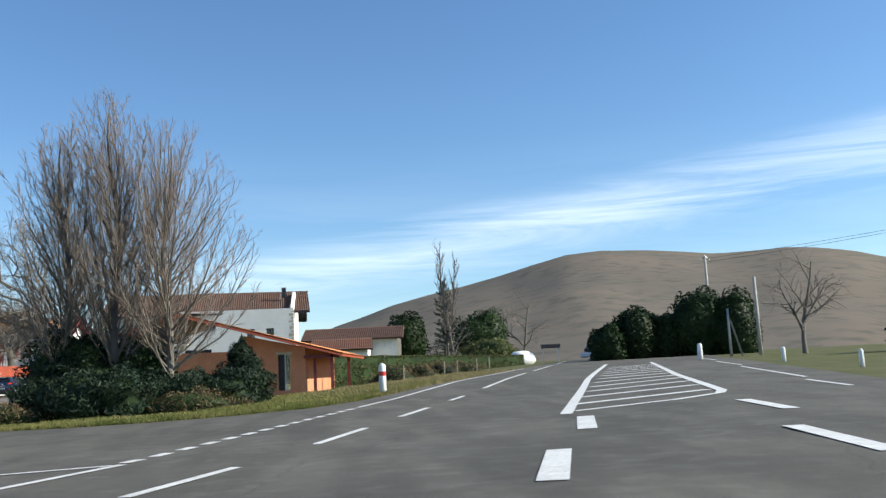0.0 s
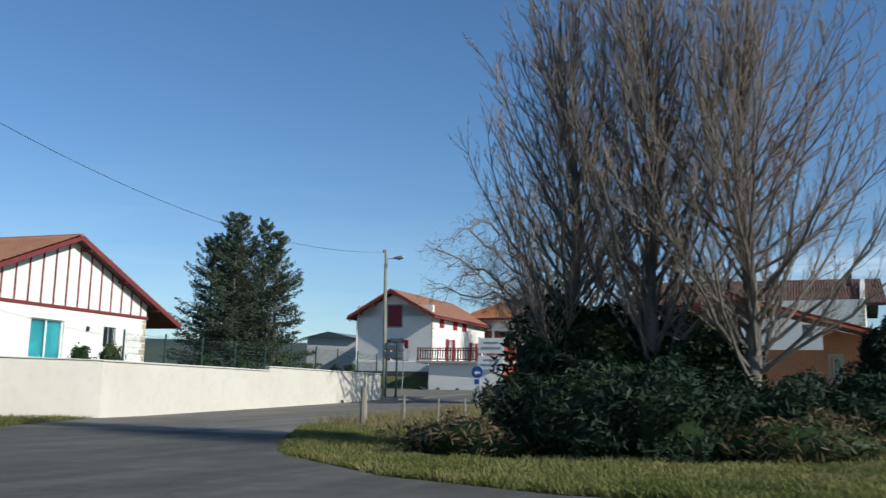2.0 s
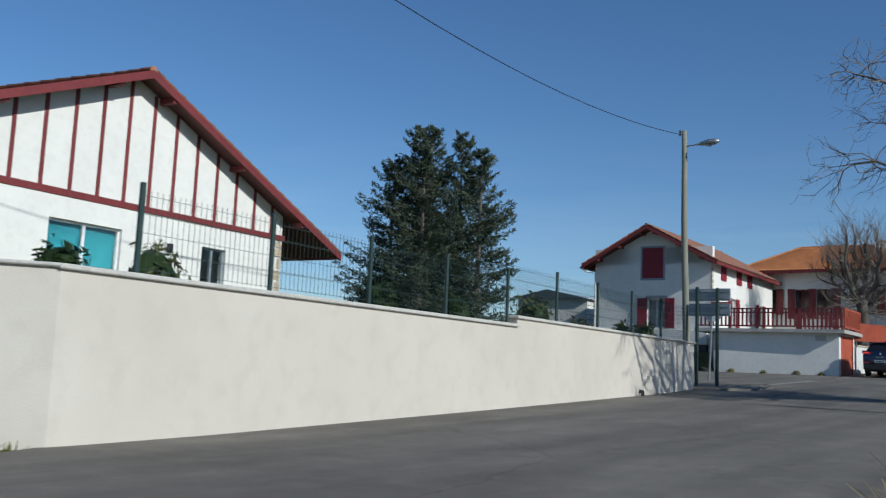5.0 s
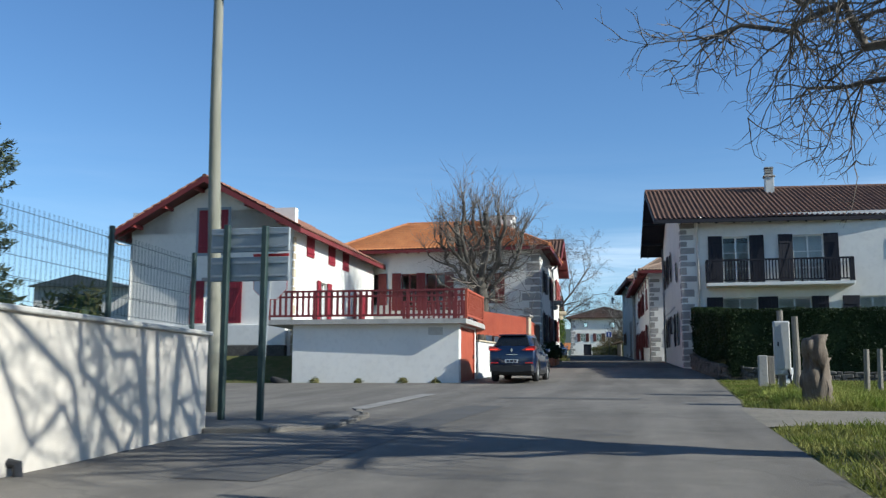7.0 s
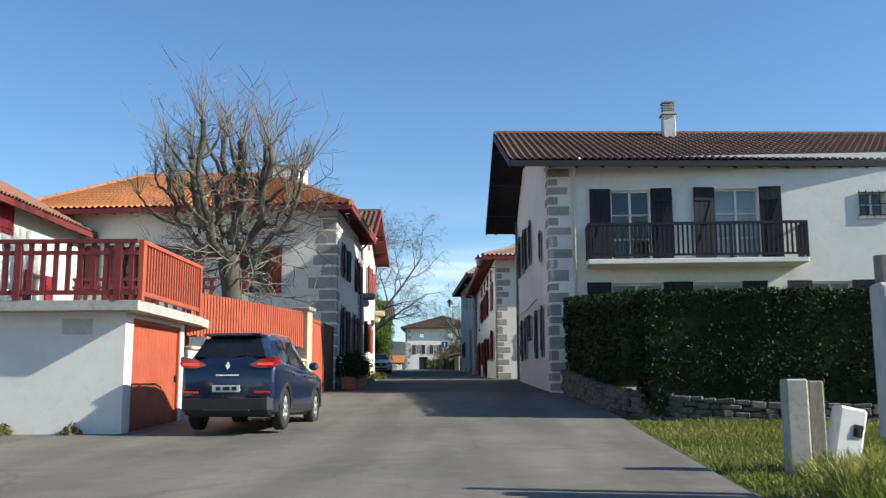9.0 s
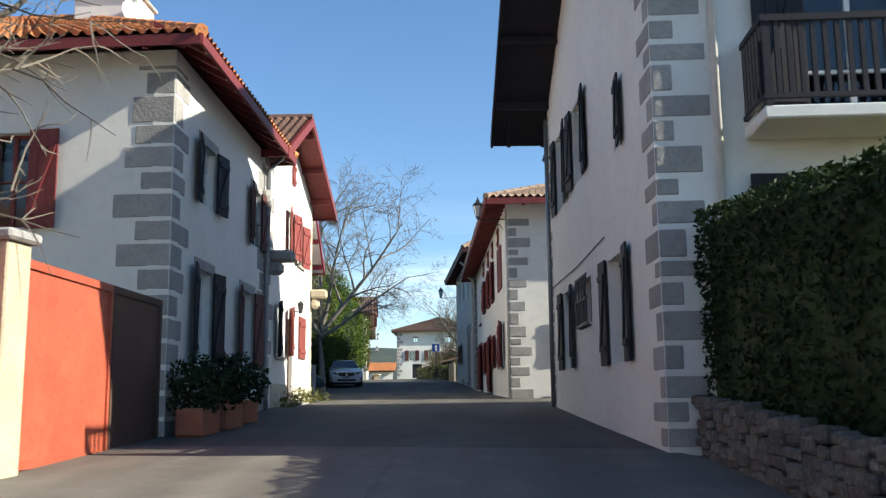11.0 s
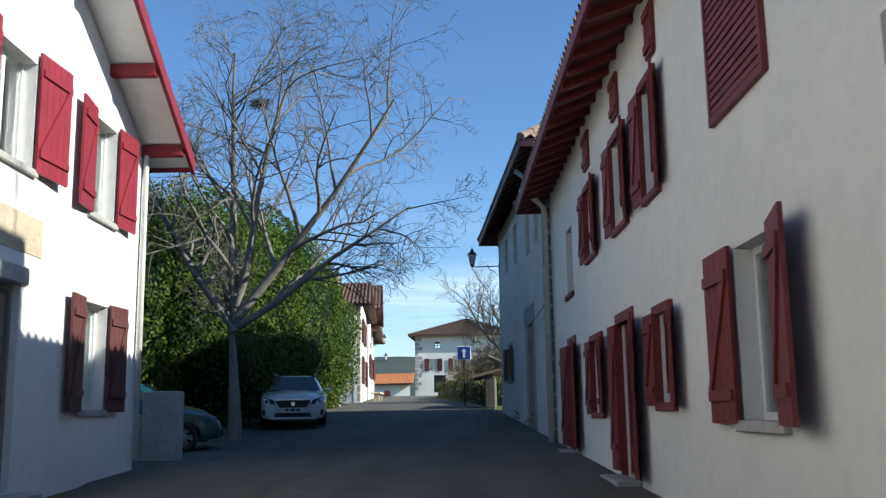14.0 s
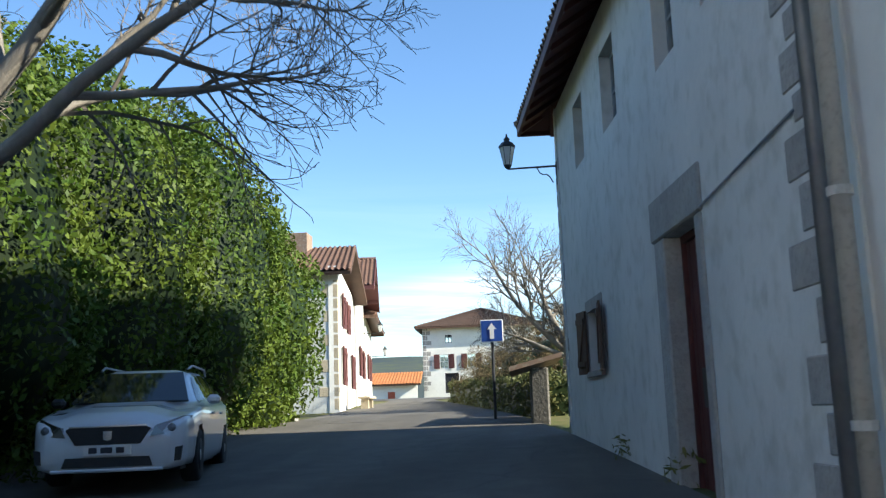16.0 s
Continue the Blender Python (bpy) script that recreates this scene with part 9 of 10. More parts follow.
barn = thing("stone_barn", "low stone barn with a long brown tiled roof", "barn", (14.5, 86.0, 0.0))
wallpart(barn, (9.8, 86.0), (19.2, 85.0), -1.0, 3.9, [], PLASTER_OLD)
wallpart(barn, (19.2, 85.0), (20.0, 91.0), -1.0, 3.9, [], RUBBLE)
bc = [(9.2, 85.4, 3.8), (19.8, 84.3, 3.8), (20.2, 88.0, 5.2), (9.6, 89.0, 5.2)]
slab(barn, bc, 0.12, BROWNWOOD)
tiles(barn, bc, TILE_BROWN, fine=4)
annex = thing("barn_annex", "small white annex with a red-brown lean-to roof", "barn", (13.5, 82.0, 0.0))
wallpart(annex, (10.5, 82.4), (16.0, 81.8), -1.0, 2.6, [], PLASTER)
wallpart(annex, (16.0, 81.8), (16.4, 85.0), -1.0, 2.6, [], PLASTER)
ac = [(10.2, 81.9, 2.6), (16.5, 81.2, 2.6), (16.6, 84.6, 3.8), (10.4, 85.3, 3.8)]
slab(annex, ac, 0.1, BROWNWOOD)
tiles(annex, ac, TILE_RED, fine=4)
hedge("roadside_hedge", "long clipped olive-green hedge along the road", (12.6, 56.0), (31.5, 79.0), 1.6, -1.3, 0.9, 26000, 0.075, LEAF_OLIVE, 71, rough=0.12, top=lambda s: 1.05 - 0.3 * (s / 30) + 0.5 * (s / 30), group="hedge by the road")
bush("dry_bank", "bank of dry brown grass and bramble below a hedge", [(gz_(16.8, 50.0, 0.1), (1.6, 1.0, 0.9)), (gz_(18.6, 53.0, 0.1), (1.6, 1.2, 0.9)), (gz_(20.6, 56.5, 0.1), (1.6, 1.4, 0.8)), (gz_(22.6, 60.0, 0.1), (1.5, 1.3, 0.7))], 9000, 0.14, BRAMBLE, 72, gz_(19, 54, 0), ratio=0.18, rough=0.5)
bush("round_shrub", "round dark green shrub behind the hedge", [(gz_(21.5, 103.0, 3.5), (2.6, 2.4, 3.6))], 5000, 0.16, LEAF_HEDGE, 73, gz_(21.5, 103, 0), group="shrubs beyond the hedge")
bush("round_shrub", "round dark green shrub behind the hedge", [(gz_(31.0, 104.0, 3.2), (3.6, 2.6, 3.9))], 6000, 0.16, LEAF_DARK, 74, gz_(31, 104, 0), group="shrubs beyond the hedge")
bush("round_shrub", "pale olive clipped shrub behind the hedge", [(gz_(30.0, 92.0, 1.4), (3.2, 2.0, 1.8))], 5000, 0.13, LEAF_OLIVE, 75, gz_(30, 92, 0), group="shrubs beyond the hedge")
col = [(8, 0.02, 46, 0.16, 22, 0.08, 6), (5, 0.05, 8, 0.5, 20, 0.08, 4), (4, 0.06, 0, 0, 0, 0.06, 3)]
bare_tree("poplar", "slim column-shaped bare poplar", gz_(27.4, 110.0, 0), [((0, 0, 0), (0, 0, 1), 15.6, 0.2), ((0.3, 0, 0), (0.05, 0, 1), 14.2, 0.16)], col, 81)
sp = spruce(gz_(27.2, 111.5, 0), 11.5, 1.9, 82, n=4000)
sp.name = "fir"
tagged(sp, "slim dark fir beside a bare poplar", "tree", "conifers beyond the hedge")
smallrule = [(6, 0.10, 8, 0.5, 48, 0.02, 6), (5, 0.14, 6, 0.5, 45, 0.0, 4), (4, 0.16, 4, 0.5, 42, 0, 3), (3, 0.16, 0, 0, 0, 0, 3)]
bare_tree("bare_tree", "small pale bare tree before dark shrubs", gz_(26.8, 97.0, 0), [((0, 0, 0), (0, 0, 1), 6.4, 0.16)], smallrule, 83, bark=BARK_PALE, twig=TWIG_GREY, group="bare trees by the main road")
bare_tree("bare_tree", "crooked bare tree on the far bank", gz_(37.0, 108.0, 0), [((0, 0, 0), (0.1, 0, 1), 8.0, 0.2), ((0, 0, 2.5), (-0.6, 0, 0.8), 5.0, 0.14)], smallrule, 84, group="bare trees by the main road")
bare_tree("bare_tree", "wide-crowned bare roadside tree", gz_(48.8, 55.5, 0), [((0, 0, 0), (0, 0, 1), 7.2, 0.2), ((0, 0, 2.2), (0.5, 0, 0.9), 4.6, 0.12), ((0, 0, 2.0), (-0.6, 0.1, 0.8), 4.2, 0.12)], smallrule, 85, group="bare trees by the main road")
for k, (x, y, z, rx, rz) in enumerate(((39.2, 76.0, 1.6, 1.9, 2.4), (42.2, 76.5, 2.6, 2.4, 3.2), (45.2, 77.0, 2.4, 2.2, 2.8), (48.6, 76.0, 3.4, 3.2, 4.2), (51.6, 75.0, 3.0, 2.8, 3.9))):
    bush("dark_cypress", "dense nearly black cypress hedge by the road", [((x, y, z - 0.4), (rx, 2.2, rz))], 5200, 0.20, LEAF_DARK, 90 + k, (x, y, land(x, y)), category="tree", group="cypresses by the road", ratio=0.35, rough=0.2)
bush("dark_cypress", "dense nearly black cypress hedge by the road", [((52.5, 46.0, 0.3), (2.2, 2.0, 2.5))], 3500, 0.2, LEAF_DARK, 97, (52.5, 46, land(52.5, 46)), category="tree", group="cypresses by the road", ratio=0.35)


def pole(x, y, h, r0, label, cross=False):
    z = land(x, y)
    root = thing("utility_pole", label, "utility pole", (x, y, z), group="utility poles")
    part("shaft", Mesh().tube([(x, y, z - 0.3), (x, y, z + h)], [r0, r0 * 0.7], 9), CONCRETE, root, smooth=True)
    if cross:
        part("crossarm", Mesh().tube([(x - 0.5, y, z + h - 0.3), (x, y, z + h + 0.1), (x + 0.55, y, z + h - 0.35)], [0.04] * 3, 5), GALV, root)
        for dx, dz in ((-0.5, -0.3), (0.55, -0.35), (0, 0.1)):
            part("insulator", Mesh().lathe([(0.05, 0), (0.07, 0.08), (0.04, 0.14), (0.06, 0.2)], 8, Matrix.Translation((x + dx, y, z + h + dz))), SIGNWHITE, root)
    return root


pole(47.3, 60.0, 6.4, 0.17, "plain concrete utility pole by the road")
pole(56.2, 92.0, 11.2, 0.18, "tall utility pole with insulators above dark trees", True)
lg = pole(45.0, 60.5, 3.9, 0.12, "short leaning service pole with a strut")
part("strut", Mesh().tube([(45.1, 60.4, land(45, 60.4) + 3.0), (45.9, 60.3, land(45.9, 60.3) - 0.1)], [0.07, 0.07], 7), OLDWOOD, lg)
for z_ in (8.6, 9.0):
    solo("overhead_cable", cable((56.2, 92.0, land(56.2, 92) + z_ + 2.0), (90.0, 50.0, 11.5 + z_ * 0.3), 0.6, 0.02), DARKMETAL, "thin power line crossing the sky", "cable")


def bollard(x, y, h, r0, label, band=True):
    z = land(x, y)
    root = thing("marker_bollard", label, "bollard", (x, y, z), group="roadside markers")
    part("body", Mesh().lathe([(r0 * 1.05, -0.2), (r0, h * 0.5), (r0 * 0.97, h - 0.12), (r0 * 0.8, h - 0.04), (r0 * 0.3, h)], 14, Matrix.Translation((x, y, z))), SIGNWHITE, root, smooth=True)
    if band:
        part("red_band", Mesh().lathe([(r0 * 1.03, h * 0.60), (r0 * 1.02, h * 0.74)], 14, Matrix.Translation((x, y, z))), SIGNRED, root)
    return root


bollard(14.88, 23.64, 1.22, 0.14, "white roadside bollard with a red band")
bollard(39.4, 52.9, 1.2, 0.18, "white roadside post with a small lamp", False)
bollard(37.0, 34.8, 0.8, 0.11, "short white roadside marker post", False)
bollard(33.2, 20.5, 0.7, 0.09, "short white roadside marker with a dark top", False)
for x, y in ((17.2, 46.0), (20.4, 51.5), (21.6, 54.0), (23.6, 58.0), (25.2, 62.0)):
    z = land(x, y)
    solo("verge_post", Mesh().tube([(x, y, z - 0.2), (x, y, z + 1.0)], [0.05, 0.045], 7), OLDWOOD, "thin pale post in the verge", "post", group="posts along the hedge")
vz = land(34.0, 86.0)
van = thing("white_bag", "pale covered stack at the end of the hedge", "stack", (31.5, 80.5, land(31.5, 80.5)))
part("cover", core((31.5, 80.5, land(31.5, 80.5) + 0.5), (1.3, 0.8, 0.9), 3, k=1.0), SIGNWHITE, van, smooth=True)
oncoming = thing("far_car", "small pale car far along the main road", "car", (*from_road(104, 4.4), land(*from_road(104, 4.4))), -162)
part("body", Mesh().box(-0.85, 0.85, -2.1, 2.1, 0.3, 0.85, None, bev=0.15), CAR_WHITE, oncoming, local=True)
part("cabin", Mesh().box(-0.7, 0.7, -1.5, 1.0, 0.85, 1.42, None, bev=0.2), CARGLASS, oncoming, local=True)
fs = thing("far_sign", "dark direction panel on two posts by the road", "road sign", (*from_road(96, 8.6), land(*from_road(96, 8.6))))
fx, fy = from_road(96, 8.6)
part("panel", Mesh().box(fx - 1.0, fx + 1.0, fy - 0.03, fy + 0.03, land(fx, fy) + 1.5, land(fx, fy) + 1.9), DARKMETAL, fs)
for dx in (-0.8, 0.8):
    part("post", Mesh().box(fx + dx - 0.04, fx + dx + 0.04, fy + 0.03, fy + 0.1, land(fx, fy) - 0.1, land(fx, fy) + 1.8), GALV, fs)

# ---------------------------------------------------------------- the far end of the street
row_ = thing("stone_row_house", "sunlit cream house with stone quoins and a brown tiled roof", "house", (-21.3, 148.0, 2.6), group="row of street houses")
RA, RB = (-29.0, 147.6), (-21.3, 148.0)
r1, r1l = wallpart(row_, RA, RB, 1.6, 7.6, [], PLASTER_OLD, gable=None)
r2, r2l = wallpart(row_, RB, (-22.5, 158.0), 1.6, 7.9, [(1.5, 2.3, 3.6, 5.0), (4.0, 5.0, 2.6, 4.9), (7.0, 7.9, 3.6, 5.0), (1.5, 2.3, 5.8, 7.0), (4.2, 5.0, 5.8, 7.0)], PLASTER)
for a, b, z0, z1 in ((1.5, 2.3, 3.6, 5.0), (7.0, 7.9, 3.6, 5.0), (1.5, 2.3, 5.8, 7.0), (4.2, 5.0, 5.8, 7.0)):
    window(row_, r2, a, b, z0, z1, shut=BROWNRED, angles=(12, 12), width=0.42)
door(row_, r2, 4.0, 5.0, 2.6, 4.9, BROWNWOOD)
quoins(row_, r1, r1l, r2, 0.0, 2.6, 7.4, STONE_WARM, random.Random(9), dir1=-1, dir2=1, h=(0.4, 0.55))
for c_ in ([(-30.0, 147.0, 7.6), (-20.7, 147.4, 7.6), (-21.4, 152.6, 9.4), (-30.0, 152.6, 9.4)], [(-21.9, 158.4, 7.7), (-30.0, 158.4, 7.7), (-30.0, 152.6, 9.4), (-21.4, 152.6, 9.4)]):
    slab(row_, c_, 0.12, BROWNWOOD)
    tiles(row_, c_, TILE_BROWN, fine=5)
part("chimney", Mesh().box(-24.4, -23.2, 151.4, 152.4, 8.6, 9.9, None, bev=0.02), TILE_OLD, row_)
row2 = thing("red_gable_row_house", "narrow white street house with a red timber gable", "house", (-22.1, 162.0, 3.2), group="row of street houses")
q1, q1l = wallpart(row2, (-22.5, 158.6), (-23.7, 168.0), 2.0, 8.6, [(2, 2.9, 4.4, 5.8), (6, 6.9, 4.4, 5.8)], PLASTER, gable=[(9.476, 8.6), (4.7, 10.4), (0, 8.6)])
for a, b in ((2, 2.9), (6, 6.9)):
    window(row2, q1, a, b, 4.4, 5.8, shut=BROWNRED, angles=(12, 12), width=0.45)
gable_roof(row2, q1, q1l, 9.0, 4.7, 8.7, 10.6, 0.5, 0.9, TILE_BROWN, BROWNRED, fine=4)
wallpart(row2, (-31.0, 158.6), (-22.5, 158.6), 2.0, 8.6, [], PLASTER)
row3 = thing("last_row_house", "white street house with dark eaves at the end of the row", "house", (-22.6, 172.0, 3.5), group="row of street houses")
w1, w1l = wallpart(row3, (-23.7, 168.4), (-25.2, 180.0), 2.4, 8.2, [(2, 2.9, 4.6, 6.0), (6, 6.9, 4.6, 6.0)], PLASTER)
for a, b in ((2, 2.9), (6, 6.9)):
    window(row3, w1, a, b, 4.6, 6.0, shut=BROWNRED, angles=(12, 12), width=0.45)
wallpart(row3, (-31.0, 168.4), (-23.7, 168.4), 2.4, 8.2, [], PLASTER)
hip_roof(row3, [(-31.0, 168.4), (-23.7, 168.4), (-25.2, 180.0), (-31.0, 180.0)], 8.1, 1.6, 0.8, TILE_BROWN, BROWNWOOD, BROWNWOOD, fine=4)
lantern("street_lantern", (-23.45, 166.0), (1, 0.0), 1.0, 6.9, "black wrought iron lantern on a wall bracket")
lantern("street_lantern", (-24.8, 177.0), (1, 0.0), 1.0, 6.3, "black wrought iron lantern on a wall bracket")
bench = thing("stone_bench", "low pale stone bench against the sunny wall", "bench", (-20.9, 152.0, land(-20.9, 152)))
part("seat", Mesh().box(-21.2, -20.7, 151.2, 152.8, land(-21, 152) + 0.4, land(-21, 152) + 0.5, None, bev=0.02), STONE_WARM, bench)
for y in (151.4, 152.4):
    part("support", Mesh().box(-21.1, -20.8, y, y + 0.2, land(-21, 152) - 0.1, land(-21, 152) + 0.4), STONE_WARM, bench)

fh = thing("end_house", "square white house with stone quoins closing the street", "house", (-19.0, 211.0, 4.8))
XA, XB = (-24.75, 210.6), (-13.2, 211.2)
x1, x1l = wallpart(fh, XA, XB, 3.0, 11.2, [(2.3, 3.0, 9.5, 10.3), (6.9, 7.7, 9.4, 10.3), (1.7, 2.6, 6.9, 8.3), (4.5, 5.4, 6.9, 8.3), (8.0, 8.9, 6.9, 8.3), (2.2, 3.6, 4.4, 6.4)], PLASTER)
for a, b, z0, z1 in ((2.3, 3.0, 9.5, 10.3), (6.9, 7.7, 9.4, 10.3)):
    window(fh, x1, a, b, z0, z1, frame=DARKWOOD)
for a, b, z0, z1 in ((1.7, 2.6, 6.9, 8.3), (4.5, 5.4, 6.9, 8.3), (8.0, 8.9, 6.9, 8.3)):
    window(fh, x1, a, b, z0, z1, shut=BROWNRED, angles=(4, 4), width=0.6)
door(fh, x1, 2.2, 3.6, 4.4, 6.4, DARKWOOD)
wallpart(fh, XB, (-13.0, 222.0), 3.0, 11.2, [], PLASTER)
x4, x4l = wallpart(fh, (-24.9, 222.0), XA, 3.0, 11.2, [], PLASTER)
quoins(fh, x1, 0.0, x4, x4l, 4.6, 11.0, STONE, random.Random(6), dir1=1, dir2=-1, h=(0.45, 0.6), lengths=(0.45, 0.75))
hip_roof(fh, [XA, XB, (-13.0, 222.0), (-24.9, 222.0)], 11.1, 2.3, 0.7, TILE_DARK, BROWNWOOD, BROWNWOOD, wave=0.3, fine=4)
rf = thing("low_red_roof_house", "low white house with an orange-red tiled roof", "house", (-27.0, 208.0, 4.5))
y1_, y1l = wallpart(rf, (-31.5, 206.4), (-25.0, 207.0), 2.4, 5.4, [(3.6, 4.3, 3.7, 4.6)], PLASTER)
closed_shutter(rf, y1_, 3.6, 4.3, 3.7, 4.6, REDORANGE)
closed_shutter(rf, y1_, 1.2, 2.0, 3.6, 4.6, REDORANGE)
yc = [(-32.2, 205.6, 5.3), (-24.6, 206.2, 5.3), (-24.8, 210.4, 6.6), (-32.2, 210.2, 6.6)]
slab(rf, yc, 0.12, BROWNWOOD)
tiles(rf, yc, TILE_ORANGE, wave=0.3, fine=4)
hedge("garden_hedge", "rough olive-brown hedge bordering the street", (-18.6, 163.5), (-14.5, 137.6), 1.4, 2.0, 3.5, 16000, 0.07, LEAF_OLIVE, 101, rough=0.2, top=lambda s: 3.95 - 0.028 * s)
gw = thing("garden_pier", "weathered garden wall end with a small tiled cap", "wall", (-14.0, 136.0, 1.9))
part("pier", Mesh().box(-14.5, -14.1, 134.6, 137.4, 1.0, 3.3, None, bev=0.04), RUBBLE, gw)
part("cap", Mesh().add([(-14.95, 134.4, 3.22), (-13.8, 134.4, 3.5), (-13.8, 137.6, 3.5), (-14.95, 137.6, 3.22), (-14.95, 134.4, 3.32), (-13.8, 134.4, 3.6), (-13.8, 137.6, 3.6), (-14.95, 137.6, 3.32)], [(3, 2, 1, 0), (4, 5, 6, 7), (0, 1, 5, 4), (1, 2, 6, 5), (2, 3, 7, 6), (3, 0, 4, 7)]), TILE_OLD, gw)
bare_tree("garden_tree", "pruned bare tree with pale whippy shoots", gz_(-13.3, 144.0, 0), [((0, 0, 0), (0, 0, 1), 2.6, 0.19), ((0, 0, 1.8), (-0.75, 0, 0.8), 4.0, 0.12), ((0, 0, 2.0), (-0.3, 0.3, 1), 4.4, 0.12), ((0, 0, 1.9), (0.4, 0, 0.9), 4.0, 0.12), ((0, 0, 1.6), (-0.9, -0.2, 0.35), 2.6, 0.09)], [(6, 0.1, 10, 0.55, 48, 0.03, 6), (5, 0.12, 9, 0.6, 42, 0.06, 4), (5, 0.13, 6, 0.5, 36, 0.04, 3), (4, 0.13, 0, 0, 0, 0.02, 3)], 111, bark=BARK_PALE, twig=TWIG_GREY)
bush("garden_bramble", "brown leafless thicket behind the garden hedge", [((-13.6, 146.0, 4.0), (1.7, 3.0, 1.6)), ((-14.8, 151.0, 4.0), (1.5, 3.0, 1.4)), ((-16.2, 157.0, 4.0), (1.3, 2.6, 1.1))], 16000, 0.12, BRAMBLE, 112, (-13, 148, 2.6), ratio=0.10, rough=0.5, inside=0.45)
bs = thing("one_way_sign", "square blue sign with a white arrow on a post", "road sign", (-15.35, 136.75, land(-15.5, 136.75)))
bz = 4.30
part("post", Mesh().tube([(-15.35, 136.75, land(-15.5, 136.75) - 0.1), (-15.35, 136.75, bz + 0.25)], [0.035, 0.035], 8), DARKMETAL, bs)
part("border", Mesh().box(-15.62, -15.08, 136.67, 136.70, bz - 0.27, bz + 0.27, None, bev=0.01), SIGNWHITE, bs)
part("panel", Mesh().box(-15.60, -15.10, 136.66, 136.669, bz - 0.25, bz + 0.25), BLUE, bs)
part("arrow", Mesh().prism([(-15.40, bz - 0.19), (-15.30, bz - 0.19), (-15.30, bz + 0.04), (-15.24, bz + 0.04), (-15.35, bz + 0.19), (-15.46, bz + 0.04), (-15.40, bz + 0.04)], 136.648, 136.655), SIGNWHITE, bs)
kp = thing("kerbed_verge", "kerbed strip of bare earth below the laurels", "verge", (-21.6, 138.0, land(-21.6, 138)), kind="structure")
part("earth", drape(Mesh(), [(-24.4, 126.5), (-22.3, 133.8), (-20.9, 140.0), (-23.0, 143.0), (-27.0, 140.0)], 0.10, 1.0), GRAVELMAT, kp)
for a, b in (((-22.3, 133.8), (-20.9, 139.6)), ((-20.9, 139.6), (-22.8, 142.6))):
    m, ln = wallframe(a, b, land(*a))
    for i in range(int(ln)):
        part("kerb_stone", Mesh().box(i, i + 0.97, -0.1, 0.06, -0.1, 0.16, m, bev=0.02), CONCRETE, kp)
solo("sign_post", Mesh().tube([(-20.9, 138.3, 2.2), (-20.9, 138.3, 4.6)], [0.05, 0.05], 8), OLDWOOD, "plain grey post in front of the laurels", "post")

# ---------------------------------------------------------------- pots and weeds along the house fronts
for k, (x, y) in enumerate(((-16.75, 90.3), (-16.7, 91.6), (-16.75, 92.9))):
    z = land(x, y)
    pot = thing("plant_pot", "terracotta trough with a leafy shrub by the wall", "plant pot", (x, y, z), group="planters along the wall")
    part("pot", Mesh().box(x - 0.22, x + 0.22, y - 0.5, y + 0.5, z, z + 0.45, None, bev=0.04), TERRACOTTA, pot)
    r = np.random.default_rng(200 + k)
    part("plant", quad_mesh("plant", blob_leaves(r, (x, y, z + 0.75), (0.42, 0.6, 0.5), 1400, 0.05, k, 0.4), LEAF_DARK), LEAF_DARK, pot, kind="stuff")
for k, (x, y, s) in enumerate(((-17.05, 99.2, 0.3), (-17.1, 100.4, 0.3), (-17.15, 101.9, 0.22), (-17.0, 102.6, 0.25), (-16.95, 98.2, 0.2), (-24.0, 73.95, 0.14), (-22.3, 74.0, 0.12), (-20.6, 74.1, 0.16), (-19.4, 74.2, 0.14), (-12.2, 119.3, 0.2), (-12.9, 124.4, 0.25), (-13.2, 127.0, 0.25))):
    r = np.random.default_rng(230 + k)
    z = land(x, y)
    ob = new("weed_tuft", quad_mesh("weed_tuft", blob_leaves(r, (x, y, z + s * 0.5), (s, s, s), 160, 0.07, k, 0.5, ratio=0.25), BLADE))
    tagged(ob, "tuft of weeds at the foot of the wall", "weeds", "weeds along the walls", "stuff")

# ---------------------------------------------------------------- grass
island = [(-1.9, 18.6), (2.4, 15.1), (5.6, 13.7), (7.9, 13.6), (10.2, 14.3), (12.2, 16.1), (14.0, 20.2), (18.6, 33.4), (10.0, 33.0), (4.0, 27.0), (-4.0, 30.0), (-6.2, 31.0), (-8.0, 29.2), (-4.2, 22.4)]
grass("verge_grass", "rough winter grass along the road edge", [(-2.0, 18.8), (2.4, 15.1), (5.6, 13.7), (7.9, 13.6), (10.2, 14.3), (12.2, 16.1), (14.0, 20.2), (16.5, 27.0), (13.0, 22.5), (9.0, 18.2), (5.0, 17.2), (1.0, 19.0), (-3.0, 24.0), (-7.6, 30.0), (-8.1, 29.0), (-4.0, 21.9)], 90000, 0.13, BLADE, 301, w=0.011)
grass("verge_grass", "rough winter grass on the traffic island", island, 90000, 0.15, BLADE, 302, w=0.011)
grass("dry_grass", "dry tawny grass round the fence posts", [(-8.4, 30.0), (-6.0, 28.4), (-1.5, 34.0), (1.5, 48.0), (-2.5, 52.0), (-9.6, 50.0), (-9.3, 38.0)], 26000, 0.32, DRYGRASS, 303, w=0.012)
grass("verge_grass", "rough winter grass below the leaning lamp", [(-12.2, 19.6), (-14.5, 23.0), (-17.3, 29.2), (-27.0, 17.0), (-23.0, 8.0), (-17.0, 13.5)], 42000, 0.16, BLADE, 304, w=0.011)
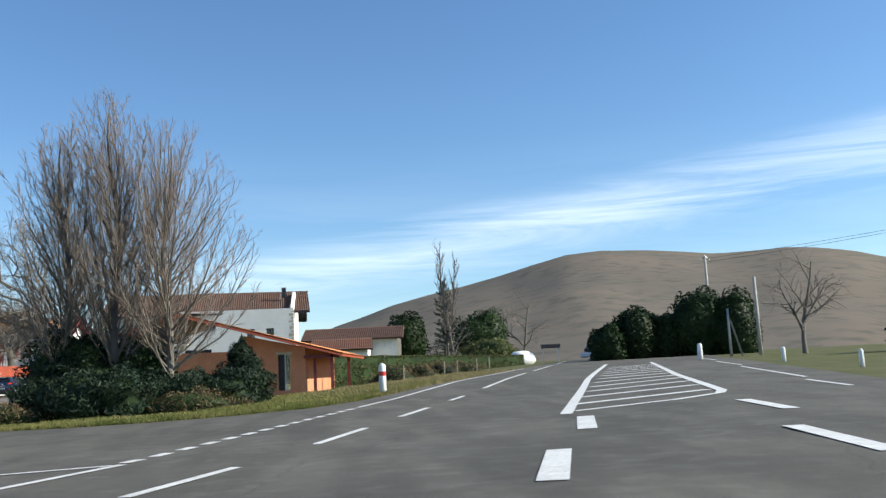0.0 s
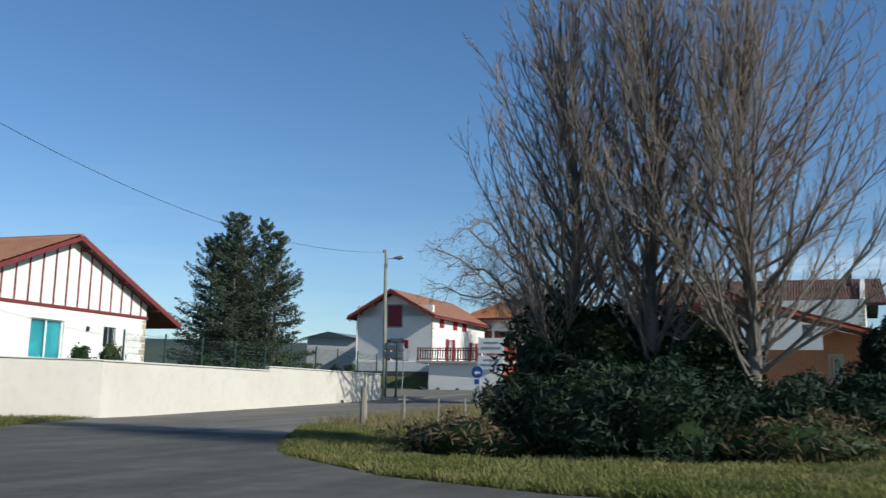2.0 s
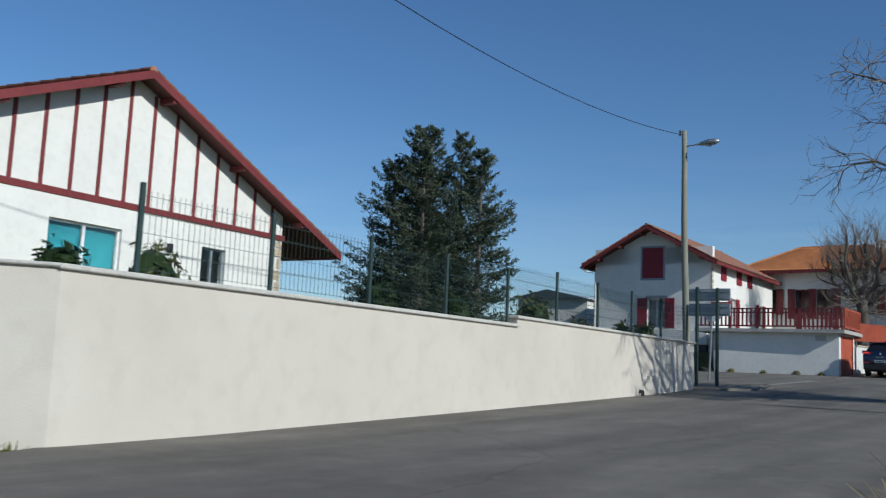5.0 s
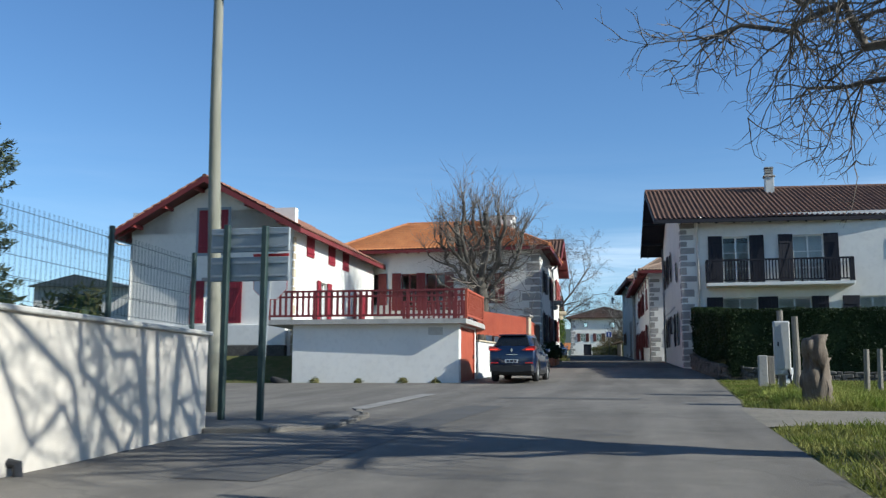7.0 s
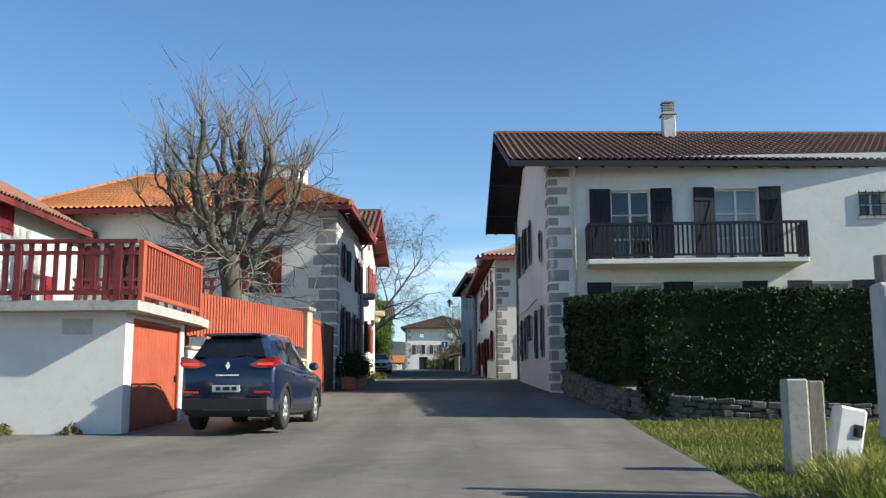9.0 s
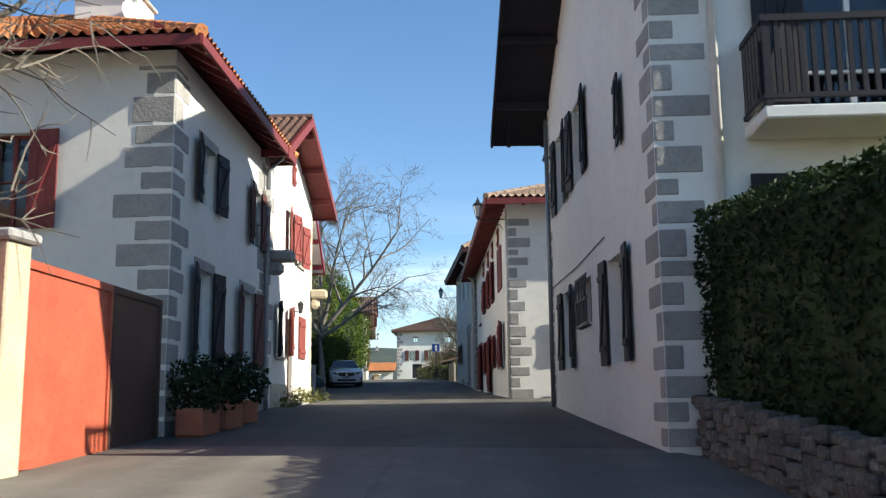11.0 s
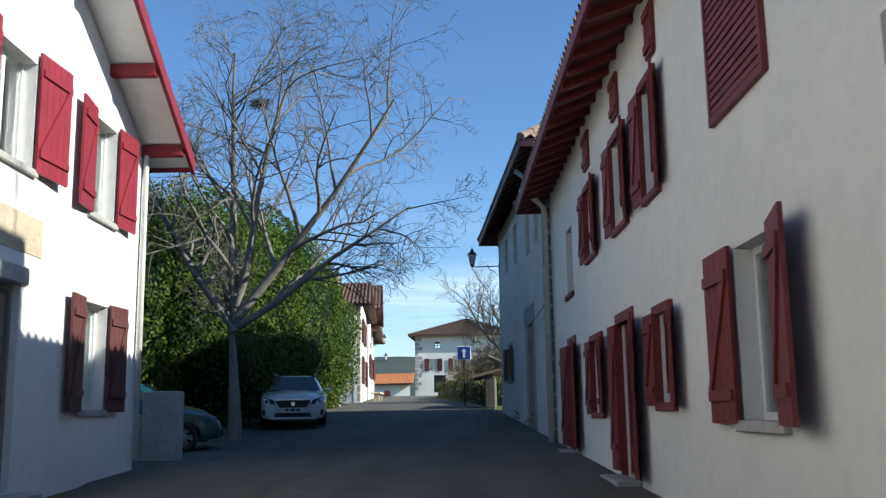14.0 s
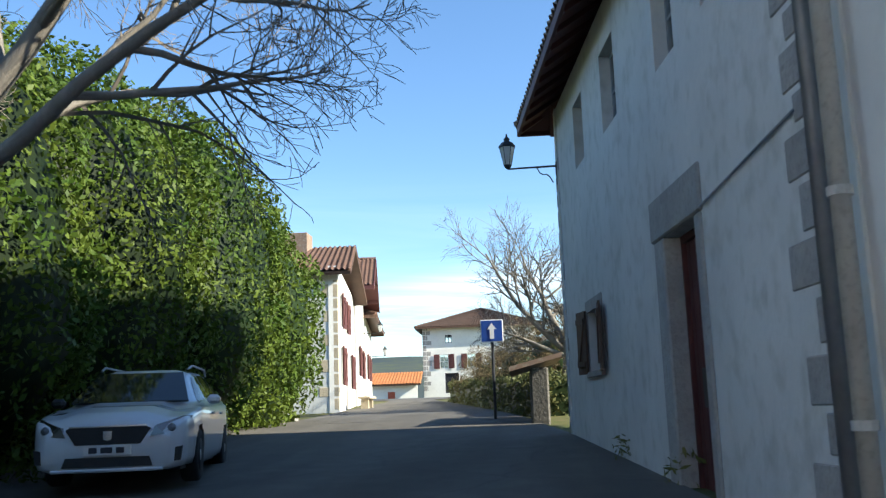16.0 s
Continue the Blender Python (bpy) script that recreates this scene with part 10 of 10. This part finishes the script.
grass("verge_grass", "green verge beside the village street", [(-9.7, 61.7), (-9.5, 64.0), (-9.1, 76.9), (0.0, 76.5), (3.0, 60.4), (-6.0, 60.6), (-8.5, 60.9)], 70000, 0.085, GREENBLADE, 305, w=0.011)
grass("verge_grass", "green verge beside the village street", [(-9.8, 40.0), (-9.85, 56.0), (-9.0, 56.8), (-7.0, 57.0), (2.0, 55.3), (2.0, 44.0)], 60000, 0.10, GREENBLADE, 306, w=0.011)
grass("verge_grass", "tall rough tufts round a stump and cabinet", [(-8.9, 61.3), (-8.9, 66.0), (-8.4, 69.4), (-6.6, 69.4), (-6.4, 62.0), (-7.4, 61.0)], 12000, 0.30, GREENBLADE, 309, w=0.010)
grass("verge_grass", "thin grass strip below the terrace house", [(-33.0, 74.0), (-25.2, 74.4), (-25.2, 77.0), (-33.0, 77.0)], 6000, 0.12, BLADE, 307)
grass("dry_grass", "dry tawny grass along the main road", [(14.4, 21.0), (19.2, 33.4), (25.4, 52.0), (22.0, 54.0), (14.0, 40.0), (11.0, 28.0)], 22000, 0.16, DRYGRASS, 308)

# ---------------------------------------------------------------- hills
def ridge(name, label, skyline, dist_, depth, material, seed, base=-30):
    """A hill whose skyline is given as (bearing in degrees right of +y, height angle in degrees) seen from the junction."""
    r = random.Random(seed)
    me = Mesh()
    ex, ey, ez = 13.2, -14.2, -1.7
    n, rows = 150, 14
    b0, b1 = skyline[0][0], skyline[-1][0]
    for j in range(rows + 1):
        t = j / rows
        for i in range(n + 1):
            b = b0 + (b1 - b0) * i / n
            el = float(np.interp(b, [s[0] for s in skyline], [s[1] for s in skyline]))
            d = dist_ + depth * (t - 1)
            top = math.tan(radians(el)) * dist_
            prof = math.sin(t * math.pi / 2) ** 0.8
            x, y = ex + d * math.sin(radians(b)), ey + d * math.cos(radians(b))
            k = noise.fractal(Vector((x * 0.003, y * 0.003, seed)), 1.0, 2.0, 5)
            z = ez + base * (1 - prof) + math.tan(radians(el)) * d * prof + k * dist_ * 0.006 * math.sin(t * math.pi) * (1.0 if top > 40 else 0.4)
            me.v.append((x, y, z))
    for j in range(rows):
        for i in range(n):
            me.f.append((j * (n + 1) + i, j * (n + 1) + i + 1, (j + 1) * (n + 1) + i + 1, (j + 1) * (n + 1) + i))
    solo(name, me, material, label, "hill", kind="structure", smooth=True)


ridge("mountain", "broad brown bracken-covered mountain under thin cloud", [(-14.4, 0.2), (-6.4, 0.9), (-0.4, 3.92), (1.4, 4.46), (3.4, 5.12), (5.5, 5.65), (7.6, 6.06), (9.7, 6.54), (11.8, 7.1), (13.9, 7.59), (15.9, 7.72), (18.6, 7.56), (20.5, 7.34), (22.6, 7.04), (24.3, 7.02), (26.8, 7.05), (28.3, 6.87), (30.1, 6.51), (31.7, 6.0), (41.7, 4.5), (61.7, 1.5), (91.7, 0.6)], 2600, 1900, MOUNTAIN, 3)
ridge("wooded_hill", "dark wooded foothill", [(12.0, 0.1), (16.0, 1.6), (19.0, 1.9), (22.0, 1.6), (26.0, 0.6), (29.0, 1.2), (33.0, 2.4), (40.0, 3.9), (52.0, 4.2), (75.0, 1.0)], 1300, 700, HILL_HAZED, 5)
ridge("far_hill", "low wooded and grassy hill beyond the village", [(-95.0, 1.2), (-70.0, 2.4), (-50.0, 2.8), (-30.0, 2.9), (-15.0, 3.2), (-7.0, 3.3), (0.0, 2.9), (5.0, 1.8), (12.0, 0.5)], 1500, 800, HILL_HAZED, 8)
